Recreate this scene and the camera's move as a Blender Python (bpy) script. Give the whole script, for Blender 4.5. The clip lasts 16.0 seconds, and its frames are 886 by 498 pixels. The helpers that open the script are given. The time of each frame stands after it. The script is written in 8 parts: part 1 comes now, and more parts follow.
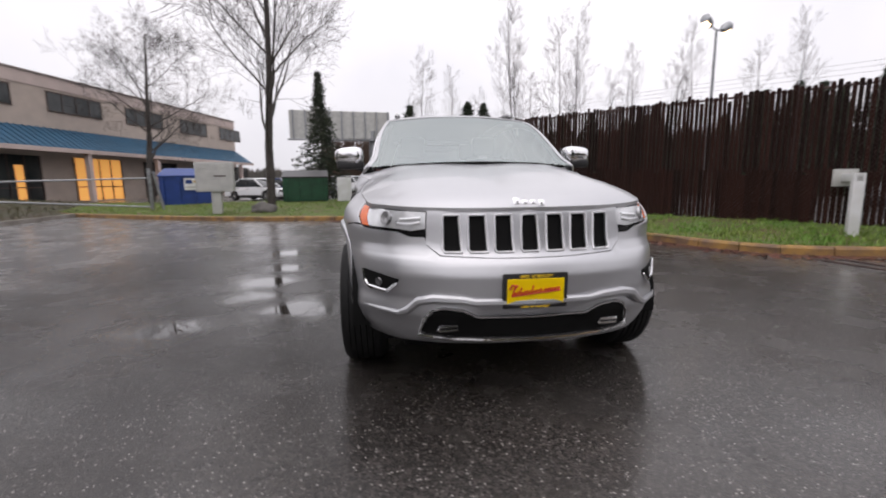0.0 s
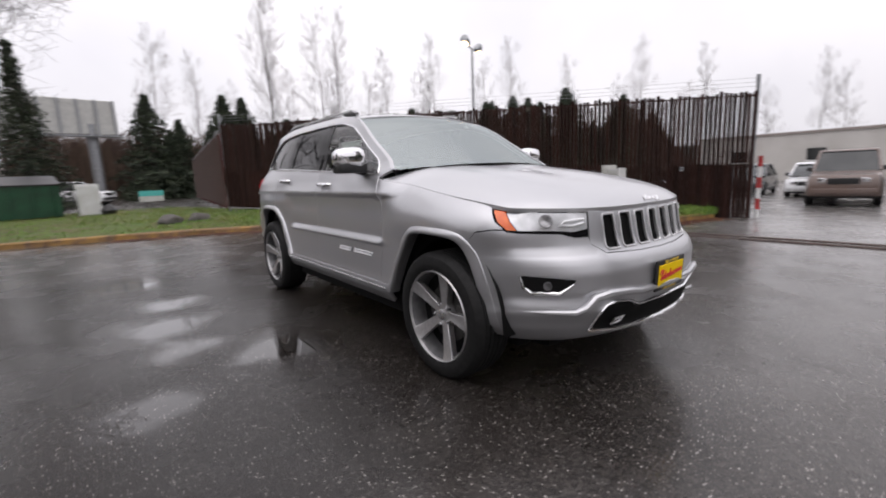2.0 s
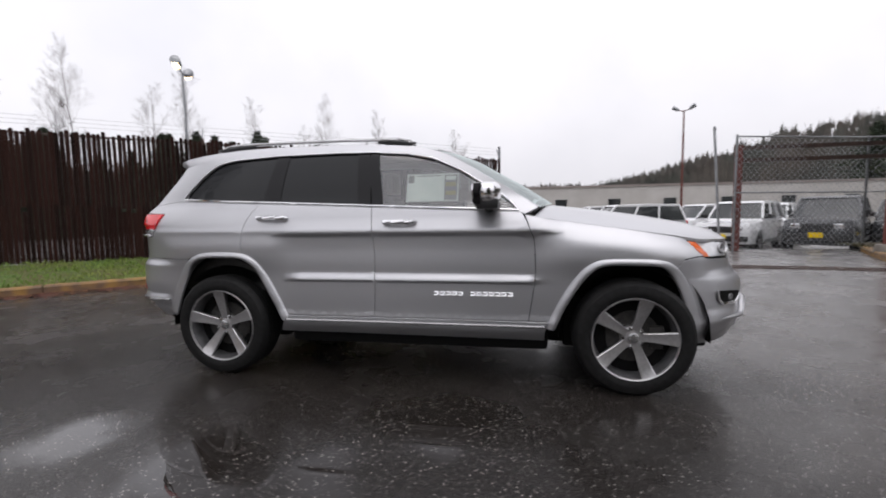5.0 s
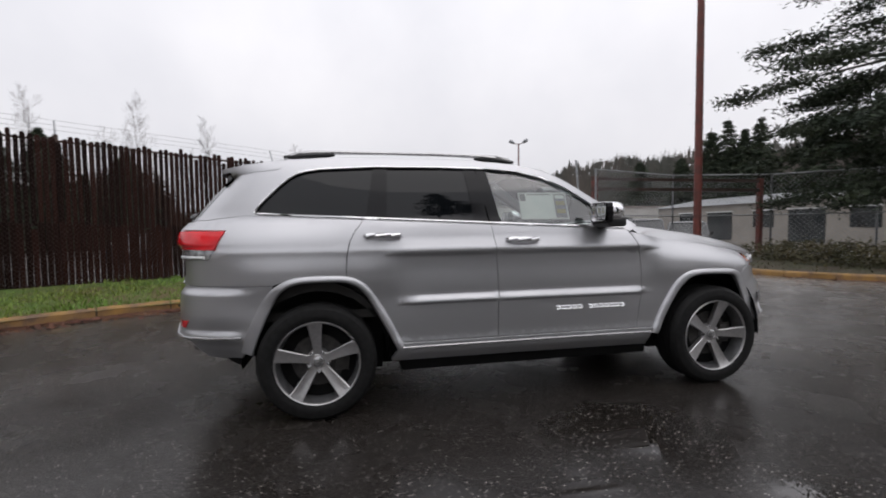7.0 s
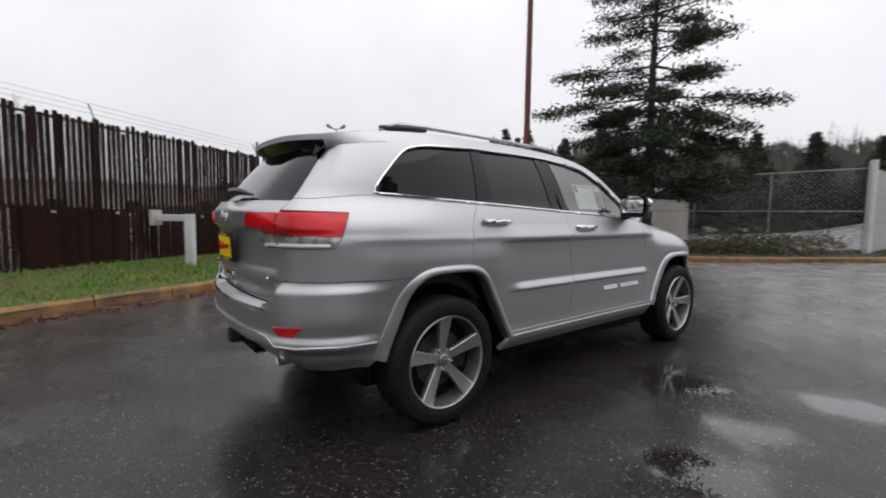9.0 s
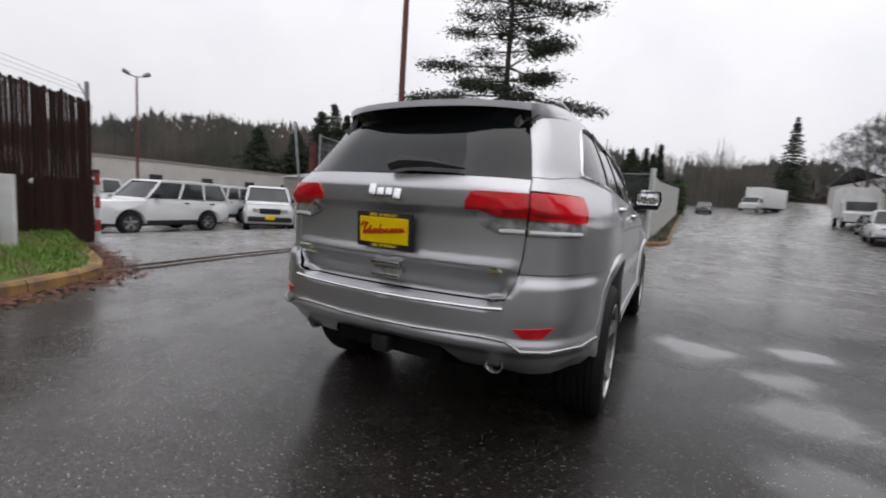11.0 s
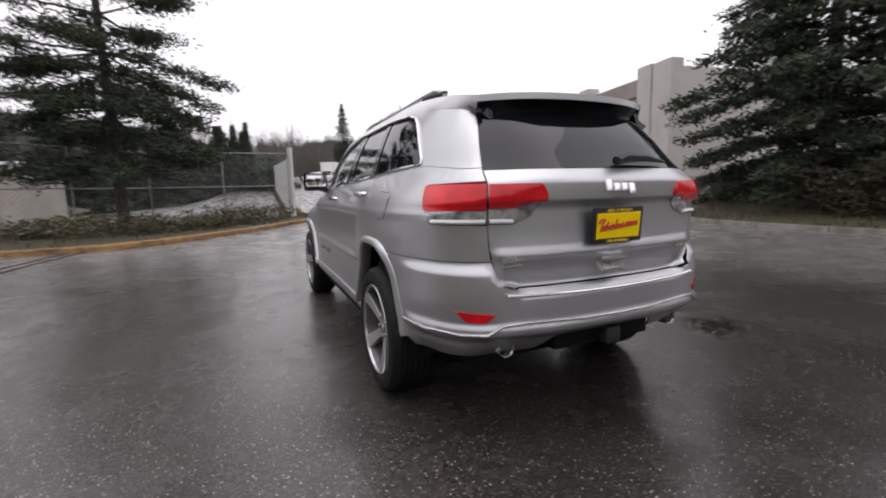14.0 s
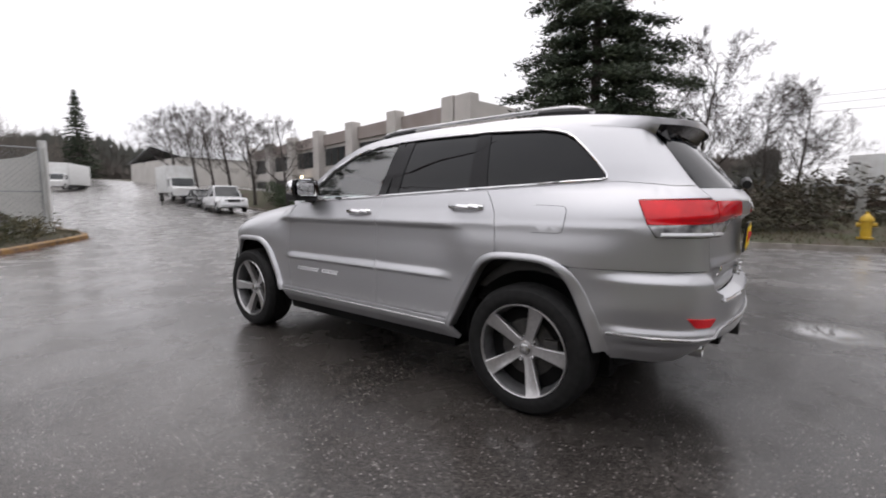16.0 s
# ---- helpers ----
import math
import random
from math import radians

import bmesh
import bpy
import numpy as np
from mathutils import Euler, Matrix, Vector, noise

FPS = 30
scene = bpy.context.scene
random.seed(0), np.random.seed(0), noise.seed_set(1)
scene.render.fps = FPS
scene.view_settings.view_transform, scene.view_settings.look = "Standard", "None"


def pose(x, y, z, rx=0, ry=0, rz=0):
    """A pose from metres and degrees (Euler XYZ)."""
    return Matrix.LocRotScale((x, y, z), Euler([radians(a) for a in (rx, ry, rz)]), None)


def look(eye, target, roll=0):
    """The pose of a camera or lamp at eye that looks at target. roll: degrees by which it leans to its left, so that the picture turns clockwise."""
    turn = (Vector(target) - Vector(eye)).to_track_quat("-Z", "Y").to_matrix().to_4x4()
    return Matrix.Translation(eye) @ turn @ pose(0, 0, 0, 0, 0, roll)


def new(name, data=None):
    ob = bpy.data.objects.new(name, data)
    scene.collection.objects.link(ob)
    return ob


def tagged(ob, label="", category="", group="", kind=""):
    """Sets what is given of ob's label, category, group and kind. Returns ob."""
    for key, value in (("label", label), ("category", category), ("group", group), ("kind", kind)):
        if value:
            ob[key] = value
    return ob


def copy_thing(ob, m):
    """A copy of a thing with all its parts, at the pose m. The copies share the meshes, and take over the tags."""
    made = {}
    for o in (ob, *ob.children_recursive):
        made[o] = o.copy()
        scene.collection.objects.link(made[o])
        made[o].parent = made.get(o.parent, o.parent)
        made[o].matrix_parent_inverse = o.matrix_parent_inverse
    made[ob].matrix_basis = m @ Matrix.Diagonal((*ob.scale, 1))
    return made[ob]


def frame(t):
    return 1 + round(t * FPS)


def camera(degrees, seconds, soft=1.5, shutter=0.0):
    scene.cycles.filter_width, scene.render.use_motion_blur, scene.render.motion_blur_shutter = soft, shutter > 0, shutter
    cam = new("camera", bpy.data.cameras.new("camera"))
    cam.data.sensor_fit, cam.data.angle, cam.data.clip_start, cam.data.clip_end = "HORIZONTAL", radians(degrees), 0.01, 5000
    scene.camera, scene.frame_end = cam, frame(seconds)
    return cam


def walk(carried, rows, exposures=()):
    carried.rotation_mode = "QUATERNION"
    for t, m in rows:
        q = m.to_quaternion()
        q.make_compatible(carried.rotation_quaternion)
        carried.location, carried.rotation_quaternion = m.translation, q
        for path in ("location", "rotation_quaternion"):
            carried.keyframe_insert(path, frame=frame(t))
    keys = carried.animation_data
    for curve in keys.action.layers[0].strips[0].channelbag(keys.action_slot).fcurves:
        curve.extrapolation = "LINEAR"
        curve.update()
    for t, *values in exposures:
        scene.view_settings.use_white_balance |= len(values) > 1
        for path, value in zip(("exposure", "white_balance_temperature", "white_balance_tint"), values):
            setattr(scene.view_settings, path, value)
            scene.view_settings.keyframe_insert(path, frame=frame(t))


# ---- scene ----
cam = camera(91.0, 16.0, soft=1.9, shutter=0.5)
PATH = [
    (0, (-0.659, -4.2, 1.096), (-0.413, -2.239, 0.79), -0.7),
    (0.5, (-1.086, -4.09, 1.129), (-0.604, -2.168, 0.853), 0.5),
    (1, (-1.531, -3.913, 1.129), (-0.782, -2.076, 0.871), 0.4),
    (1.5, (-1.94, -3.647, 1.145), (-1.025, -1.895, 0.844), -1.5),
    (2, (-2.358, -3.381, 1.167), (-1.147, -1.826, 0.83), -2.4),
    (2.5, (-2.689, -3.024, 1.191), (-1.275, -1.654, 0.847), -4.6),
    (3, (-3.022, -2.64, 1.2), (-1.433, -1.471, 0.871), -4.1),
    (3.2, (-3.106, -2.495, 1.212), (-1.476, -1.39, 0.866), -4.1),
    (5.3, (-3.837, -0.458, 1.201), (-1.864, -0.205, 0.998), -1.3),
    (5.5, (-3.86, -0.258, 1.211), (-1.882, -0.072, 0.98), -1.8),
    (6, (-3.83, 0.229, 1.2), (-1.836, 0.186, 1.061), -3.4),
    (6.5, (-3.803, 0.718, 1.216), (-1.823, 0.481, 1.072), -0.6),
    (7, (-3.723, 1.213, 1.216), (-1.765, 0.817, 1.114), -0.7),
    (7.5, (-3.591, 1.698, 1.228), (-1.682, 1.122, 1.073), -0.2),
    (8, (-3.429, 2.167, 1.235), (-1.585, 1.411, 1.073), -0.1),
    (8.5, (-3.168, 2.569, 1.262), (-1.423, 1.618, 1.036), -0.9),
    (8.7, (-3.026, 2.746, 1.229), (-1.356, 1.66, 1.047), 0.1),
    (10.8, (-1.34, 3.976, 1.151), (-0.331, 2.264, 0.921), 3.2),
    (11, (-1.161, 4.055, 1.144), (-0.25, 2.287, 0.932), 3.7),
    (11.5, (-0.708, 4.202, 1.153), (-0.023, 2.338, 0.923), 1.0),
    (12, (-0.276, 4.291, 1.158), (0.105, 2.339, 0.951), 0.8),
    (12.5, (0.22, 4.383, 1.156), (0.289, 2.402, 0.887), 0.2),
    (13, (0.694, 4.314, 1.154), (0.437, 2.349, 0.88), 0.0),
    (13.5, (1.166, 4.16, 1.162), (0.578, 2.264, 0.921), 0.5),
    (14, (1.577, 3.927, 1.186), (0.771, 2.117, 0.914), -1.4),
    (14.5, (1.951, 3.657, 1.172), (0.874, 1.994, 0.903), 0.8),
    (15, (2.355, 3.335, 1.183), (1.121, 1.78, 0.937), 1.7),
    (15.5, (2.71, 2.948, 1.198), (1.3, 1.55, 0.956), 1.9),
    (16, (3.053, 2.563, 1.201), (1.486, 1.339, 0.982), 0.0),
]
EXPOSURE = [(0.0, 0.38, 6600, 17), (1.0, 0.37, 6600, 17), (2.0, 0.38, 6600, 17), (3.2, 0.38, 6500, 16), (5.5, 0.28, 6500, 15), (7.0, 0.12, 6500, 14), (8.5, 0.13, 6500, 14), (10.8, 0.13, 6500, 13), (12.2, 0.20, 6600, 15), (13.2, 0.45, 6600, 16), (14.5, 0.52, 6600, 17), (15.2, 0.54, 6600, 16), (16.0, 0.50, 6600, 15)]
walk(cam, [(t, look(eye, target, roll)) for t, eye, target, roll in PATH], EXPOSURE)

# ---- light ----
world = bpy.data.worlds.new("overcast")
scene.world = world
world.use_nodes = True
wn, wl = world.node_tree.nodes, world.node_tree.links
wn.clear()
w_out = wn.new("ShaderNodeOutputWorld")
w_bg = wn.new("ShaderNodeBackground")
w_sky = wn.new("ShaderNodeTexSky")
w_sky.sky_type, w_sky.sun_disc = "NISHITA", False
w_sky.sun_elevation, w_sky.sun_rotation = radians(38), radians(200)
w_sat = wn.new("ShaderNodeHueSaturation")
w_sat.inputs["Saturation"].default_value = 0.12
w_geo = wn.new("ShaderNodeTexCoord")
w_noise = wn.new("ShaderNodeTexNoise")
w_noise.inputs["Scale"].default_value, w_noise.inputs["Detail"].default_value = 2.2, 5.0
w_ramp = wn.new("ShaderNodeValToRGB")
w_ramp.color_ramp.elements[0].position, w_ramp.color_ramp.elements[0].color = 0.3, (7.0, 7.2, 7.6, 1)
w_ramp.color_ramp.elements[1].position, w_ramp.color_ramp.elements[1].color = 0.7, (8.9, 9.0, 9.2, 1)
w_mix = wn.new("ShaderNodeMix")
w_mix.data_type = "RGBA"
w_mix.inputs["Factor"].default_value = 0.85
wl.new(w_sky.outputs["Color"], w_sat.inputs["Color"])
wl.new(w_geo.outputs["Generated"], w_noise.inputs["Vector"])
wl.new(w_noise.outputs["Fac"], w_ramp.inputs["Fac"])
wl.new(w_sat.outputs["Color"], w_mix.inputs["A"])
wl.new(w_ramp.outputs["Color"], w_mix.inputs["B"])
# an overcast dome is darkest at the horizon and brightest overhead
w_sep = wn.new("ShaderNodeSeparateXYZ")
wl.new(w_geo.outputs["Generated"], w_sep.inputs["Vector"])
w_dome = wn.new("ShaderNodeMapRange")
w_dome.inputs["To Min"].default_value, w_dome.inputs["To Max"].default_value = 0.82, 1.62
wl.new(w_sep.outputs["Z"], w_dome.inputs["Value"])
w_mul = wn.new("ShaderNodeVectorMath")
w_mul.operation = "SCALE"
wl.new(w_mix.outputs["Result"], w_mul.inputs[0])
wl.new(w_dome.outputs["Result"], w_mul.inputs["Scale"])
wl.new(w_mul.outputs["Vector"], w_bg.inputs["Color"])
w_bg.inputs["Strength"].default_value = 0.1
wl.new(w_bg.outputs["Background"], w_out.inputs["Surface"])

sun_lamp = bpy.data.lights.new("sun", "SUN")
sun_lamp.energy, sun_lamp.angle, sun_lamp.color = 0.5, radians(60), (1.0, 0.97, 0.93)
sun = new("sun", sun_lamp)
sun.matrix_world = look((0, 0, 60), (7, 8, 12))

# ---- materials ----


def material(name, colour, rough=0.5, metal=0.0, second=None, scale=6.0, detail=6.0, lo=0.35, hi=0.65, bump=0.0, bump_scale=None,
             rough2=None, stretch=(1, 1, 1), coat=0.0, per_object=0.0, per_island=0.0, emit=0.0, glass=0.0, spec=0.5):
    """A surface that varies between two colours by noise, with fine relief."""
    m = bpy.data.materials.new(name)
    m.use_nodes = True
    nt = m.node_tree
    n, l = nt.nodes, nt.links
    b = n["Principled BSDF"]
    b.inputs["Base Color"].default_value = (*colour, 1)
    b.inputs["Roughness"].default_value = rough
    b.inputs["Metallic"].default_value = metal
    b.inputs["Coat Weight"].default_value = coat
    b.inputs["Coat Roughness"].default_value = 0.04
    b.inputs["Transmission Weight"].default_value = glass
    b.inputs["Specular IOR Level"].default_value = spec
    if emit:
        b.inputs["Emission Color"].default_value = (*colour, 1)
        b.inputs["Emission Strength"].default_value = emit
    tc = n.new("ShaderNodeTexCoord")
    mp = n.new("ShaderNodeMapping")
    mp.inputs["Scale"].default_value = stretch
    l.new(tc.outputs["Object"], mp.inputs["Vector"])
    colour_out = None
    if second:
        t = n.new("ShaderNodeTexNoise")
        t.inputs["Scale"].default_value, t.inputs["Detail"].default_value = scale, detail
        l.new(mp.outputs["Vector"], t.inputs["Vector"])
        r = n.new("ShaderNodeMapRange")
        r.inputs["From Min"].default_value, r.inputs["From Max"].default_value = lo, hi
        l.new(t.outputs["Fac"], r.inputs["Value"])
        x = n.new("ShaderNodeMix")
        x.data_type = "RGBA"
        x.inputs["A"].default_value, x.inputs["B"].default_value = (*colour, 1), (*second, 1)
        l.new(r.outputs["Result"], x.inputs["Factor"])
        colour_out = x.outputs["Result"]
        if rough2 is not None:
            q = n.new("ShaderNodeMapRange")
            q.inputs["From Min"].default_value, q.inputs["From Max"].default_value = 0.3, 0.7
            q.inputs["To Min"].default_value, q.inputs["To Max"].default_value = rough, rough2
            t2 = n.new("ShaderNodeTexNoise")
            t2.inputs["Scale"].default_value, t2.inputs["Detail"].default_value = scale * 3.1, 5
            l.new(mp.outputs["Vector"], t2.inputs["Vector"])
            l.new(t2.outputs["Fac"], q.inputs["Value"])
            l.new(q.outputs["Result"], b.inputs["Roughness"])
    if per_object or per_island:
        src = n.new("ShaderNodeObjectInfo").outputs["Random"] if per_object else n.new("ShaderNodeNewGeometry").outputs["Random Per Island"]
        amount = per_object or per_island
        v = n.new("ShaderNodeMapRange")
        v.inputs["To Min"].default_value, v.inputs["To Max"].default_value = 1 - amount, 1 + amount
        l.new(src, v.inputs["Value"])
        h = n.new("ShaderNodeHueSaturation")
        h.inputs["Color"].default_value = (*colour, 1)
        l.new(v.outputs["Result"], h.inputs["Value"])
        if colour_out:
            l.new(colour_out, h.inputs["Color"])
        colour_out = h.outputs["Color"]
    if colour_out:
        l.new(colour_out, b.inputs["Base Color"])
    if bump:
        t = n.new("ShaderNodeTexNoise")
        t.inputs["Scale"].default_value, t.inputs["Detail"].default_value = bump_scale or scale * 4, 8
        l.new(mp.outputs["Vector"], t.inputs["Vector"])
        u = n.new("ShaderNodeBump")
        u.inputs["Strength"].default_value, u.inputs["Distance"].default_value = min(1.0, bump), 0.02
        l.new(t.outputs["Fac"], u.inputs["Height"])
        l.new(u.outputs["Normal"], b.inputs["Normal"])
    return m


def wet_asphalt():
    """Dark asphalt after rain: bright small stones, random damp patches, a darker ellipse, far ground paled for sky
    sheen, standing water in the hollows.
    """
    m = bpy.data.materials.new("wet_asphalt")
    m.use_nodes = True
    n, l = m.node_tree.nodes, m.node_tree.links
    b = n["Principled BSDF"]
    tc = n.new("ShaderNodeTexCoord")

    def tex(scale, detail, rough=0.55, dist=0.0):
        t = n.new("ShaderNodeTexNoise")
        t.inputs["Scale"].default_value, t.inputs["Detail"].default_value = scale, detail
        t.inputs["Roughness"].default_value, t.inputs["Distortion"].default_value = rough, dist
        l.new(tc.outputs["Object"], t.inputs["Vector"])
        return t.outputs["Fac"]

    def ramp(src, a, b2, x=0.0, y=1.0):
        r = n.new("ShaderNodeMapRange")
        for k, v in (("From Min", a), ("From Max", b2), ("To Min", x), ("To Max", y)):
            r.inputs[k].default_value = v
        l.new(src, r.inputs["Value"])
        return r.outputs["Result"]

    def calc(op, a, c, clamp=False):
        q = n.new("ShaderNodeMath")
        q.operation, q.use_clamp = op, clamp
        for k, v in ((0, a), (1, c)):
            if isinstance(v, (int, float)):
                q.inputs[k].default_value = v
            else:
                l.new(v, q.inputs[k])
        return q.outputs[0]

    # stones
    pos = n.new("ShaderNodeSeparateXYZ")
    l.new(tc.outputs["Object"], pos.inputs["Vector"])
    vor = n.new("ShaderNodeTexVoronoi")
    vor.inputs["Scale"].default_value = 95
    l.new(tc.outputs["Object"], vor.inputs["Vector"])
    sep = n.new("ShaderNodeSeparateColor")
    l.new(vor.outputs["Color"], sep.inputs["Color"])
    pale = calc("MULTIPLY", calc("MULTIPLY", ramp(sep.outputs["Red"], 0.82, 0.92), ramp(sep.outputs["Blue"], 0.0, 1.0, 0.12, 1.0)), ramp(vor.outputs["Distance"], 0.55, 0.25))
    grain = ramp(tex(160, 4), 0.3, 0.7)
    base = n.new("ShaderNodeMix")
    base.data_type = "RGBA"
    base.inputs["A"].default_value, base.inputs["B"].default_value = (0.006, 0.0054, 0.0050, 1), (0.085, 0.075, 0.068, 1)
    l.new(calc("ADD", calc("MULTIPLY", grain, 0.45), calc("MULTIPLY", calc("MULTIPLY", sep.outputs["Green"], sep.outputs["Green"]), 0.75)), base.inputs["Factor"])
    patch = n.new("ShaderNodeMix")
    patch.data_type = "RGBA"
    patch.inputs["B"].default_value = (0.062, 0.053, 0.047, 1)
    # away from the car the colour is paled to stand in for sky sheen
    sheen_mix = n.new("ShaderNodeMix")
    sheen_mix.data_type = "RGBA"
    sheen_mix.inputs["B"].default_value = (0.195, 0.188, 0.182, 1)
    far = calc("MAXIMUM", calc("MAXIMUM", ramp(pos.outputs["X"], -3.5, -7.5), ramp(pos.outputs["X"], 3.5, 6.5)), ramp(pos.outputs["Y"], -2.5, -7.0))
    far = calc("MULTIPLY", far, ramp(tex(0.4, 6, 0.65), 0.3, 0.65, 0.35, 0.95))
    l.new(base.outputs["Result"], sheen_mix.inputs["A"])
    l.new(far, sheen_mix.inputs["Factor"])
    l.new(sheen_mix.outputs["Result"], patch.inputs["A"])
    l.new(ramp(tex(0.7, 6, 0.6), 0.45, 0.7, 0, 0.5), patch.inputs["Factor"])
    stone = n.new("ShaderNodeMix")
    stone.data_type = "RGBA"
    stone.inputs["B"].default_value = (0.50, 0.47, 0.44, 1)
    # a ragged ellipse on the car's -x side is darker, with a weaker coat
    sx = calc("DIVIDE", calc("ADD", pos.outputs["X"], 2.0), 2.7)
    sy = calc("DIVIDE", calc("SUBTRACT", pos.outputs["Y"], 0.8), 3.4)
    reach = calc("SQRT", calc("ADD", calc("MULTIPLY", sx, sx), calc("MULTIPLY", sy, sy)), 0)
    dark_zone = ramp(calc("ADD", reach, calc("MULTIPLY", calc("SUBTRACT", tex(0.9, 6, 0.6), 0.5), 1.2)), 0.75, 1.2, 1.0, 0.0)
    dark_mix = n.new("ShaderNodeMix")
    dark_mix.data_type = "RGBA"
    dark_mix.inputs["B"].default_value = (0.009, 0.0072, 0.0062, 1)
    l.new(patch.outputs["Result"], dark_mix.inputs["A"])
    l.new(calc("MULTIPLY", dark_zone, 0.75), dark_mix.inputs["Factor"])
    l.new(dark_mix.outputs["Result"], stone.inputs["A"])
    l.new(calc("MULTIPLY", pale, calc("SUBTRACT", 0.95, calc("MULTIPLY", dark_zone, 0.35))), stone.inputs["Factor"])
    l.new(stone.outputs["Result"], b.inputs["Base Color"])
    # standing water: a chain of shallow hollows, and what the noise leaves
    wob = calc("MULTIPLY", calc("SUBTRACT", tex(1.7, 4, 0.5, 0.3), 0.5), 1.9)
    pool = None
    for px, py, rx, ry in POOLS:
        dx = calc("DIVIDE", calc("SUBTRACT", pos.outputs["X"], px), rx)
        dy = calc("DIVIDE", calc("SUBTRACT", pos.outputs["Y"], py), ry)
        d = calc("SQRT", calc("ADD", calc("MULTIPLY", dx, dx), calc("MULTIPLY", dy, dy)), 0)
        v = calc("SUBTRACT", 1.0, d)
        pool = v if pool is None else calc("MAXIMUM", pool, v)
    hollow = ramp(tex(0.33, 4, 0.5, 0.4), 0.60, 0.78, -0.8, 0.25)
    pool = calc("MAXIMUM", pool, hollow)
    pool = ramp(calc("ADD", pool, wob), -0.05, 0.62)
    damp = ramp(tex(0.5, 5, 0.6), 0.35, 0.65, 0.22, 0.40)
    rough = n.new("ShaderNodeMix")
    rough.inputs["B"].default_value = 0.015
    l.new(damp, rough.inputs["A"])
    l.new(pool, rough.inputs["Factor"])
    l.new(rough.outputs["Result"], b.inputs["Roughness"])
    b.inputs["IOR"].default_value = 1.16
    film = ramp(tex(0.8, 6, 0.65), 0.3, 0.7, 0.6, 1.0)
    l.new(calc("MAXIMUM", calc("MULTIPLY", film, calc("SUBTRACT", 1.0, calc("MULTIPLY", dark_zone, 0.35))), pool), b.inputs["Coat Weight"])
    b.inputs["Coat IOR"].default_value = 1.56
    crough = n.new("ShaderNodeMix")
    crough.inputs["B"].default_value = 0.01
    l.new(ramp(tex(1.7, 5, 0.6), 0.3, 0.7, 0.13, 0.36), crough.inputs["A"])
    l.new(pool, crough.inputs["Factor"])
    l.new(crough.outputs["Result"], b.inputs["Coat Roughness"])
    u = n.new("ShaderNodeBump")
    u.inputs["Distance"].default_value = 0.006
    l.new(ramp(pool, 0, 1, 0.75, 0.0), u.inputs["Strength"])
    l.new(calc("ADD", calc("MULTIPLY", grain, 0.5), calc("MULTIPLY", ramp(vor.outputs["Distance"], 0, 0.6, 1, 0), 0.7)), u.inputs["Height"])
    l.new(u.outputs["Normal"], b.inputs["Normal"])
    return m


# hollows that hold water: x, y, half-widths
POOLS = [(-2.1, 0.85, 0.5, 0.5), (-1.5, -0.35, 0.5, 0.45), (-2.35, -0.75, 0.4, 0.35), (-1.95, 1.65, 0.45, 0.4), (-2.0, 0.15, 0.35, 0.35), (-2.2, 3.0, 0.4, 0.7)]
ASPHALT = wet_asphalt()
CONCRETE = material("kerb_concrete", (0.30, 0.28, 0.25), 0.75, second=(0.16, 0.14, 0.12), scale=3, bump=0.4)
YELLOW_KERB = material("worn_yellow_kerb", (0.34, 0.19, 0.05), 0.6, second=(0.15, 0.09, 0.055), scale=5, bump=0.4)
GRASS_SOIL = material("grass_soil", (0.07, 0.13, 0.02), 0.9, second=(0.10, 0.08, 0.03), scale=2.5, bump=0.8, bump_scale=40)
GRASS = material("grass_blade", (0.12, 0.24, 0.03), 0.6, second=(0.20, 0.24, 0.05), scale=0.8, per_island=0.35)
BANK_SOIL = material("bank_soil", (0.055, 0.038, 0.026), 0.9, second=(0.04, 0.045, 0.018), scale=1.2, bump=0.8, bump_scale=20)
BARK = material("wet_bark", (0.035, 0.029, 0.026), 0.85, second=(0.07, 0.06, 0.052), scale=12, bump=0.6)
PALE_BARK = material("pale_bark", (0.105, 0.088, 0.080), 0.85, second=(0.065, 0.056, 0.052), scale=9, bump=0.3)
NEEDLES = material("pine_needles", (0.016, 0.029, 0.015), 0.75, second=(0.036, 0.048, 0.022), scale=1.2, per_island=0.4)
SHRUB = material("shrub_leaves", (0.05, 0.055, 0.022), 0.7, second=(0.09, 0.07, 0.03), scale=1.5, per_island=0.4)
HEDGE = material("hedge_leaves", (0.03, 0.05, 0.02), 0.7, second=(0.05, 0.07, 0.03), scale=1.5, per_island=0.35)
# twig colours paled so that they carry the haze over the far hill
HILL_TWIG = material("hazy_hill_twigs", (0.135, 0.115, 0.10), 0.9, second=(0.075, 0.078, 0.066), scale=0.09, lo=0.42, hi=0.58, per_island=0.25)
BRAMBLE = material("bramble_leaves", (0.048, 0.033, 0.022), 0.8, second=(0.040, 0.042, 0.020), scale=1.1, per_island=0.45)
BROWN_TWIG = material("brown_twigs", (0.050, 0.028, 0.020), 0.85, second=(0.085, 0.055, 0.038), scale=0.2, per_island=0.4)
# the skyline's haze is mixed into these colours
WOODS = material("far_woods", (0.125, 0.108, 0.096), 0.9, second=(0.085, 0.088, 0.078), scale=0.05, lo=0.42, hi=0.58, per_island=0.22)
SLAT = material("brown_slat", (0.036, 0.013, 0.009), 0.7, second=(0.014, 0.007, 0.006), scale=4, stretch=(1, 1, 0.3), per_object=0.55, spec=0.15)
SLAT_FAR = material("red_brown_slat", (0.120, 0.018, 0.016), 0.8, second=(0.070, 0.013, 0.012), scale=3, per_object=0.2, spec=0.15)
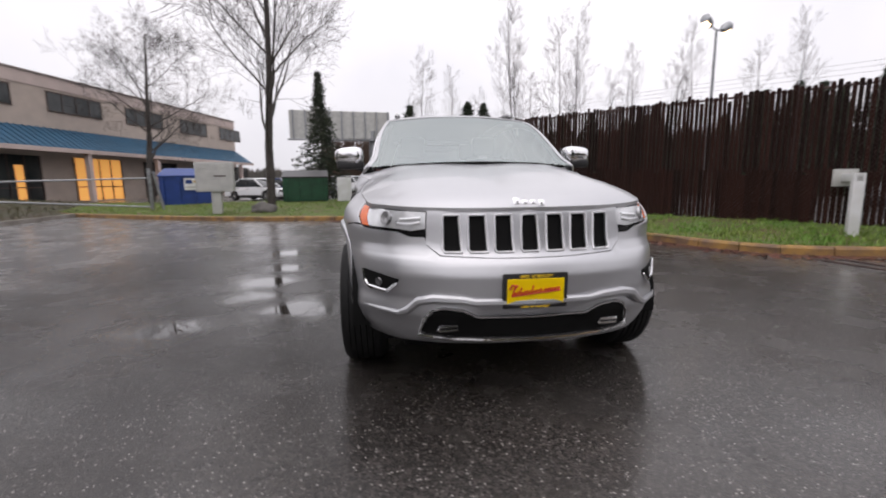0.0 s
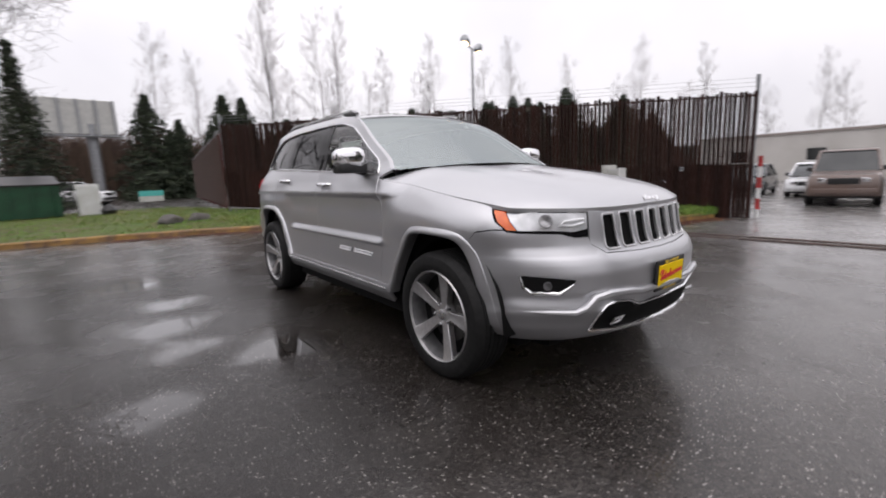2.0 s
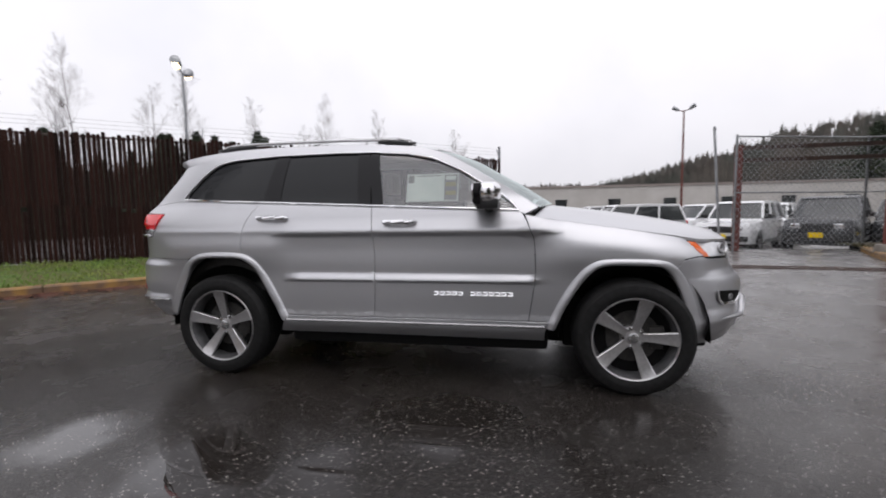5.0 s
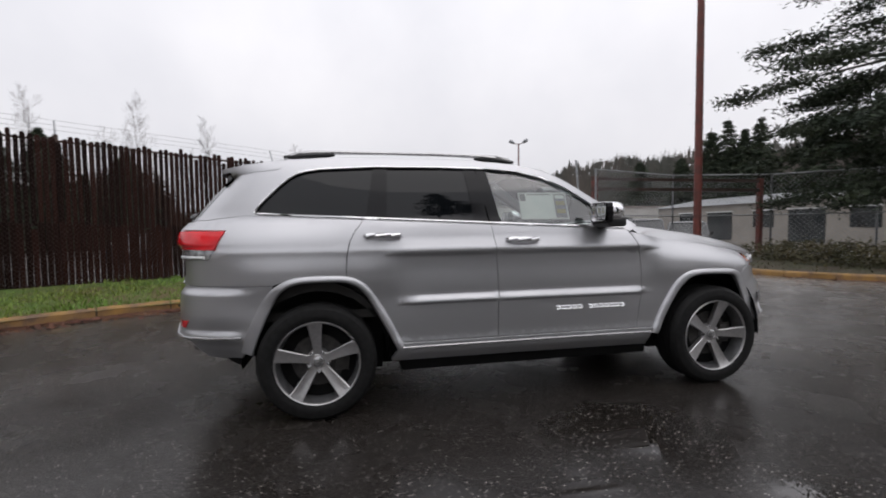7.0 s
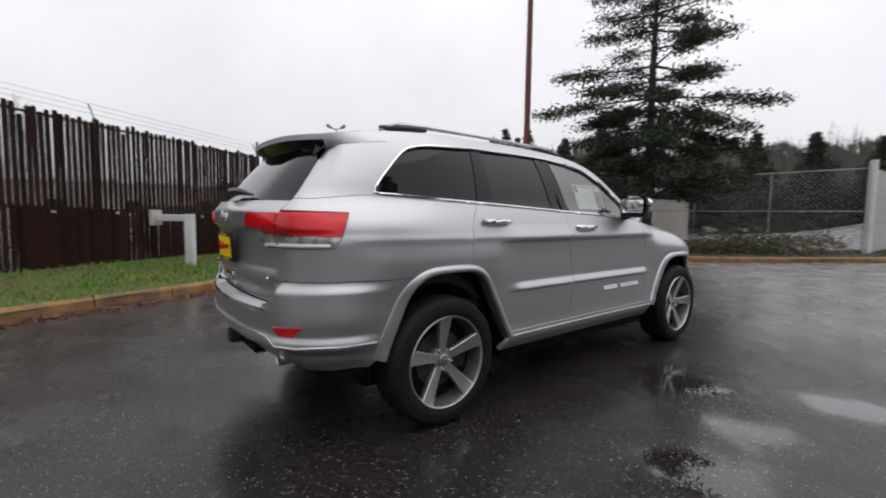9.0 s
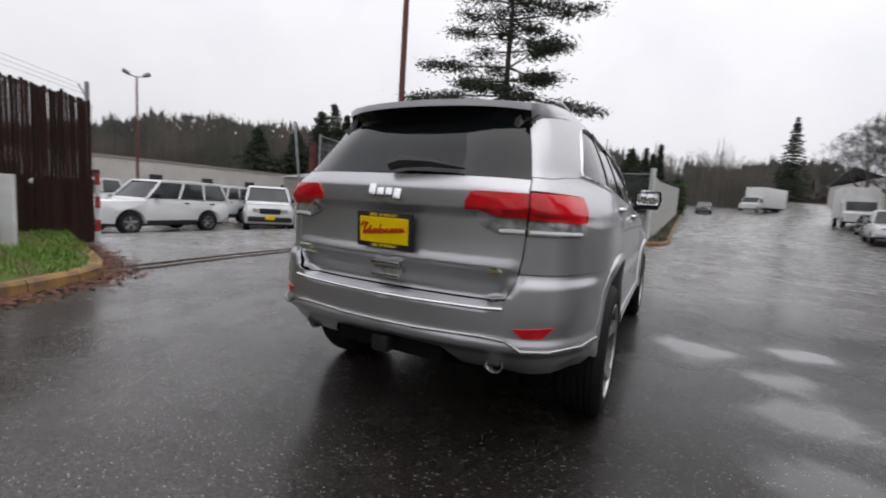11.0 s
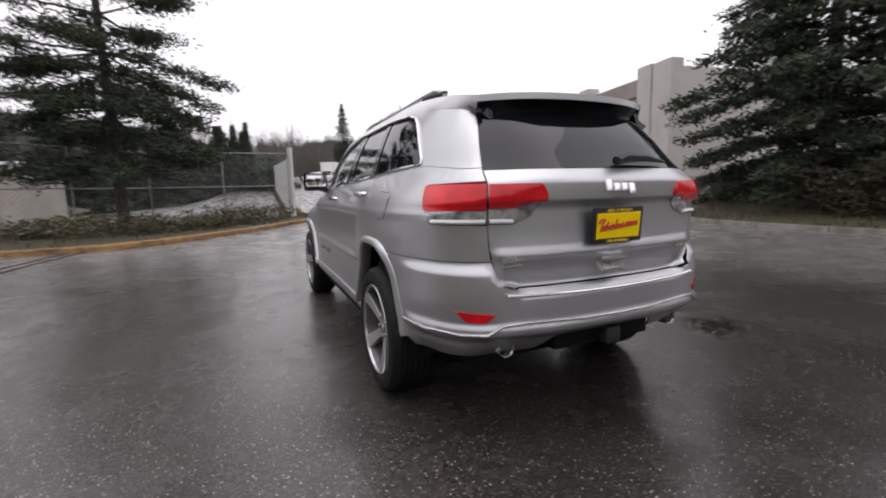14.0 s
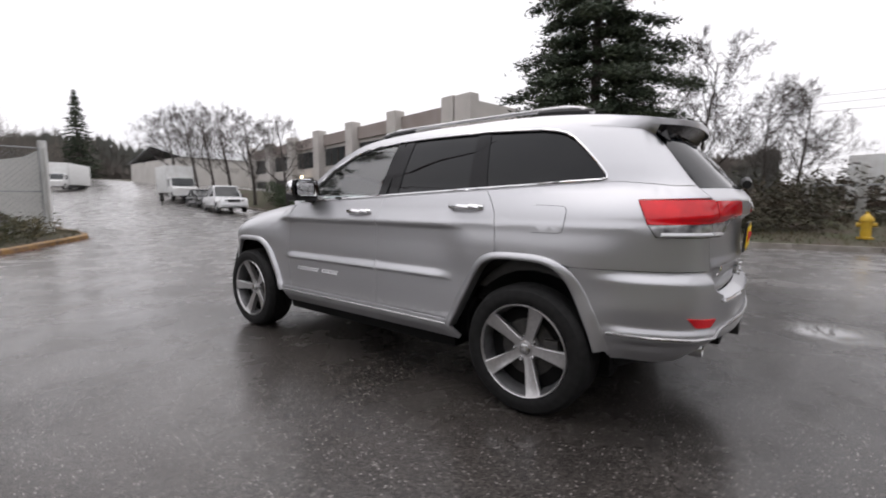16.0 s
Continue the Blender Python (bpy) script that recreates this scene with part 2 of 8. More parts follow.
STEEL = material("galvanised_steel", (0.36, 0.37, 0.38), 0.45, 0.8, second=(0.25, 0.26, 0.27), scale=8)
RUST = material("red_primer_steel", (0.16, 0.035, 0.025), 0.55, second=(0.09, 0.03, 0.022), scale=4, bump=0.2)
DARK_STEEL = material("dark_steel", (0.05, 0.035, 0.03), 0.5, 0.4, second=(0.08, 0.05, 0.04), scale=9)
WHITE_PAINT = material("white_paint", (0.72, 0.73, 0.73), 0.45, second=(0.6, 0.6, 0.58), scale=3)
RED_PAINT = material("red_paint", (0.45, 0.03, 0.03), 0.5, second=(0.3, 0.03, 0.03), scale=6)
GREEN_PAINT = material("green_dumpster_paint", (0.012, 0.075, 0.035), 0.45, second=(0.01, 0.05, 0.025), scale=3)
BLUE_PAINT = material("blue_dumpster_paint", (0.015, 0.05, 0.23), 0.45, second=(0.012, 0.04, 0.17), scale=3)
GREY_BOX = material("grey_box_paint", (0.50, 0.50, 0.47), 0.5, second=(0.42, 0.42, 0.40), scale=3)
STUCCO = material("beige_stucco", (0.50, 0.42, 0.36), 0.85, second=(0.44, 0.37, 0.32), scale=1.2, bump=0.2)
STUCCO_PINK = material("pale_stucco_band", (0.58, 0.47, 0.43), 0.85, second=(0.52, 0.43, 0.39), scale=1.2, bump=0.2)
TILT_UP = material("grey_concrete_panel", (0.50, 0.47, 0.44), 0.8, second=(0.43, 0.41, 0.38), scale=0.8, bump=0.2)
BROWN_BAND = material("brown_concrete_band", (0.30, 0.26, 0.24), 0.8, second=(0.26, 0.22, 0.20), scale=1, bump=0.2)
SHED_BEIGE = material("beige_shed_siding", (0.34, 0.31, 0.275), 0.75, second=(0.27, 0.25, 0.22), scale=0.6)
WAREHOUSE = material("white_warehouse_siding", (0.55, 0.53, 0.50), 0.7, second=(0.47, 0.45, 0.42), scale=0.6)
BLUE_ROOF = material("blue_metal_awning", (0.03, 0.12, 0.21), 0.4, 0.2, second=(0.02, 0.09, 0.16), scale=1.5)
DARK_GLASS = material("dark_window_glass", (0.02, 0.024, 0.026), 0.05, second=(0.05, 0.055, 0.055), scale=0.8)
WARM_GLASS = material("lit_window", (1.0, 0.48, 0.12), 0.3, emit=0.38)
LAMP_GLOW = material("sodium_lamp", (1.0, 0.72, 0.38), 0.3, emit=6.0)
RUBBER = material("tyre_rubber", (0.009, 0.009, 0.009), 0.65, second=(0.015, 0.015, 0.015), scale=30, spec=0.22)
BLACK_PLASTIC = material("black_plastic", (0.012, 0.012, 0.013), 0.45, second=(0.02, 0.02, 0.02), scale=60)
CHROME = material("chrome", (0.80, 0.80, 0.81), 0.06, 1.0)
GREY_RIM = material("grey_rim_paint", (0.16, 0.16, 0.165), 0.4, 0.5, second=(0.12, 0.12, 0.125), scale=20)
ALLOY = material("bright_alloy", (0.50, 0.50, 0.50), 0.25, 0.9, second=(0.45, 0.45, 0.45), scale=20)
PLATE_YELLOW = material("yellow_plate", (0.95, 0.66, 0.0), 0.45, second=(0.90, 0.62, 0.0), scale=20, spec=0.2)
PLATE_RED = material("red_lettering", (0.55, 0.02, 0.015), 0.4)
CAR_WHITE = material("white_car_paint", (0.78, 0.79, 0.80), 0.25, coat=0.6, second=(0.74, 0.75, 0.76), scale=1)
CAR_TAN = material("tan_car_paint", (0.16, 0.11, 0.09), 0.3, coat=0.6, second=(0.14, 0.10, 0.085), scale=1)
CAR_DARK = material("charcoal_car_paint", (0.03, 0.032, 0.036), 0.25, coat=0.7, second=(0.025, 0.027, 0.03), scale=1)
CAR_TEAL = material("green_car_paint", (0.03, 0.09, 0.085), 0.25, coat=0.7, second=(0.025, 0.08, 0.075), scale=1)
CAR_BLUE = material("blue_car_paint", (0.03, 0.05, 0.14), 0.25, coat=0.7, second=(0.03, 0.045, 0.12), scale=1)
CAR_GREY = material("grey_car_paint", (0.22, 0.23, 0.24), 0.3, 0.4, coat=0.6, second=(0.20, 0.21, 0.22), scale=1)
RED_LENS = material("red_lens", (0.74, 0.009, 0.016), 0.10, coat=0.45, second=(0.48, 0.006, 0.012), scale=9, spec=0.3)
ROCK = material("dark_rock", (0.07, 0.065, 0.06), 0.7, second=(0.12, 0.11, 0.10), scale=6, bump=0.6)
TEAL_SIGN = material("teal_sign", (0.10, 0.55, 0.52), 0.5)
YELLOW_PAINT = material("yellow_hydrant_paint", (0.55, 0.35, 0.02), 0.45, second=(0.45, 0.28, 0.02), scale=8)
LEAVES = material("fallen_leaves", (0.10, 0.030, 0.020), 0.7, second=(0.14, 0.065, 0.028), scale=3, per_island=0.5)

# ---- builders ----


def part(name, bm, mat, parent=None, label="", smooth=0.6):
    """Links a bmesh as one mesh object, under a thing or a part if one is given."""
    me = bpy.data.meshes.new(name)
    bm.to_mesh(me)
    bm.free()
    me.materials.append(mat)
    if smooth:
        me.set_sharp_from_angle(angle=smooth) if len(me.polygons) else None
        me.polygons.foreach_set("use_smooth", [True] * len(me.polygons))
        if smooth < 3:
            me.set_sharp_from_angle(angle=smooth)
    ob = new(name, me)
    if parent:
        ob.parent = parent
    if label:
        ob["label"] = label
    return ob


def thing(name, label, category, m=None, group="", kind=""):
    ob = new(name)
    ob.empty_display_size = 0.1
    if m is not None:
        ob.matrix_basis = m
    return tagged(ob, label, category, group, kind)


def add_box(bm, x0, x1, y0, y1, z0, z1, bevel=0.0, seg=2):
    r = bmesh.ops.create_cube(bm, size=1.0, matrix=Matrix.LocRotScale(((x0 + x1) / 2, (y0 + y1) / 2, (z0 + z1) / 2), None, (abs(x1 - x0), abs(y1 - y0), abs(z1 - z0))))
    if bevel:
        es = list({e for v in r["verts"] for e in v.link_edges})
        bmesh.ops.bevel(bm, geom=es, offset=bevel, segments=seg, profile=0.6, affect="EDGES")
    return bm


def box(x0, x1, y0, y1, z0, z1, bevel=0.0, seg=2):
    return add_box(bmesh.new(), x0, x1, y0, y1, z0, z1, bevel, seg)


def add_tube(bm, pts, radii, sides=8, cap=True):
    """A tapered tube along a line of points."""
    rings = []
    up = Vector((0.0123, 0.97, 0.21)).normalized()
    for i, p in enumerate(pts):
        d = (Vector(pts[min(i + 1, len(pts) - 1)]) - Vector(pts[max(i - 1, 0)])).normalized()
        a = d.cross(up)
        if a.length < 1e-3:
            a = d.cross(Vector((1, 0, 0)))
        a.normalize()
        b = d.cross(a)
        r = radii[i] if hasattr(radii, "__len__") else radii
        rings.append([bm.verts.new(Vector(p) + r * (math.cos(k * math.tau / sides) * a + math.sin(k * math.tau / sides) * b)) for k in range(sides)])
    for a, b in zip(rings, rings[1:]):
        for k in range(sides):
            bm.faces.new((a[k], a[(k + 1) % sides], b[(k + 1) % sides], b[k]))
    if cap:
        bm.faces.new(rings[0][::-1])
        bm.faces.new(rings[-1])
    return bm


def tube(pts, radii, sides=8):
    return add_tube(bmesh.new(), pts, radii, sides)


def prism(poly, x0, x1, bevel=0.0, seg=2, taper=None):
    """A side outline of (y, z) pulled out from x0 to x1; taper(y, z) scales x."""
    bm = bmesh.new()
    k = taper or (lambda y, z: 1.0)
    a = [bm.verts.new((x0 * k(y, z), y, z)) for y, z in poly]
    b = [bm.verts.new((x1 * k(y, z), y, z)) for y, z in poly]
    n = len(poly)
    fa = bm.faces.new(a)
    fb = bm.faces.new(b[::-1])
    for i in range(n):
        bm.faces.new((a[i], b[i], b[(i + 1) % n], a[(i + 1) % n]))
    bmesh.ops.recalc_face_normals(bm, faces=bm.faces[:])
    if bevel:
        es = list({e for f in (fa, fb) for e in f.edges})
        bmesh.ops.bevel(bm, geom=es, offset=bevel, segments=seg, profile=0.5, affect="EDGES", clamp_overlap=True)
    bmesh.ops.triangulate(bm, faces=[f for f in bm.faces if len(f.verts) > 4])
    return bm


def lathe(profile, sides=32, axis="x"):
    """Turns (along, radius) pairs round the x axis (or z)."""
    bm = bmesh.new()
    rings = []
    for a, r in profile:
        ring = []
        for k in range(sides):
            c, s = r * math.cos(k * math.tau / sides), r * math.sin(k * math.tau / sides)
            ring.append(bm.verts.new((a, c, s) if axis == "x" else (c, s, a)))
        rings.append(ring)
    for a, b in zip(rings, rings[1:]):
        for k in range(sides):
            bm.faces.new((a[k], b[k], b[(k + 1) % sides], a[(k + 1) % sides]))
    bmesh.ops.remove_doubles(bm, verts=bm.verts[:], dist=1e-5)
    bmesh.ops.recalc_face_normals(bm, faces=bm.faces[:])
    return bm


def smooth_step(a, b, v):
    t = max(0.0, min(1.0, (v - a) / (b - a)))
    return t * t * (3 - 2 * t)


def ground_height(x, y):
    """The yard is level; the lot falls away, the road climbs, the bank beside the offices rises."""
    h = -0.45 * smooth_step(8.5, 15, x)
    h += max(0.0, 0.047 * (-y - 21)) * smooth_step(9, 2, x) * (1 if y > -160 else 160 / -y)
    h += 1.5 * smooth_step(-13.5, -20, x) * smooth_step(8, -6, y)
    return h


def resample(pts, step):
    out = []
    for a, b in zip(pts, pts[1:]):
        a, b = Vector(a), Vector(b)
        n = max(1, int((b - a).length / step))
        out += [a.lerp(b, i / n) for i in range(n)]
    return out + [Vector(pts[-1])]


def curve_through(pts, step=0.4):
    """A smooth line through plan points (Catmull-Rom)."""
    p = [Vector(q) for q in pts]
    p = [2 * p[0] - p[1]] + p + [2 * p[-1] - p[-2]]
    out = []
    for i in range(1, len(p) - 2):
        n = max(2, int((p[i + 1] - p[i]).length / step))
        for k in range(n):
            t = k / n
            out.append(0.5 * (2 * p[i] + (p[i + 1] - p[i - 1]) * t + (2 * p[i - 1] - 5 * p[i] + 4 * p[i + 1] - p[i + 2]) * t * t + (3 * p[i] - p[i - 1] - 3 * p[i + 1] + p[i + 2]) * t ** 3))
    return out + [p[-2]]

# ---- ground, verges, kerbs ----


def build_ground():
    bm = bmesh.new()

    def axis(lo, hi):
        v, s = [0.0], 1.5
        while v[-1] < hi:
            v.append(v[-1] + s)
            s *= 1.0 if v[-1] < 60 else 1.5
        w, s = [0.0], 1.5
        while w[-1] > lo:
            w.append(w[-1] - s)
            s *= 1.0 if w[-1] > -60 else 1.5
        return w[:0:-1] + v
    xs, ys = axis(-2500, 2500), axis(-2500, 2500)
    grid = [[bm.verts.new((x, y, ground_height(x, y))) for x in xs] for y in ys]
    for a, b in zip(grid, grid[1:]):
        for i in range(len(xs) - 1):
            bm.faces.new((a[i], a[i + 1], b[i + 1], b[i]))
    for f in bm.faces:
        c = f.calc_center_median()
        f.material_index = int(c.x > 44 or c.x < -40 or c.y > 64 or c.y < -135 or (c.y < -46 and c.x > 4) or (c.x < -24 and c.y < 12))
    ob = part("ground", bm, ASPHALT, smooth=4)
    ob.data.materials.append(BANK_SOIL)
    return tagged(ob, "dark wet asphalt yard with shallow puddles", "asphalt", kind="structure")


build_ground()


def kerb_line(name, pts, mat, label, width=0.15, height=0.13):
    """Cast kerb stones end to end along a plan line, each with a rounded top edge."""
    owner = thing(name, label, "kerb", kind="structure")
    line = curve_through([(x, y, 0) for x, y in pts], 1.2)
    prof = [(0, -0.05), (0.01, height - 0.03), (0.035, height), (width, height), (width, -0.05)]
    for a, b in zip(line, line[1:]):
        d = (b - a).normalized()
        s = Vector((-d.y, d.x, 0))
        bm = bmesh.new()
        ends = []
        for q, g in ((a, 0.008), (b, -0.008)):
            z = ground_height(q.x, q.y)
            ends.append([bm.verts.new(q + d * g + s * u + Vector((0, 0, z + v))) for u, v in prof])
        for i in range(4):
            bm.faces.new((ends[0][i], ends[1][i], ends[1][i + 1], ends[0][i + 1]))
        bm.faces.new(ends[0])
        bm.faces.new(ends[1][::-1])
        part("kerb_stone", bm, mat, owner)
    return line


def verge(name, front, back, label, mat, rise=0.1, back_rise=0.3, category="grass verge"):
    """Raised ground between a kerb line and a line behind it."""
    bm = bmesh.new()
    n = 26
    f, b = curve_through([(x, y, 0) for x, y in front], 0.6), curve_through([(x, y, 0) for x, y in back], 0.6)
    pick = lambda line, t: line[min(len(line) - 1, int(t * (len(line) - 1) + 0.5))]
    rows = []
    for i in range(n + 1):
        row = []
        for j in range(9):
            t = j / 8
            p = pick(f, i / n).lerp(pick(b, i / n), t)
            z = ground_height(p.x, p.y) + rise + (back_rise - rise) * t + 0.035 * noise.noise(p * 1.1)
            row.append(bm.verts.new((p.x, p.y, z)))
        rows.append(row)
    for a, c in zip(rows, rows[1:]):
        for j in range(8):
            bm.faces.new((a[j], c[j], c[j + 1], a[j + 1]))
    bmesh.ops.recalc_face_normals(bm, faces=bm.faces[:])
    ob = tagged(part(name, bm, mat, smooth=4), label, category, kind="structure")
    return f, b


def blades(name, front, back, count, height, mat, label, rise=0.1, back_rise=0.3, t0=0.03, t1=1.0, category="grass", wide=0.012):
    """Loose blades scattered over a verge, one object."""
    rng = random.Random(name)
    vs, fs = [], []
    f, b = curve_through([(x, y, 0) for x, y in front], 0.3), curve_through([(x, y, 0) for x, y in back], 0.3)
    for _ in range(count):
        u, t = rng.random(), t0 + (t1 - t0) * rng.random()
        i, j = u * (len(f) - 1), u * (len(b) - 1)
        p = f[int(i)].lerp(f[min(int(i) + 1, len(f) - 1)], i % 1).lerp(b[int(j)].lerp(b[min(int(j) + 1, len(b) - 1)], j % 1), t)
        z = ground_height(p.x, p.y) + rise + (back_rise - rise) * t - 0.02
        h = height * (0.4 + rng.random()) * (0.6 + 0.8 * abs(noise.noise(p * 0.9)))
        a = rng.random() * math.tau
        w = wide * (0.6 + rng.random())
        lean = Vector((rng.uniform(-1, 1), rng.uniform(-1, 1), 0)) * h * 0.6
        q = Vector((p.x, p.y, z))
        s = Vector((math.cos(a), math.sin(a), 0)) * w
        k = len(vs)
        vs += [q - s, q + s, q + lean * 0.4 + Vector((0, 0, h * 0.6)) + s * 0.7, q + lean * 0.4 + Vector((0, 0, h * 0.6)) - s * 0.7, q + lean + Vector((0, 0, h))]
        fs += [(k, k + 1, k + 2, k + 3), (k + 3, k + 2, k + 4)]
    me = bpy.data.meshes.new(name)
    me.from_pydata(vs, [], fs)
    me.materials.append(mat)
    return tagged(new(name, me), label, category, kind="stuff")


KERB_NORTH = [(-13, 13.6), (-9.6, 11.6), (-6, 9.8), (-2.2, 8.8), (0.6, 7.6), (2.6, 5.6), (3.6, 4.0), (4.3, 2.2), (4.9, 1.3), (6.2, 0.8), (8.0, 0.35)]
BACK_NORTH = [(-14, 17.5), (-10.5, 17.2), (-7, 16.8), (-3.5, 17.6), (-0.3, 17.6), (1.25, 12.8), (2.5, 9.6), (4.1, 6.8), (5.7, 4.2), (6.8, 2.4), (8.3, 0.3)]
kerb_line("kerb_north", KERB_NORTH, YELLOW_KERB, "worn yellow-painted concrete kerb edging a grass verge")
verge("grass_verge", KERB_NORTH, BACK_NORTH, "short wet green grass verge with soil below a fence", GRASS_SOIL)
KERB_SOUTH = [(9.0, -9.2), (6.2, -7.9), (4.3, -8.2), (2.9, -9.4), (1.4, -11.2), (0.2, -13.2), (-0.9, -15.0), (-1.2, -17), (-1.3, -22), (-1.6, -34), (-2.2, -52)]
BACK_SOUTH = [(10.5, -9.4), (9.4, -10.5), (8.6, -12), (6.6, -13.6), (4.6, -14.8), (2.4, -15.8), (0.6, -16.6), (-0.1, -18), (-0.2, -22), (-0.6, -34), (-1.2, -52)]
kerb_line("kerb_south", KERB_SOUTH, YELLOW_KERB, "orange-yellow painted kerb round a planted bed")
verge("planted_bed", KERB_SOUTH, BACK_SOUTH, "brown soil bed with moss and leaf litter", BANK_SOIL, 0.1, 0.18, "planting bed")
KERB_WEST = [(-12.4, 20), (-11.6, 10), (-11.2, 4.4), (-10.9, 1.5), (-10.6, -1.5), (-10.8, -4.5), (-11.8, -6.5), (-13.2, -7.4)]
BACK_WEST = [(-30, 22), (-28, 10), (-26, 4.4), (-24, 1.5), (-22, -1.5), (-19, -4.5), (-17, -6.0), (-14.5, -7.0)]
kerb_line("kerb_west", KERB_WEST, CONCRETE, "low weathered concrete kerb along the road")
verge("west_bank", KERB_WEST, BACK_WEST, "brown leaf-strewn bank with patchy grass", BANK_SOIL, 0.1, 0.9, "bank")
KERB_OFFICE = [(-17.0, -17.2), (-15.4, -17.6), (-14.4, -19.0), (-14.2, -22), (-14.6, -30), (-16, -44)]
BACK_OFFICE = [(-17.4, -17.8), (-17.2, -18.6), (-17.0, -20), (-17.2, -23), (-18, -30), (-19, -44)]
kerb_line("kerb_office", KERB_OFFICE, CONCRETE, "concrete kerb in front of a hedge and offices")
verge("office_bed", KERB_OFFICE, BACK_OFFICE, "dark soil bed in front of an office building", BANK_SOIL, 0.1, 0.16, "planting bed")

# gate rails set in the ground across the gateway
for off in (0.0, 0.28):
    line = curve_through([(5.0 + off, 0.9, 0.0), (5.3 + off, -1.5, 0.0), (5.35 + off, -5.0, 0.0), (4.9 + off, -8.0, 0.0)], 0.5)
    tagged(part("gate_rail", tube([p + Vector((0, 0, 0.004)) for p in line], 0.02, 6), DARK_STEEL), "wet steel gate rail set in the asphalt", "rail", "gate rails", "structure")

# ---- fences ----


def slat_fence(name, a, b, za, zb, low, high, pitch, share, mat, label, seed, top_post=0.35, ragged=0.07, solid=()):
    """Two tiers of upright slats woven into wire netting on rails and posts. share: how much of the pitch a slat covers;
    solid: stretches (from, to) in which the lower slats stand edge to edge."""
    rng = random.Random(seed)
    owner = thing(name, label, "fence")
    a, b = Vector((*a, 0)), Vector((*b, 0))
    length = (b - a).length
    d = (b - a) / length
    s = Vector((-d.y, d.x, 0))
    at = lambda u: Vector((0, 0, za + (zb - za) * u / length)) + a + d * u
    turn = math.atan2(d.y, d.x)
    n = int(length / pitch)
    for key, z0, z1 in (("lower_slat", 0.02, low), ("upper_slat", low - 0.04, high)):
        bm = bmesh.new()
        rows = [[bm.verts.new((x * k / 2, y, z)) for x, y in ((-1, -0.006), (1, -0.006), (1, 0.006), (-1, 0.006))] for z, k in ((0, 1.0), (0.985, 1.0), (1.0, 0.55))]
        for p, q in zip(rows, rows[1:]):
            for j in range(4):
                bm.faces.new((p[j], p[(j + 1) % 4], q[(j + 1) % 4], q[j]))
        bm.faces.new(rows[-1])
        first = part(key, bm, mat, owner)
        for i in range(n):
            u = (i + 0.5) * pitch
            ob = first if i == 0 else new(key, first.data)
            ob.parent = owner
            patchy = noise.noise(Vector((u * 0.55, seed, z0)))
            wide = pitch * (share + 0.16 * patchy + rng.uniform(-0.04, 0.04))
            if key == "lower_slat":
                wide += pitch * 0.09
            if key == "lower_slat" and any(p0 < u < p1 for p0, p1 in solid):
                wide = pitch * 1.12
            top = z1 + rng.uniform(-0.5, 0.5) * ragged + (0.03 if i % 7 == 0 else 0) - (0.10 if rng.random() < 0.05 else 0)
            p = at(u) + s * (0.020 if key == "lower_slat" else -0.004)
            ob.matrix_basis = Matrix.Translation(p + Vector((0, 0, z0))) @ Matrix.Rotation(turn, 4, "Z") @ pose(0, 0, 0, rng.uniform(-0.3, 0.3), rng.uniform(-0.35, 0.35), rng.uniform(-3, 3)) @ Matrix.Diagonal((wide, 1, top - z0, 1))
    posts = max(2, int(length / 2.9) + 1)
    for i in range(posts):
        p = at(length * i / (posts - 1)) + s * -0.06
        part("post", tube([p + Vector((0, 0, -0.1)), p + Vector((0, 0, high + (top_post if i in (0, posts - 1) else 0.05)))], 0.035, 10), DARK_STEEL if 0 < i < posts - 1 else STEEL, owner)
        q = p + Vector((0, 0, high + 0.04))
        part("barb_arm", tube([q, q - s * 0.14 + Vector((0, 0, 0.26))], 0.014, 6), STEEL, owner)
    for z in (0.12, low - 0.02, high - 0.06):
        part("rail", tube([at(0) + s * -0.05 + Vector((0, 0, z)), at(length) + s * -0.05 + Vector((0, 0, z))], 0.021, 8), DARK_STEEL, owner)
    # netting that holds the slats
    vs, fs = [], []
    tall = high - 0.1
    for i in range(-int(tall / 0.075), int(length / 0.075) + int(tall / 0.075)):
        for way in (1, -1):
            u0 = i * 0.075
            u1 = u0 + way * tall
            c0, c1 = max(0.0, min(length, u0)), max(0.0, min(length, u1))
            if c0 == c1:
                continue
            p = at(c0) + Vector((0, 0, 0.06 + abs(c0 - u0))) + s * 0.032
            q = at(c1) + Vector((0, 0, 0.06 + abs(c1 - u0))) + s * 0.032
            k = len(vs)
            r = Vector((0, 0, 0.0022))
            vs += [p - r, q - r, q + r, p + r, p + s * 0.0044, q + s * 0.0044]
            fs += [(k, k + 1, k + 2, k + 3), (k, k + 1, k + 5, k + 4), (k + 3, k + 2, k + 5, k + 4)]
    me = bpy.data.meshes.new("wire_net")
    me.from_pydata(vs, [], fs)
    me.materials.append(DARK_STEEL)
    new("wire_net", me).parent = owner
    for k in range(3):
        q = Vector((0, 0, high + 0.12 + 0.09 * k)) - s * (0.06 + 0.05 * k)
        part("barbed_wire", tube([at(0) + q, at(length) + q], 0.003, 4), STEEL, owner)
    return owner


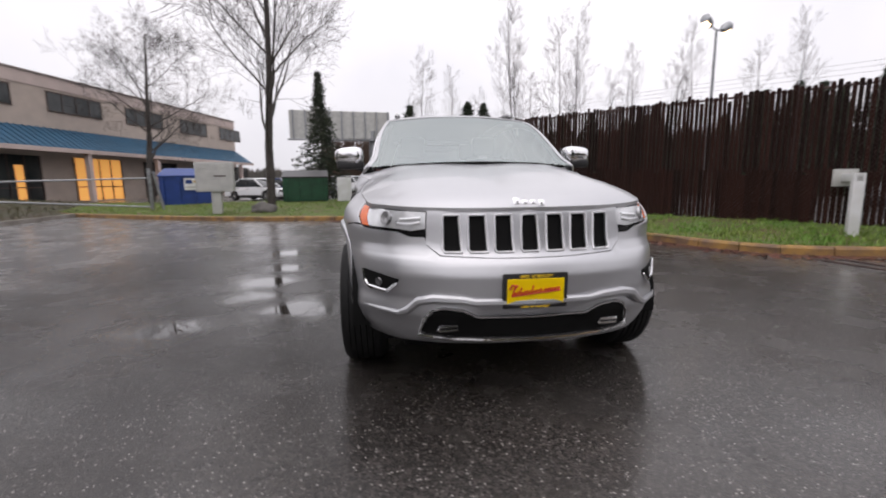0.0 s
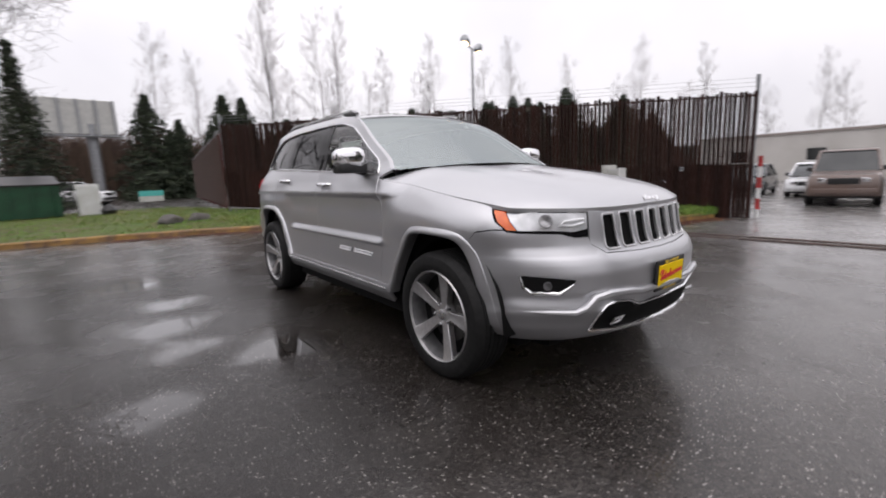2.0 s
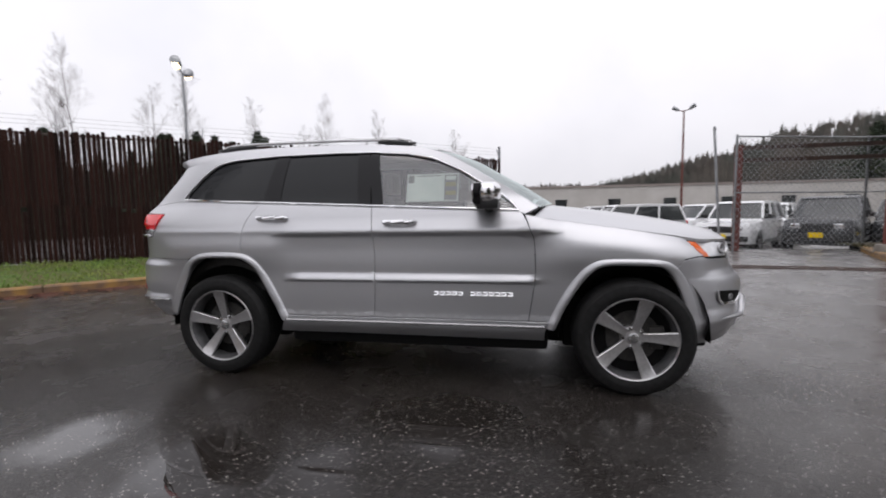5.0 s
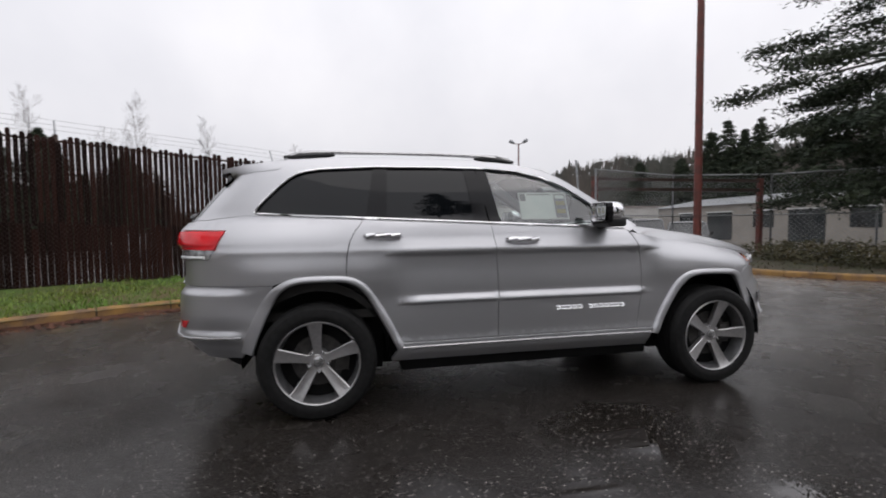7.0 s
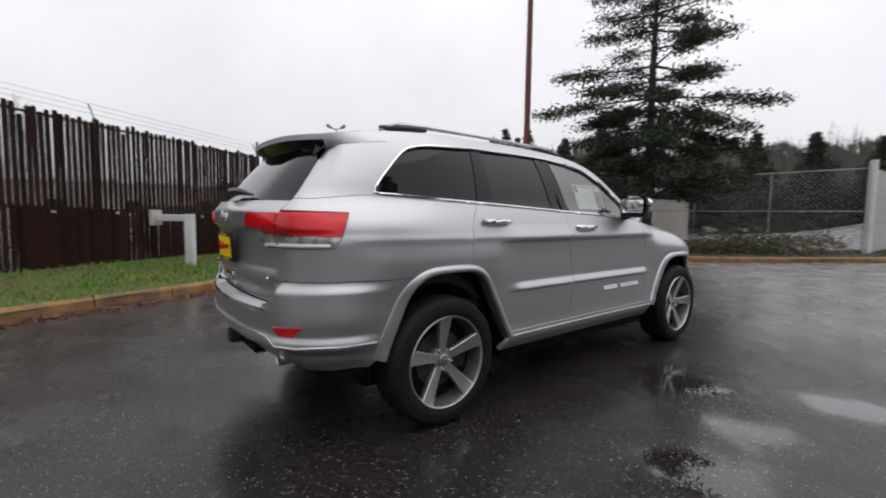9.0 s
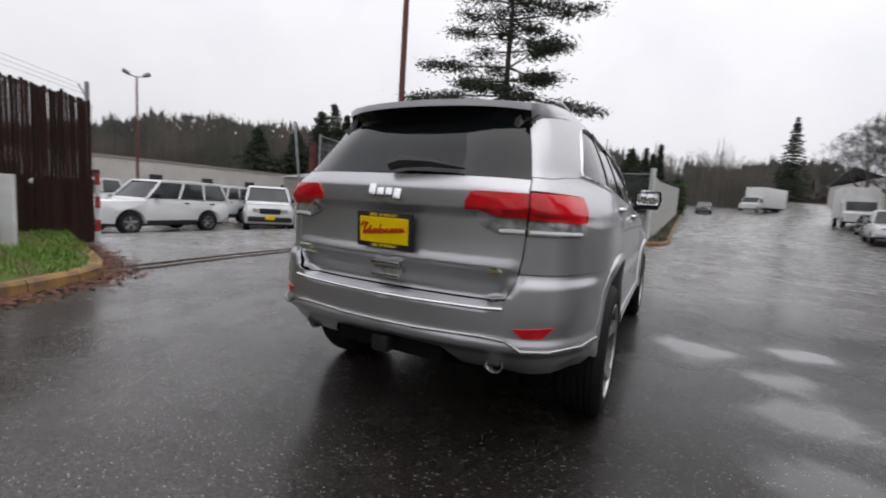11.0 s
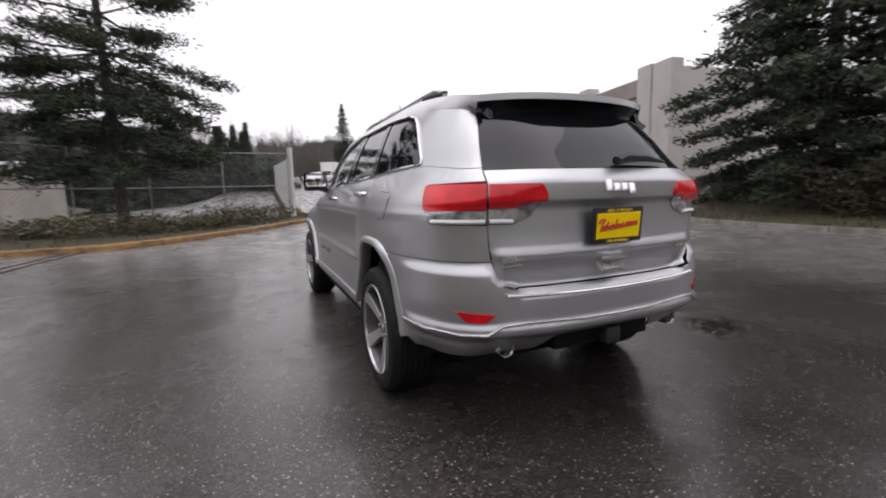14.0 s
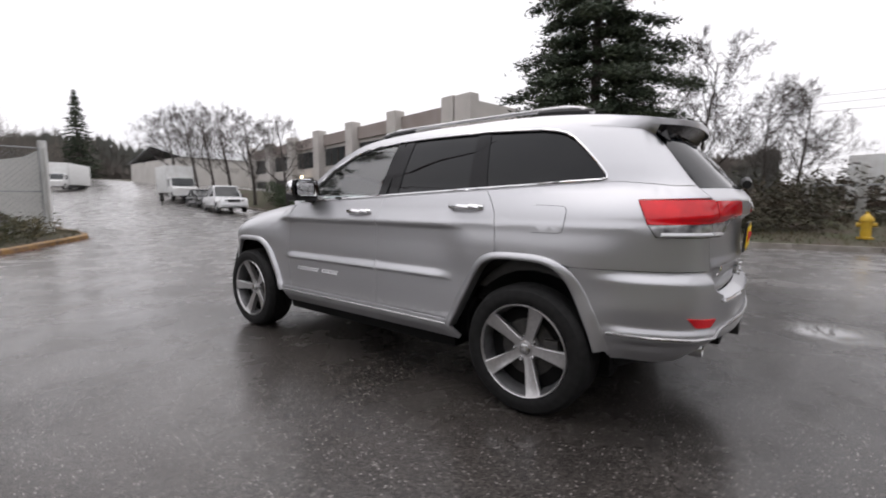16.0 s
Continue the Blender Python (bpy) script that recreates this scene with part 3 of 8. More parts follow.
def chain_fence(name, pts, high, label, spacing=2.6, mesh_gap=0.16, rails=(1.0,), wire=0.004):
    """Posts, rails and a woven wire net."""
    owner = thing(name, label, "fence")
    line = [Vector((x, y, ground_height(x, y))) for x, y in pts]
    for a, b in zip(line, line[1:]):
        n = max(1, round((b - a).length / spacing))
        for i in range(n + 1):
            p = a.lerp(b, i / n)
            part("post", tube([p - Vector((0, 0, 0.1)), p + Vector((0, 0, high + 0.04))], 0.03, 8), STEEL, owner)
        for r in rails:
            part("rail", tube([a + Vector((0, 0, high * r)), b + Vector((0, 0, high * r))], 0.02, 8), STEEL, owner)
        bm = bmesh.new()
        d = b - a
        count = int(d.length / mesh_gap)
        for i in range(-int(high / mesh_gap), count):
            for way in (1, -1):
                u0 = i * mesh_gap if way > 0 else i * mesh_gap + high
                u1 = u0 + way * high
                z0, z1 = 0.05, high
                if u0 == u1:
                    continue
                lo, hi = 0.0, d.length
                cut = lambda u: max(lo, min(hi, u))
                c0, c1 = cut(u0), cut(u1)
                if c0 == c1:
                    continue
                w0, w1 = (c0 - u0) / (u1 - u0), (c1 - u0) / (u1 - u0)
                add_tube(bm, [a + d * (c0 / d.length) + Vector((0, 0, z0 + (z1 - z0) * w0)), a + d * (c1 / d.length) + Vector((0, 0, z0 + (z1 - z0) * w1))], wire, 3, False)
        part("wire_net", bm, STEEL, owner)
    return owner


FENCE_A, FENCE_B = (8.4, -0.15), (0.95, 12.2)
slat_fence("slat_fence", FENCE_A, FENCE_B, -0.05, 0.40, 1.16, 2.60, 0.085, 0.81, SLAT, "tall dark brown slatted fence with ragged upright slats", 3, solid=((3.25, 4.7), (0.4, 1.5)))
slat_fence("slat_fence", FENCE_B, (2.9, 30.0), 0.35, 0.35, 1.2, 2.4, 0.085, 0.98, SLAT_FAR, "red-brown slatted fence running back from a corner post", 8, 0.2, 0.02)

# ---- vehicles in the distance ----


def wheel_parts(owner, x, y, r, w, side, rim_mat=ALLOY, spokes=5):
    """Tyre with rounded shoulders and a spoked rim; side is the way it faces."""
    hub = part("wheel", lathe([(-w / 2, r * 0.55), (-w / 2, r * 0.82), (-w * 0.42, r * 0.96), (-w * 0.25, r), (w * 0.25, r), (w * 0.42, r * 0.96), (w / 2, r * 0.82), (w / 2, r * 0.66), (w * 0.3, r * 0.62)], 28), RUBBER, owner)
    hub.matrix_basis = pose(x, y, r, 0, 0, 0 if side > 0 else 180)
    bm = lathe([(w * 0.30, r * 0.64), (w * 0.47, r * 0.65), (w * 0.44, r * 0.58), (w * 0.2, r * 0.56), (w * 0.16, 0.02)], 24)
    part("rim", bm, GREY_RIM, hub)
    for i in range(spokes):
        a = i * math.tau / spokes
        bm = box(w * 0.26, w * 0.42, -r * 0.11, r * 0.11, r * 0.06, r * 0.63, 0.006, 1)
        bmesh.ops.rotate(bm, verts=bm.verts[:], cent=(0, 0, 0), matrix=Matrix.Rotation(a, 3, "X"))
        part("spoke", bm, rim_mat, hub)
    return hub


def arch(y, r, z, n=9):
    return [(y + r * math.cos(math.pi * i / n), z + r * math.sin(math.pi * i / n)) for i in range(n + 1)]


VEHICLES = {
    # length, width, wheelbase, wheel radius, floor, bonnet, belt, roof; cabin outline as (share of length, height)
    "suv": (4.45, 1.78, 2.65, 0.36, 0.30, 1.06, 1.12, 1.66, [(-0.19, 0), (-0.07, 1), (0.43, 1), (0.475, 0)]),
    "large_suv": (5.3, 2.0, 3.2, 0.38, 0.32, 1.12, 1.16, 1.88, [(-0.17, 0), (-0.06, 1), (0.45, 1), (0.485, 0)]),
    "sedan": (4.65, 1.78, 2.75, 0.32, 0.22, 0.86, 0.90, 1.43, [(-0.24, 0), (-0.06, 1), (0.20, 1), (0.36, 0)]),
    "pickup": (5.5, 1.95, 3.5, 0.38, 0.36, 1.08, 1.12, 1.85, [(-0.20, 0), (-0.10, 1), (0.10, 1), (0.14, 0)]),
    "van": (5.4, 2.0, 3.4, 0.36, 0.3, 1.1, 1.15, 2.1, [(-0.36, 0), (-0.26, 1), (0.48, 1), (0.49, 0)]),
}


def vehicle(kind, paint, label, m, group="", plate=False, dress=None):
    """A parked vehicle that faces -y, with its base at its middle."""
    L, W, WB, R, F, hood, belt, roof, cab = VEHICLES[kind]
    car = thing({"suv": "parked_suv", "large_suv": "parked_suv", "sedan": "parked_car", "pickup": "pickup_truck", "van": "parked_van"}[kind], label, {"sedan": "car", "pickup": "pickup", "van": "van"}.get(kind, "suv"), m, group)
    f, r = -WB / 2 - L * 0.01, WB / 2 - L * 0.01
    A = R + 0.07
    tail = belt if kind != "pickup" else belt - 0.02
    poly = [(-L / 2 + 0.05, F + 0.05), (-L / 2, F + 0.3), (-L / 2 + 0.02, hood - 0.22), (-L / 2 + 0.12, hood - 0.06), (-L * 0.20, hood), (cab[0][0] * L, belt), (L / 2 - 0.08, tail), (L / 2, tail - 0.25), (L / 2, F + 0.28), (L / 2 - 0.06, F + 0.06)]
    poly += arch(r, A, R * 0.92) + arch(f, A, R * 0.92)
    top = lambda y, z: 1.0 - 0.10 * smooth_step(belt - 0.35, belt + 0.05, z) - 0.10 * smooth_step(L * 0.36, L * 0.5, abs(y))
    part("body", prism(poly, -W / 2, W / 2, 0.05, 2, top), paint, car)
    part("underside", box(-W / 2 + 0.15, W / 2 - 0.15, -L / 2 + 0.3, L / 2 - 0.3, F - 0.04, F + 0.3), BLACK_PLASTIC, car)
    for sx in (-1, 1):
        part("sill_trim", box(sx * (W / 2 - 0.10), sx * (W / 2 + 0.008), f + A + 0.02, r - A - 0.02, F + 0.0, F + 0.15, 0.02, 1), BLACK_PLASTIC, car)
    gw = W * 0.45
    lean = lambda y, z: (1.0 - 0.16 * (z - belt) / (roof - belt))
    ys = lambda k, h: k * L
    hz = lambda h: belt + (roof - belt) * h
    outline = [(k * L, hz(h)) for k, h in cab]
    part("glasshouse", prism(outline, -gw, gw, 0.03, 2, lean), DARK_GLASS, car)
    (y0, z0), (y1, z1), (y2, z2), (y3, z3) = outline
    part("roof", prism([(y1 - 0.06, z1 - 0.02), (y1 + 0.02, z1 + 0.035), ((y1 + y2) / 2, z1 + 0.06), (y2 + 0.02, z2 + 0.035), (y2 + 0.06, z2 - 0.05), (y2 - 0.05, z2 - 0.045), (y1 + 0.05, z1 - 0.045)], -gw * 0.86, gw * 0.86, 0.02, 2), paint, car)
    doors = [0.0, 0.36, 0.68, 1.0] if kind in ("suv", "large_suv", "van") else [0.0, 0.5, 1.0]
    for t in doors:
        yb, yt = y0 + (y3 - y0) * t, y1 + (y2 - y1) * t
        for sx in (-1, 1):
            part("pillar", tube([(sx * gw * 0.995, yb, z0 - 0.01), (sx * gw * 0.845, yt, z1)], 0.04, 6), paint if t in (0.0, 1.0) else (paint if kind != "sedan" else BLACK_PLASTIC), car)
    for sx in (-1, 1):
        for wy in (f, r):
            wheel_parts(car, sx * (W / 2 - 0.115), wy, R, 0.22, sx)
        part("headlight", box(sx * W * 0.27 - 0.11, sx * W * 0.27 + 0.11, -L / 2 - 0.012, -L / 2 + 0.1, hood - 0.3, hood - 0.15, 0.03), CHROME, car)
        part("tail_light", box(sx * W * 0.36 - 0.07, sx * W * 0.36 + 0.07, L / 2 - 0.12, L / 2 + 0.012, belt - 0.3, belt - 0.03, 0.02), RED_LENS, car)
        part("door_mirror", box(sx * gw - 0.02 * sx, sx * (gw + 0.2), y0 + 0.28, y0 + 0.38, belt + 0.0, belt + 0.15, 0.03), BLACK_PLASTIC, car)
        for t in (0.42, 0.75):
            part("door_handle", box(sx * (W / 2 - 0.07), sx * (W / 2 - 0.035), y0 + (y3 - y0) * t, y0 + (y3 - y0) * t + 0.18, belt - 0.16, belt - 0.12, 0.01, 1), BLACK_PLASTIC, car)
    part("grille", box(-W * 0.2, W * 0.2, -L / 2 - 0.01, -L / 2 + 0.08, hood - 0.36, hood - 0.16, 0.02), BLACK_PLASTIC, car)
    part("front_bumper", box(-W * 0.42, W * 0.42, -L / 2 - 0.05, -L / 2 + 0.2, F + 0.12, F + 0.30, 0.04), BLACK_PLASTIC if kind == "suv" else paint, car)
    part("rear_bumper", box(-W * 0.42, W * 0.42, L / 2 - 0.2, L / 2 + 0.05, F + 0.12, F + 0.32, 0.04), CHROME if kind == "large_suv" else BLACK_PLASTIC, car)
    if plate:
        part("number_plate", box(-0.16, 0.16, -L / 2 - 0.07, -L / 2 - 0.045, F + 0.2, F + 0.35, 0.01), PLATE_YELLOW, car)
    if kind == "pickup":
        part("load_bed", box(-W * 0.38, W * 0.38, L * 0.15, L * 0.48, belt - 0.06, belt + 0.005), BLACK_PLASTIC, car)
    return car


def spot(x, y, turn=0.0):
    return pose(x, y, ground_height(x, y), 0, 0, turn)


white_suv = vehicle("suv", CAR_WHITE, "white boxy suv with black lower trim parked in the lot", spot(14.0, -4.4, 186), "suvs in the lot", True)
for x, y, t in ((17.5, -8.6, 197), (13.4, -8.4, 232), (16.2, -10.6, 232), (21.0, -4.5, 186)):
    copy_thing(white_suv, spot(x, y, t))
vehicle("large_suv", CAR_TAN, "large tan-brown suv seen from behind in the lot", spot(19.5, 0.2, -82), "suvs in the lot")
vehicle("sedan", CAR_WHITE, "white hatchback parked beside a large suv", spot(23.5, 1.9, -84), "cars in the lot")
vehicle("sedan", CAR_TEAL, "dark green car parked in the lot", spot(21.5, -2.0, 100), "cars in the lot")
dark_car = vehicle("sedan", CAR_DARK, "dark parked car in the lot behind the fence", spot(25, -3.8, 96), "cars in the lot")
for x, y, t in ((24, 4.6, -84), (26, 8.5, -84), (23, 13, -84), (29, -7, 96)):
    copy_thing(dark_car, spot(x, y, t))
grey_suv = vehicle("suv", CAR_DARK, "charcoal suv behind the wire fence", spot(12.2, -10.4, 232), "suvs in the lot", True)
copy_thing(grey_suv, spot(13.5, -13.6, 232))
vehicle("sedan", CAR_WHITE, "white car parked among others beyond the lawn", spot(-9.3, 27, 60), "cars by the offices")
vehicle("sedan", CAR_BLUE, "blue car parked by the offices", spot(-8.2, 29.5, 60), "cars by the offices")
vehicle("sedan", CAR_GREY, "silver car parked by the offices", spot(-6.3, 33, 60), "cars by the offices")
vehicle("suv", CAR_WHITE, "white suv parked past the lawn", spot(-3.6, 35, 60), "cars by the offices")
vehicle("sedan", CAR_GREY, "pale car far up the road", spot(-4.8, -62, 176), "cars on the road")
vehicle("pickup", CAR_WHITE, "white pickup truck parked at the roadside", spot(-12.2, -29.5, 168), "vehicles at the roadside")
vehicle("sedan", CAR_DARK, "black car parked at the roadside", spot(-13.6, -36, 172), "vehicles at the roadside")


def box_truck(label, m, size=(2.3, 5.2, 2.5)):
    w, l, h = size
    t = thing("box_truck", label, "truck", m, "vehicles at the roadside")
    part("cargo_box", box(-w / 2, w / 2, -l / 2 + 1.1, l / 2, 0.8, 0.8 + h, 0.03), WHITE_PAINT, t)
    part("cab", prism([(-l / 2 - 0.9, 0.5), (-l / 2 - 0.9, 1.15), (-l / 2 - 0.1, 1.35), (-l / 2 + 0.3, 2.15), (-l / 2 + 1.05, 2.2), (-l / 2 + 1.05, 0.5)], -w * 0.45, w * 0.45, 0.05), WHITE_PAINT, t)
    part("windscreen", prism([(-l / 2 - 0.1, 1.4), (-l / 2 + 0.26, 2.1), (-l / 2 + 0.24, 2.12), (-l / 2 - 0.13, 1.4)], -w * 0.4, w * 0.4), DARK_GLASS, t)
    part("chassis", box(-0.5, 0.5, -l / 2 - 0.6, l / 2, 0.45, 0.8), BLACK_PLASTIC, t)
    for sx in (-1, 1):
        part("side_window", box(sx * w * 0.452, sx * w * 0.456, -l / 2 + 0.3, -l / 2 + 0.95, 1.4, 2.0), DARK_GLASS, t)
        for y in (-l / 2 - 0.2, l / 2 - 1.0):
            wheel_parts(t, sx * (w / 2 - 0.18), y, 0.42, 0.28, sx, WHITE_PAINT)
    return t


box_truck("white box truck parked at the roadside", spot(-14.6, -44, 172))
box_truck("large white lorry parked far up the road", spot(-13.5, -78, 150), (2.5, 9.0, 2.9))

# ---- the silver car ----
PAINT = material("silver_car_paint", (0.505, 0.508, 0.523), 0.42, 0.87, second=(0.475, 0.478, 0.493), scale=900, detail=2, coat=0.6)
TINT = material("privacy_glass", (0.005, 0.006, 0.007), 0.02, spec=0.34)
LAMP_SILVER = material("headlamp_reflector", (0.82, 0.83, 0.85), 0.15, 0.3, second=(0.55, 0.56, 0.57), scale=11, coat=0.8)
LAMP_COVER = material("headlamp_cover", (0.80, 0.81, 0.82), 0.03, second=(0.74, 0.75, 0.77), scale=9, coat=0.5)
AMBER = material("amber_reflector", (0.75, 0.13, 0.01), 0.2, coat=0.5, second=(0.65, 0.10, 0.01), scale=30)
LAMP_GLASS = material("smoked_lamp_glass", (0.06, 0.06, 0.062), 0.06, 0.3, second=(0.16, 0.16, 0.165), scale=14, coat=0.8)
GREY_LENS = material("grey_lamp_lens", (0.11, 0.11, 0.115), 0.1, 0.4, coat=0.8, second=(0.55, 0.55, 0.56), scale=18)
BLACK_GLOSS = material("gloss_black_trim", (0.006, 0.006, 0.007), 0.12, spec=0.25)
MATT_BLACK = material("matt_black_mesh", (0.006, 0.006, 0.006), 0.7, spec=0.12)
SPOKE = material("machined_spoke", (0.56, 0.55, 0.55), 0.28, 0.8, second=(0.47, 0.465, 0.465), scale=60)
BARREL = material("silver_wheel_barrel", (0.17, 0.17, 0.175), 0.45, 0.6, second=(0.11, 0.11, 0.112), scale=14)
SLOT_SATIN = material("satin_silver_trim", (0.72, 0.72, 0.73), 0.28, 0.6, second=(0.66, 0.66, 0.67), scale=30)
DISC = material("brake_disc_steel", (0.045, 0.044, 0.043), 0.5, 0.6, second=(0.07, 0.066, 0.062), scale=30)
LETTER = material("bright_letter", (0.92, 0.92, 0.93), 0.18, 0.9, second=(0.88, 0.88, 0.89), scale=40)
PLATE_DIM = material("yellow_frame_print", (0.75, 0.50, 0.02), 0.45, second=(0.12, 0.08, 0.02), scale=55, lo=0.45, hi=0.6)
LEATHER = material("black_leather", (0.02, 0.019, 0.018), 0.5, second=(0.03, 0.028, 0.026), scale=20, bump=0.2)
PAPER = material("window_sticker_paper", (0.86, 0.90, 0.87), 0.6, second=(0.78, 0.84, 0.81), scale=9)
PAPER_INK = material("sticker_print", (0.16, 0.18, 0.18), 0.6, second=(0.3, 0.3, 0.28), scale=60)
PAPER_OCHRE = material("sticker_ochre_print", (0.42, 0.36, 0.12), 0.6, second=(0.3, 0.28, 0.12), scale=60)


def clear_glass(name, tint, ior, glow=(1, 1, 1)):
    m = bpy.data.materials.new(name)
    m.use_nodes = True
    n, l = m.node_tree.nodes, m.node_tree.links
    n.clear()
    out = n.new("ShaderNodeOutputMaterial")
    mix = n.new("ShaderNodeMixShader")
    thin = n.new("ShaderNodeBsdfTransparent")
    thin.inputs["Color"].default_value = (*tint, 1)
    gloss = n.new("ShaderNodeBsdfGlossy")
    gloss.inputs["Roughness"].default_value = 0.01
    gloss.inputs["Color"].default_value = (*glow, 1)
    fres = n.new("ShaderNodeFresnel")
    fres.inputs["IOR"].default_value = ior
    l.new(fres.outputs["Fac"], mix.inputs["Fac"])
    l.new(thin.outputs["BSDF"], mix.inputs[1])
    l.new(gloss.outputs["BSDF"], mix.inputs[2])
    l.new(mix.outputs["Shader"], out.inputs["Surface"])
    return m


WINDSCREEN = clear_glass("windscreen_glass", (0.66, 0.74, 0.71), 3.9, (0.92, 1.0, 0.99))
DOOR_GLASS = clear_glass("door_glass", (0.80, 0.86, 0.84), 2.2)


def table(pairs):
    """A smooth curve through (key, value) pairs (monotone cubic)."""
    xs, ys = [p[0] for p in pairs], [p[1] for p in pairs]
    sl = [(ys[i + 1] - ys[i]) / (xs[i + 1] - xs[i]) for i in range(len(xs) - 1)]
    ms = [sl[0]] + [0.0 if a * b <= 0 else 2 * a * b / (a + b) for a, b in zip(sl, sl[1:])] + [sl[-1]]

    def f(x):
        if x <= xs[0]:
            return ys[0]
        if x >= xs[-1]:
            return ys[-1]
        i = 0
        while xs[i + 1] < x:
            i += 1
        h = xs[i + 1] - xs[i]
        t = (x - xs[i]) / h
        return ((2 * t ** 3 - 3 * t * t + 1) * ys[i] + (t ** 3 - 2 * t * t + t) * h * ms[i] + (-2 * t ** 3 + 3 * t * t) * ys[i + 1] + (t ** 3 - t * t) * h * ms[i + 1])
    return f


# plan of the body at its widest, from the middle of the front round the side to the middle of the rear
RING = curve_through([(0, -2.325, 0), (0.22, -2.31, 0), (0.44, -2.262, 0), (0.64, -2.155, 0), (0.785, -1.99, 0), (0.876, -1.82, 0), (0.922, -1.64, 0), (0.938, -1.4575, 0), (0.925, -1.1, 0),
                      (0.915, -0.75, 0), (0.912, 0, 0), (0.916, 0.75, 0), (0.928, 1.15, 0), (0.938, 1.4575, 0), (0.928, 1.75, 0), (0.89, 1.98, 0), (0.81, 2.19, 0), (0.67, 2.325, 0), (0.42, 2.392, 0), (0.2, 2.412, 0), (0, 2.417, 0)], 0.03)
RU = [0.0]
for p, q in zip(RING, RING[1:]):
    RU.append(RU[-1] + (q - p).length)
mid = min(range(len(RING)), key=lambda i: abs(RING[i].y) + (0 if RING[i].x > 0.5 else 9))
u0 = RU[mid] - RING[mid].y
RU = [u - u0 for u in RU]


def ring_at(u):
    """Plan place and outward way at the length u round the body; u is y along the side."""
    u = max(RU[0], min(RU[-1], u))
    lo, hi = 0, len(RU) - 1
    while hi - lo > 1:
        k = (lo + hi) // 2
        if RU[k] <= u:
            lo = k
        else:
            hi = k
    t = (u - RU[lo]) / (RU[hi] - RU[lo])
    p = RING[lo].lerp(RING[hi], t)
    a, b = max(0, lo - 1), min(len(RING) - 1, hi + 1)
    d0, d1 = (RING[hi] - RING[a]).normalized(), (RING[b] - RING[lo]).normalized()
    d = d0.lerp(d1, t).normalized()
    return p, Vector((d.y, -d.x, 0))


def u_of(x=None, y=None, front=True):
    """The length round the body at which the front or rear face has this x, or the side this y."""
    if y is not None:
        lo, hi = RU[0] + 0.9, RU[-1] - 0.7
        for _ in range(40):
            m = (lo + hi) / 2
            lo, hi = (m, hi) if ring_at(m)[0].y < y else (lo, m)
        return (lo + hi) / 2
    lo, hi = (RU[0], -1.5) if front else (1.5, RU[-1])
    for _ in range(40):
        m = (lo + hi) / 2
        less = ring_at(m)[0].x < x
        lo, hi = (m, hi) if less == front else (lo, m)
    return (lo + hi) / 2


# how far the skin lies inside the plan, by height: front, side, rear
D_FRONT = table([(0.28, 0.12), (0.34, 0.065), (0.40, 0.042), (0.50, 0.03), (0.58, 0.005), (0.65, 0.005), (0.70, 0.02), (0.735, 0.042), (0.755, 0.066), (0.80, 0.086), (0.93, 0.112), (0.965, 0.122), (1.0, 0.16), (1.1, 0.25)])
D_SIDE = table([(0.28, 0.10), (0.34, 0.055), (0.41, 0.012), (0.46, 0.008), (0.50, 0.016), (0.60, 0.018), (0.70, 0.022), (0.80, 0.026), (0.92, 0.026), (1.02, 0.024), (1.06, 0.024), (1.10, 0.036), (1.17, 0.060), (1.24, 0.090), (1.28, 0.112), (1.40, 0.155), (1.55, 0.222), (1.64, 0.275), (1.70, 0.33), (1.76, 0.42)])
D_REAR = table([(0.30, 0.22), (0.38, 0.12), (0.44, 0.06), (0.50, 0.045), (0.54, 0.02), (0.60, 0.01), (0.695, 0.004), (0.715, 0.02), (0.735, 0.075), (0.76, 0.085), (0.82, 0.066), (0.868, 0.048), (0.885, 0.037), (0.90, 0.040), (0.93, 0.049), (1.0, 0.053), (1.085, 0.052), (1.105, 0.046), (1.128, 0.012), (1.20, 0.008), (1.25, 0.040), (1.30, 0.085), (1.45, 0.215), (1.60, 0.36), (1.72, 0.48)])

D_CORNER = table([(0.30, 0.22), (0.38, 0.12), (0.44, 0.06), (0.50, 0.045), (0.54, 0.02), (0.60, 0.012), (0.70, 0.008), (0.79, 0.012), (0.81, 0.016), (0.855, 0.046), (0.87, 0.048), (1.0, 0.048), (1.10, 0.040), (1.125, 0.010), (1.20, 0.008), (1.25, 0.040), (1.30, 0.085), (1.45, 0.215), (1.60, 0.36), (1.72, 0.48)])
U_TG = u_of(x=0.655, front=False)      # shut line of the tailgate
GATE_LINE = table([(0.3, u_of(x=0.54, front=False)), (0.742, u_of(x=0.52, front=False)), (0.762, u_of(x=0.58, front=False)), (0.83, U_TG + 0.034), (0.868, U_TG + 0.02), (1.2, U_TG)])


def bump_at(v, a, b, c, e):
    return smooth_step(a, b, v) * (1 - smooth_step(c, e, v))


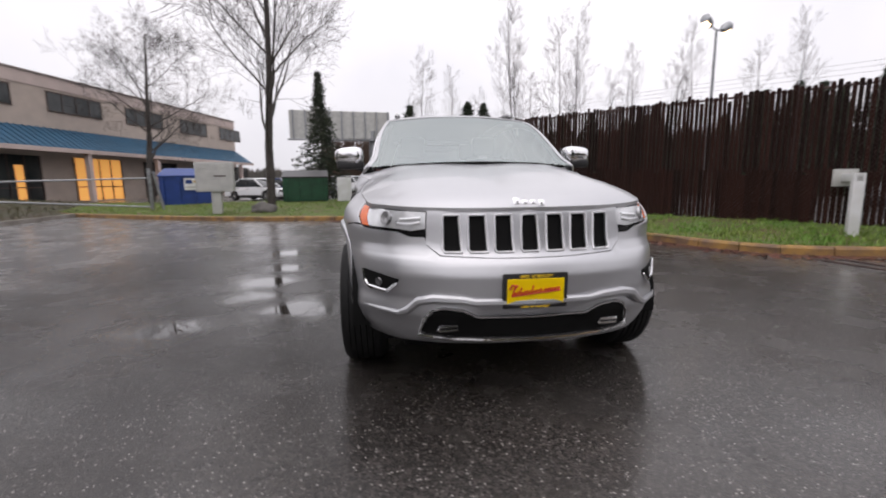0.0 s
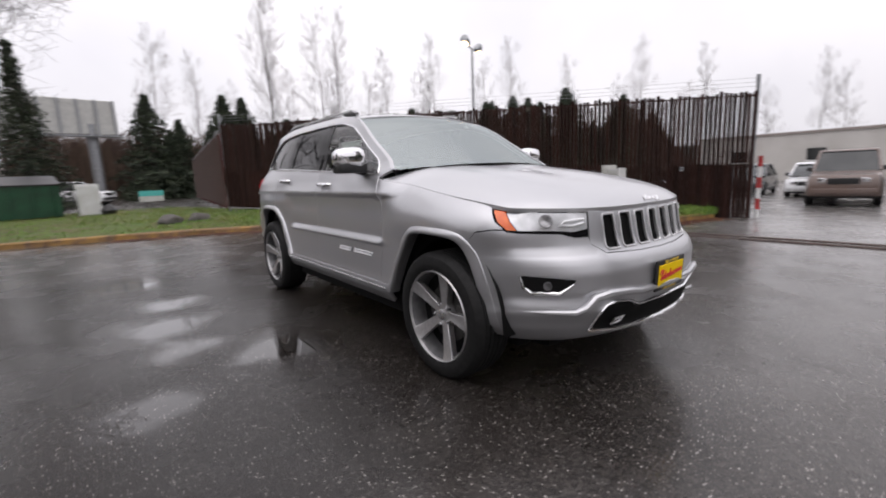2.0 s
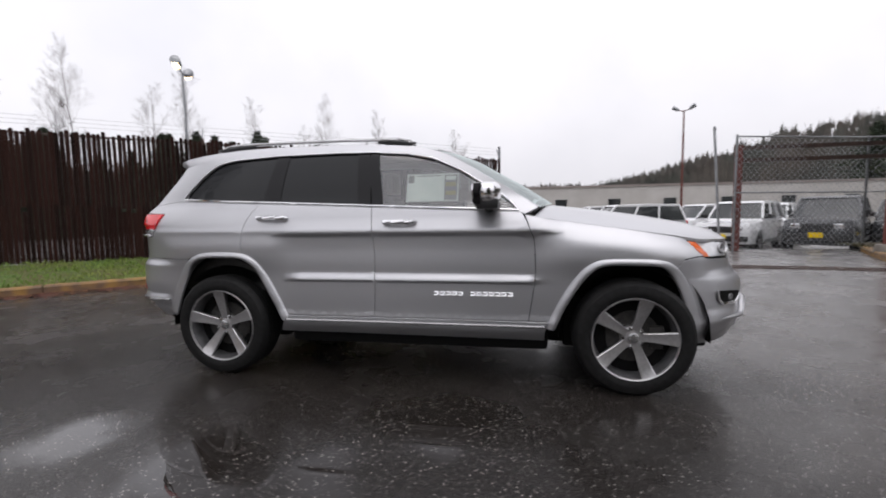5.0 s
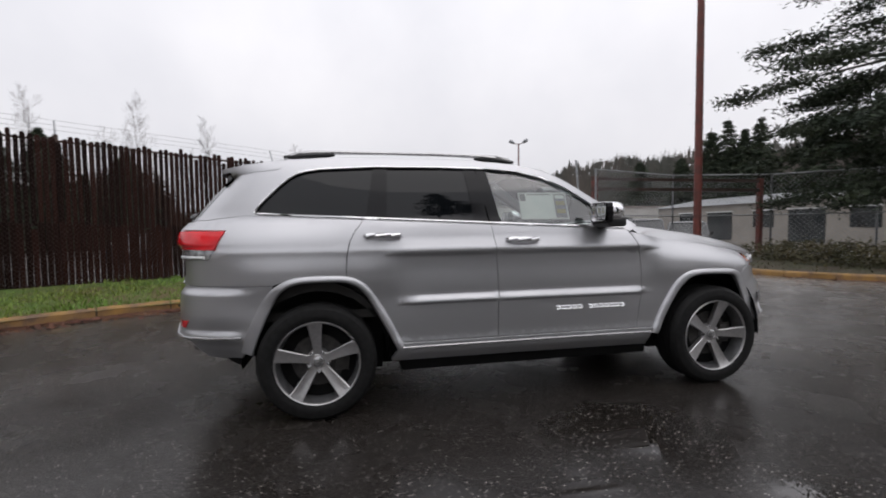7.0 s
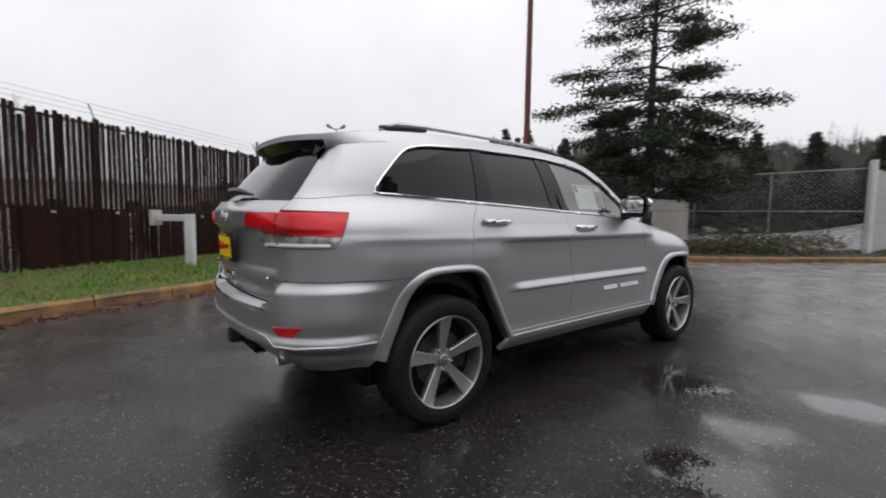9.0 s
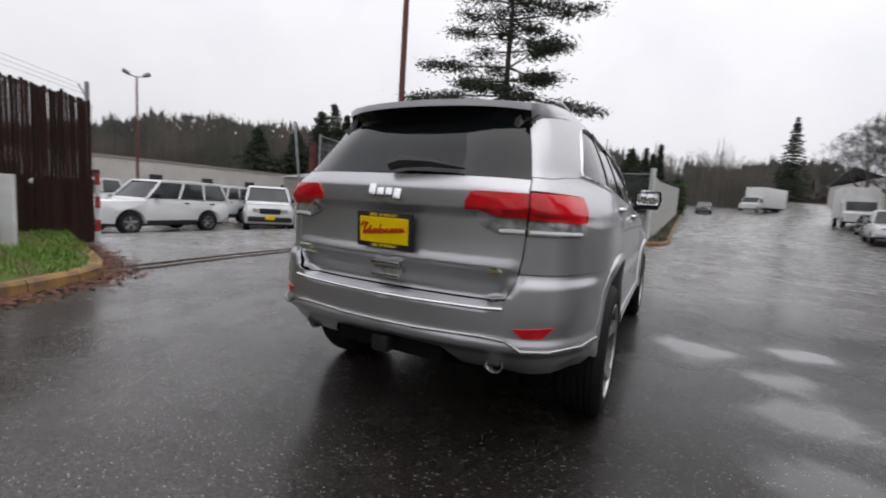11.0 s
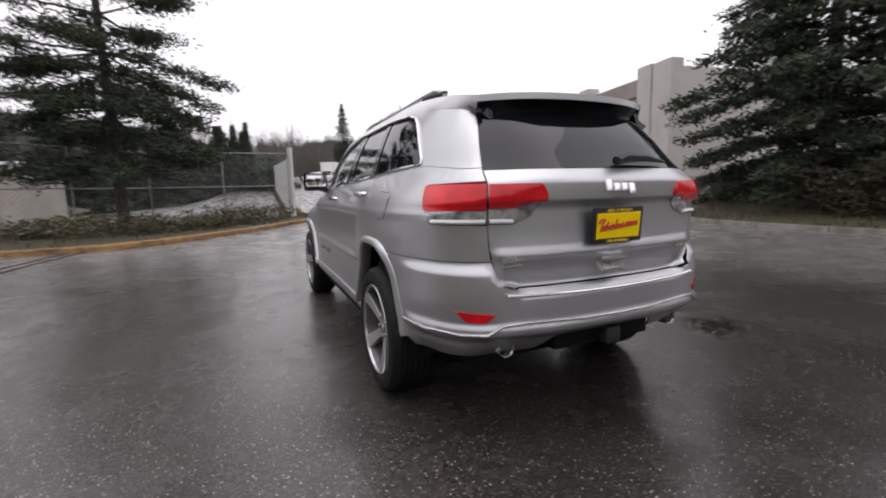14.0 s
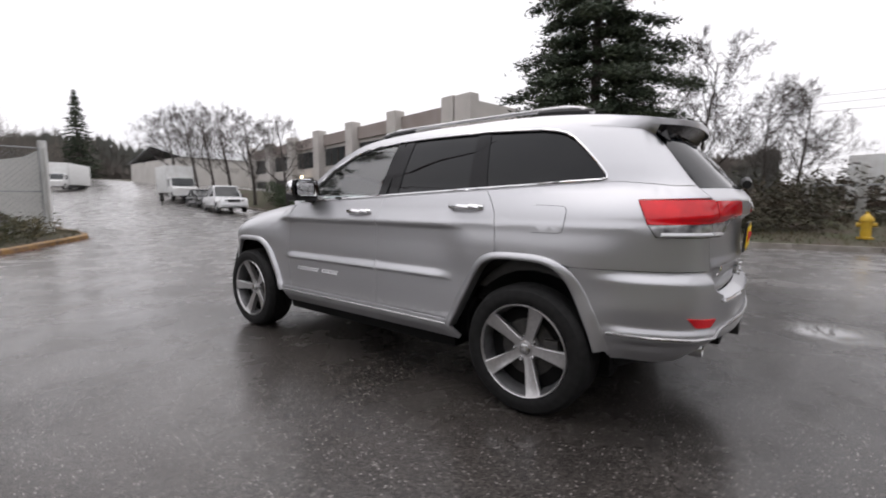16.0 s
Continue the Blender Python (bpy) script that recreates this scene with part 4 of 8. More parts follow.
def skin(u, z, off=0.0):
    """A point of the body's skin on the +x side."""
    p, n = ring_at(u)
    wf = n.y * n.y if n.y < 0 else 0.0
    wr = n.y * n.y if n.y > 0 else 0.0
    ws = n.x * n.x
    d = wf * D_FRONT(z) + ws * D_SIDE(z)
    if wr:
        k = smooth_step(-0.022, 0.026, u - GATE_LINE(z))
        d += wr * (D_CORNER(z) * (1 - k) + D_REAR(z) * k)
    # ridge low on the doors
    m = bump_at(u, -0.90, -0.78, 0.80, 0.93)
    d -= m * 0.026 * bump_at(z, 0.705 - 0.010 * u * 0.2, 0.722, 0.724, 0.775)
    # waist crease
    m = bump_at(u, -1.02, -0.86, 0.85, 1.05)
    d -= m * 0.014 * bump_at(z, 1.028, 1.052, 1.056, 1.16)
    d += m * 0.010 * bump_at(z, 0.80, 1.0, 1.02, 1.05)
    # shoulders over the wheels
    for c in (-1.4575, 1.4575):
        d -= 0.016 * bump_at(u, c - 0.62, c - 0.35, c + 0.35, c + 0.62) * bump_at(z, 0.70, 0.9, 0.93, 1.06)
    # wings lean in towards the hood
    d += 0.030 * bump_at(u, -2.25, -1.95, -1.15, -0.80) * smooth_step(0.84, 1.10, z) * ws
    if u < -0.8 and z > 0.8:
        e = HOOD_EDGE(max(-1.95, u))
        d += 0.075 * bump_at(u, -2.20, -1.90, -1.05, -0.82) * max(0.0, min(1.2, (z - e + 0.15) / 0.15)) ** 2.2 * ws
    # shelf of the rear bumper, corners of the front bumper
    d -= 0.024 * smooth_step(1.76, 2.06, u) * bump_at(z, 0.55, 0.69, 0.805, 0.856) * ws
    d -= 0.020 * smooth_step(-1.80, -2.0, u) * bump_at(z, 0.40, 0.485, 0.492, 0.56) * smooth_step(-2.72, -2.62, u)
    d -= 0.010 * smooth_step(-1.84, -2.02, u) * bump_at(z, 0.55, 0.735, 0.745, 0.80) * smooth_step(-2.70, -2.40, u)
    d -= 0.018 * smooth_step(1.85, 2.0, u) * bump_at(z, 0.49, 0.548, 0.556, 0.60)
    # the foot of the rear bumper tucks under
    d += 0.075 * smooth_step(1.80, 2.02, u) * smooth_step(0.545, 0.38, z)
    # cabin narrows to the front and rear
    if z > 1.12:
        k = smooth_step(1.12, 1.3, z)
        d += k * (0.055 * smooth_step(-0.25, -0.9, u) + 0.04 * bump_at(u, 1.0, 2.0, 2.4, 2.7))
    # the upper tail leans forward and narrows
    q = p - n * d
    if z > 1.22 and u > 1.7:
        k = smooth_step(1.80, U_TG - 0.04, u)
        q = q + Vector((0, -k * (1 - wr) * max(0.0, D_REAR(z) - 0.02) * 0.35, 0))
    return Vector((q.x + n.x * off, q.y + n.y * off, z))


def skin_normal(u, z, off=0.0):
    e = 0.004
    a = skin(u + e, z, off) - skin(u - e, z, off)
    b = skin(u, z + e, off) - skin(u, z - e, off)
    return a.cross(b).normalized()


def along(pts, f):
    """The place at the share f of a row of points."""
    k = f * (len(pts) - 1)
    i = min(int(k), len(pts) - 2)
    return pts[i].lerp(pts[i + 1], k - i)


def inside(pt, poly):
    x, y = pt
    c = False
    j = len(poly) - 1
    for i in range(len(poly)):
        xi, yi = poly[i]
        xj, yj = poly[j]
        if (yi > y) != (yj > y) and x < (xj - xi) * (y - yi) / (yj - yi) + xi:
            c = not c
        j = i
    return c


def shrink(poly, g):
    """The outline moved inwards by g."""
    n = len(poly)
    area = sum(poly[i][0] * poly[(i + 1) % n][1] - poly[(i + 1) % n][0] * poly[i][1] for i in range(n))
    s = 1 if area > 0 else -1
    out = []
    for i in range(n):
        a, b, c = Vector(poly[i - 1]), Vector(poly[i]), Vector(poly[(i + 1) % n])
        d1, d2 = (b - a), (c - b)
        if d1.length < 1e-6 or d2.length < 1e-6:
            out.append(tuple(b))
            continue
        n1 = Vector((-d1.y, d1.x)).normalized() * s
        n2 = Vector((-d2.y, d2.x)).normalized() * s
        m = n1 + n2
        if m.length < 0.2:
            m = n1
        m.normalize()
        out.append(tuple(b + m * (g / max(0.5, m.dot(n1)))))
    return out


def refine(poly, step=0.03):
    out = []
    n = len(poly)
    for i in range(n):
        a, b = Vector(poly[i]), Vector(poly[(i + 1) % n])
        k = max(1, int(math.ceil((b - a).length / step)))
        out += [tuple(a.lerp(b, j / k)) for j in range(k)]
    return out


from mathutils.geometry import delaunay_2d_cdt


def fill(poly, holes=(), du=0.08, dz=0.0125):
    """Triangles inside an outline, with points on a grid within."""
    loops = [refine(poly)] + [refine(h) for h in holes]
    pts, edges = [], []
    for lp in loops:
        k = len(pts)
        pts += lp
        edges += [(k + i, k + (i + 1) % len(lp)) for i in range(len(lp))]
    bound = list(pts)
    us, zs = [p[0] for p in poly], [p[1] for p in poly]
    i = math.floor(min(us) / du)
    cells = {}
    for p in bound:
        cells.setdefault((round(p[0] / 0.02), round(p[1] / 0.012)), []).append(p)
    while i * du < max(us):
        j = math.floor(min(zs) / dz)
        while j * dz < max(zs):
            q = (i * du, j * dz)
            key = (round(q[0] / 0.02), round(q[1] / 0.012))
            near = any(cells.get((key[0] + a, key[1] + b)) for a in (-1, 0, 1) for b in (-1, 0, 1))
            if not near and inside(q, loops[0]) and not any(inside(q, h) for h in loops[1:]):
                pts.append(q)
            j += 1
        i += 1
    vs, _, fs, *_ = delaunay_2d_cdt([Vector(p) for p in pts], edges, [], 0, 1e-5)
    keep = []
    for f in fs:
        c = (sum(vs[k].x for k in f) / 3, sum(vs[k].y for k in f) / 3)
        if inside(c, loops[0]) and not any(inside(c, h) for h in loops[1:]):
            keep.append(f)
    return [tuple(v) for v in vs], keep


def panel(name, outline, mat, parent, side=1, holes=(), off=0.0, gap=0.0, depth=0.012, label="", du=0.08, dz=0.0125, surface=skin, both=False):
    """A sheet of the body inside an outline given round the body, with turned-in edges. side: +1 or -1; both: the outline is for
    +x and is mirrored into one sheet across the middle."""
    poly = shrink(outline, gap) if gap else outline
    pts, fs = fill(poly, holes, du, dz)
    flip = lambda v, s: Vector((v.x * s, v.y, v.z))
    vs, ns, faces = [], [], []
    for s in ((1, -1) if both else (side,)):
        base = len(vs)
        e = 0.004
        for a, b in pts:
            p = surface(a, b, off)
            t1 = surface(a + e, b, off) - surface(a - e, b, off)
            t2 = surface(a, b + e, off) - surface(a, b - e, off)
            n = t1.cross(t2)
            n = n.normalized() if n.length > 1e-9 else Vector((1, 0, 0))
            if both and abs(p.x) < 2e-3:
                n = Vector((0, n.y, n.z)).normalized()
                p.x = 0.0
            vs.append(flip(p, s))
            ns.append(flip(n, s))
        count = {}
        for f in fs:
            a, b, c = f
            pa, pb, pc = pts[a], pts[b], pts[c]
            ccw = (pb[0] - pa[0]) * (pc[1] - pa[1]) - (pb[1] - pa[1]) * (pc[0] - pa[0]) > 0
            tri = (a, b, c) if ccw == (s > 0) else (a, c, b)
            faces.append(tuple(base + k for k in tri))
            for i in range(3):
                ed = (tri[i], tri[(i + 1) % 3])
                key = (min(ed), max(ed))
                count[key] = None if key in count else ed
        rim = [ed for ed in count.values() if ed]
        if both:
            rim = [ed for ed in rim if not (abs(vs[base + ed[0]].x) < 1e-4 and abs(vs[base + ed[1]].x) < 1e-4)]
        if depth:
            for a, b in rim:
                va, vb, na, nb = vs[base + a], vs[base + b], ns[base + a], ns[base + b]
                k = len(vs)
                out = (vb - va).cross(na).normalized()
                # a small rolled edge, then the return
                vs += [va, vb, vb - nb * depth, va - na * depth]
                ns += [(na + out).normalized(), (nb + out).normalized(), out, out]
                faces.append((k + 1, k, k + 3, k + 2))
    me = bpy.data.meshes.new(name)
    me.from_pydata(vs, [], faces)
    me.polygons.foreach_set("use_smooth", [True] * len(me.polygons))
    me.normals_split_custom_set_from_vertices([tuple(n) for n in ns])
    me.materials.append(mat)
    ob = new(name, me)
    ob.parent = parent
    if label:
        ob["label"] = label
    return ob


def on_skin(u, z, side, off=0.0):
    p = skin(u, z, off)
    return Vector((p.x * side, p.y, p.z))


CAR = thing("silver_suv", "silver metallic suv with chrome trim and five-spoke wheels", "suv")
BELT = lambda y: 1.216 + 0.0455 * y
SIDES = (1, -1)

# arch outlines in (y, z)
ARCH_F = [(-0.915, 0.42), (-0.985, 0.575), (-1.06, 0.70), (-1.13, 0.795), (-1.20, 0.848), (-1.28, 0.872), (-1.45, 0.876), (-1.60, 0.868), (-1.67, 0.838), (-1.73, 0.775), (-1.775, 0.69), (-1.81, 0.60), (-1.845, 0.48), (-1.878, 0.33)]
ARCH_R = [(0.905, 0.43), (0.99, 0.60), (1.06, 0.725), (1.12, 0.815), (1.18, 0.875), (1.26, 0.907), (1.40, 0.916), (1.55, 0.912), (1.63, 0.893), (1.70, 0.845), (1.755, 0.775), (1.81, 0.67), (1.86, 0.56), (1.90, 0.45)]
FL = 0.052


def inner_arch(line, c):
    out = []
    for y, z in line:
        v = Vector((c - y, 0.33 - z))
        if v.length > 0:
            v = v.normalized() * FL
        out.append((y + v.x, z + v.y * (0.75 if z > 0.8 else 1)))
    return out


IN_F, IN_R = inner_arch(ARCH_F, -1.4575), inner_arch(ARCH_R, 1.4575)

# where the hood meets the wings, and the line of the roof seen from the side
HOOD_EDGE = table([(-2.2, 0.955), (-1.90, 0.985), (-1.7, 1.018), (-1.4, 1.062), (-1.1, 1.105), (-0.86, 1.145), (-0.7, 1.17)])
ROOF = table([(-0.86, 1.215), (-0.70, 1.322), (-0.511, 1.436), (-0.295, 1.568), (-0.117, 1.642), (0.04, 1.676), (0.30, 1.700), (0.56, 1.714), (1.13, 1.714), (1.61, 1.690), (1.93, 1.650), (2.2, 1.60)])

U_HL_IN = u_of(x=0.515)                # inner end of the headlight
FD, RD = [(-0.80, 0.462), (-0.842, 0.72), (-0.846, 0.86), (-0.836, 1.0), (-0.79, 1.12)], [(0.262, 0.462), (0.254, 0.70), (0.254, 0.88), (0.266, 1.05)]
RQ = [(1.150, BELT(1.15)), (1.205, 1.20), (1.242, 1.135), (1.262, 1.05), (1.270, 0.95), (1.268, 0.91)]


for s in SIDES:
    d = panel("front_door", FD + [(-0.755, BELT(-0.755)), (0.285, BELT(0.285))] + RD[::-1], PAINT, CAR, s, gap=0.0025, label="silver front door with a crease and low ridge")
    r = panel("rear_door", RD + [(0.285, BELT(0.285))] + RQ + [p for p in ARCH_R[5:0:-1]] + [(0.925, 0.462)], PAINT, CAR, s, gap=0.0025)
    # wing
    wing = [(-0.80, 0.462), (-0.842, 0.72), (-0.846, 0.86), (-0.836, 1.0), (-0.80, 1.10), (-0.775, 1.165)]
    wing += [(y, HOOD_EDGE(y)) for y in (-0.9, -1.1, -1.3, -1.5, -1.7, -1.78)] + [(-1.820, 0.992), (-1.864, 0.924), (-1.915, 0.886), (-1.855, 0.886), (-1.76, 0.872), (-1.70, 0.81)] + ARCH_F[8:0:-1] + [(-0.93, 0.462)]
    panel("front_wing", wing, PAINT, CAR, s, gap=0.0025)
    # quarter with the cutout for the lamp
    quarter = RQ[::-1] + [(1.15, BELT(1.15) - 0.001), (1.80, BELT(1.80)), (1.93, BELT(1.9)), (2.25, 1.275), (U_TG - 0.022, 1.275), (U_TG - 0.002, 1.215)]
    quarter += [(2.033, 1.207), (2.074, 1.090), (2.116, 1.030), (U_TG, 1.025), (U_TG + 0.006, 0.93), (U_TG + 0.018, 0.8635), (2.2, 0.8635), (1.715, 0.8635)] + ARCH_R[8:4:-1]
    panel("rear_quarter", quarter, PAINT, CAR, s, gap=0.0025, label="silver rear quarter panel over the wheel")
    # frame round the side windows
    top = [(y, ROOF(y) - 0.004) for y in (-0.86, -0.78, -0.70, -0.6, -0.511, -0.4, -0.295, -0.2, -0.117, -0.04, 0.04, 0.17, 0.30, 0.56, 0.85, 1.13, 1.4, 1.61, 1.78, 1.93)]
    frame_out = [(-0.775, 1.168)] + top + [(2.12, 1.628), (U_TG - 0.050, 1.602), (U_TG - 0.036, 1.40), (U_TG - 0.022, 1.277), (2.25, 1.277), (1.93, BELT(1.9)), (1.80, BELT(1.8))] + [(y, BELT(y)) for y in (1.15, 0.6, 0.285, -0.3, -0.755)]
    dlo = [(-0.735, BELT(-0.735) + 0.012), (1.835, BELT(1.835) + 0.012), (1.862, 1.318), (1.858, 1.340), (1.80, 1.405), (1.72, 1.482), (1.645, 1.545), (1.59, 1.578), (1.52, 1.598), (1.43, 1.612), (1.06, 1.634), (0.6, 1.640), (0.30, 1.634), (0.05, 1.612), (-0.158, 1.565), (-0.318, 1.490), (-0.476, 1.392), (-0.62, 1.305), (-0.70, 1.240)]
    panel("window_surround", frame_out, PAINT, CAR, s, [dlo], depth=0.02, label="silver roof rail and rear pillar round the side glass")
    # chrome line round the glass
    ring = refine(dlo, 0.04)
    bm = bmesh.new()
    pts = [on_skin(u, z, s, 0.004) for u, z in ring]
    add_tube(bm, pts + [pts[0]], 0.0068, 6, False)
    part("chrome_window_line", bm, CHROME, CAR)
    inner = shrink(dlo, 0.006)
    # glass: three panes with black posts between
    cut = lambda a, b: [(u, z) for u, z in refine(inner, 0.05)]
    def pane(name, y0b, y0t, y1b, y1t, mat, label):
        poly = []
        for u, z in refine(inner, 0.03):
            t = (z - 1.24) / 0.39
            lo, hi = y0b + (y0t - y0b) * t, y1b + (y1t - y1b) * t
            poly.append((min(max(u, lo), hi), z))
        clean = []
        for q in poly:
            if not clean or (Vector(q) - Vector(clean[-1])).length > 0.004:
                clean.append(q)
        return panel(name, clean, mat, CAR, s, off=-0.012, depth=0.004, label=label, du=0.08, dz=0.04)
    g1 = pane("front_door_glass", -2, -2, 0.215, 0.285, DOOR_GLASS, "clear door glass")
    g1.visible_shadow = False
    pane("rear_door_glass", 0.385, 0.425, 1.01, 0.985, TINT, "dark privacy glass")
    pane("quarter_glass", 1.125, 1.06, 3, 3, TINT, "dark privacy glass")
    for name, a, b, c, e in (("door_post", 0.205, 0.275, 0.395, 0.435), ("rear_post", 1.0, 0.975, 1.135, 1.07)):
        t1 = 1.63
        panel(name, [(a, BELT(a) + 0.018), (c, BELT(c) + 0.018), (e, t1), (b, t1)], BLACK_GLOSS, CAR, s, off=-0.006, depth=0.006)
    bm = bmesh.new()
    add_tube(bm, [on_skin(0.292, BELT(0.29) + 0.015, s, -0.003), on_skin(0.345, 1.63, s, -0.003)], 0.004, 4)
    part("door_gap", bm, MATT_BLACK, CAR)
    # sill
    sill = [(-0.93, 0.458), (0.93, 0.458), (0.955, 0.40), (0.99, 0.335), (-0.90, 0.325), (-0.905, 0.40)]
    panel("sill", sill, PAINT, CAR, s, off=0.012, depth=0.03)
    part("sill_chrome_strip", tube([on_skin(y, 0.432, s, 0.018) for y in (-0.90, -0.5, 0, 0.5, 0.92)], 0.0065, 6), ALLOY, CAR)
    # flares
    for line, inn, name in ((ARCH_F, IN_F, "front_arch_flare"), (ARCH_R, IN_R, "rear_arch_flare")):
        bm = bmesh.new()
        rows = []
        fine_o, fine_i = curve_through([(a, b, 0) for a, b in line], 0.03), curve_through([(a, b, 0) for a, b in inn], 0.03)
        n = 60
        for i in range(n + 1):
            fo, fi = along(fine_o, i / n), along(fine_i, i / n)
            row = []
            flush = 1 - 0.75 * smooth_step(1.60, 1.80, abs(fo.x))
            for t, o in ((-0.12, -0.022), (-0.07, 0.006), (0.0, 0.011), (0.12, 0.017), (0.45, 0.023), (0.80, 0.026), (0.93, 0.020), (1.0, 0.008), (1.0, -0.05)):
                q = fo.lerp(fi, t - 0.5 * (1 - flush) if t < 0.05 else t)
                row.append(bm.verts.new(on_skin(q.x, q.y, s, o * flush)))
            rows.append(row)
        for a, b in zip(rows, rows[1:]):
            for j in range(8):
                f = (a[j], a[j + 1], b[j + 1], b[j])
                bm.faces.new(f if s > 0 else f[::-1])
        bmesh.ops.recalc_face_normals(bm, faces=bm.faces[:])
        part(name, bm, PAINT, CAR, smooth=1.2)
    # wheel house
    for c in (-1.4575, 1.4575):
        bm = bmesh.new()
        prof = [(c + 0.46 * math.cos(a), 0.38 + 0.50 * math.sin(a)) for a in [math.pi * k / 14 for k in range(15)]]
        rows = []
        for x in (0.86, 0.55):
            rows.append([bm.verts.new((s * x, c - 0.46, 0.34))] + [bm.verts.new((s * x, y, z)) for y, z in prof[::-1]] + [bm.verts.new((s * x, c + 0.46, 0.34))])
        for j in range(len(rows[0]) - 1):
            bm.faces.new((rows[0][j], rows[0][j + 1], rows[1][j + 1], rows[1][j]))
        bm.faces.new(rows[1])
        part("wheel_house", bm, MATT_BLACK, CAR)
    # door handles
    for y, z, host in ((-0.045, 1.123, d), (0.915, 1.163, r)):
        line = [on_skin(y + t * 0.235, z + 0.004 * t, s, o) for t, o in ((0.0, 0.002), (0.06, 0.022), (0.3, 0.034), (0.7, 0.034), (0.94, 0.022), (1.0, 0.002))]
        part("door_handle", tube(line, [0.012, 0.016, 0.017, 0.017, 0.016, 0.012], 10), CHROME, host, "chrome handle")
    # letters on the doors
    for k in range(13):
        y = -0.185 - k * 0.0415
        if k == 5:
            continue
        bm = bmesh.new()
        p, n = on_skin(y, 0.637, s, 0.005), skin_normal(y, 0.637)
        add_box(bm, -0.003, 0.003, -0.016, 0.016, 0.007, 0.014)
        add_box(bm, -0.003, 0.003, -0.016, -0.008, -0.014, 0.014)
        add_box(bm, -0.003, 0.003, -0.016, 0.016, -0.014, -0.007)
        if k % 2:
            add_box(bm, -0.003, 0.003, 0.009, 0.015, -0.013, 0.003)
        part("badge_letter", bm, LETTER, d).matrix_basis = Matrix.Translation(p) @ Matrix.Rotation(-s * radians(28), 4, "Y")

# sheets across the middle
U_C = RU[0]
U_E = RU[-1]
bumper = [(U_C, 0.325), (u_of(x=0.5), 0.320), (-2.10, 0.308), (-1.935, 0.310), (-1.880, 0.325)] + ARCH_F[:7:-1] + [(-1.70, 0.81), (-1.76, 0.868), (-1.855, 0.882), (-1.918, 0.880), (-1.93, 0.872), (-2.0, 0.865), (-2.2, 0.858), (u_of(x=0.66), 0.856), (u_of(x=0.60), 0.836), (U_HL_IN + 0.012, 0.836), (U_HL_IN + 0.002, 0.80), (u_of(x=0.44), 0.752), (u_of(x=0.2), 0.742), (U_C, 0.740)]
bumper_ob = panel("front_bumper", bumper, PAINT, CAR, gap=0.001, both=True, dz=0.009, du=0.06, label="silver front bumper with a wide black lower intake")
mask_poly = [(U_C, 0.743), (u_of(x=0.2), 0.745), (u_of(x=0.44), 0.756), (U_HL_IN + 0.005, 0.804), (U_HL_IN + 0.005, 0.960), (u_of(x=0.3), 0.964), (U_C, 0.964)]
slots = []
for k in range(4):
    c = k * 0.1265
    w = 0.043
    lo, hi = c - w, c + w
    tw = 0.006 * k
    slots.append([(u_of(x=max(0.0, lo)), 0.768), (u_of(x=hi - 0.004), 0.768), (u_of(x=hi + 0.004 + tw * 0.4), 0.781), (u_of(x=hi + tw), 0.927), (u_of(x=hi - 0.006 + tw), 0.940), (u_of(x=max(0.0, lo + tw)), 0.940)])
holes = [sl for sl in slots[1:]]
first = slots[0]
mask_poly = [(U_C, 0.743)] + mask_poly[1:-1] + [(U_C, 0.964), (U_C, 0.940), first[4], first[3], first[2], first[1], (U_C, 0.768)]
grille = panel("grille", mask_poly, PAINT, CAR, holes=holes, both=True, gap=0.0, depth=0.012, du=0.03, label="seven-slot grille with chrome-edged openings")
panel("grille_mesh", [(U_C, 0.76), (u_of(x=0.46), 0.765), (u_of(x=0.47), 0.95), (U_C, 0.95)], MATT_BLACK, grille, both=True, off=-0.012, depth=0)
for s in SIDES:
    for k in range(4):
        if k == 0 and s < 0:
            continue
        sl = slots[k]
        loop = refine(sl, 0.02)
        pts = [on_skin(u, z, s, 0.002) for u, z in loop]
        if k == 0:
            half = [on_skin(u, z, 1, 0.002) for u, z in refine(sl[1:5], 0.02)[:-6]]
            half = [on_skin(u, z, 1, 0.002) for u, z in ((sl[1][0], 0.768), sl[2], (sl[2][0], 0.85), sl[3], sl[4])]
            pts = half + [Vector((-p.x, p.y, p.z)) for p in half[::-1]]
        part("slot_frame", tube(pts + [pts[0]], 0.0062, 8), SLOT_SATIN, grille)

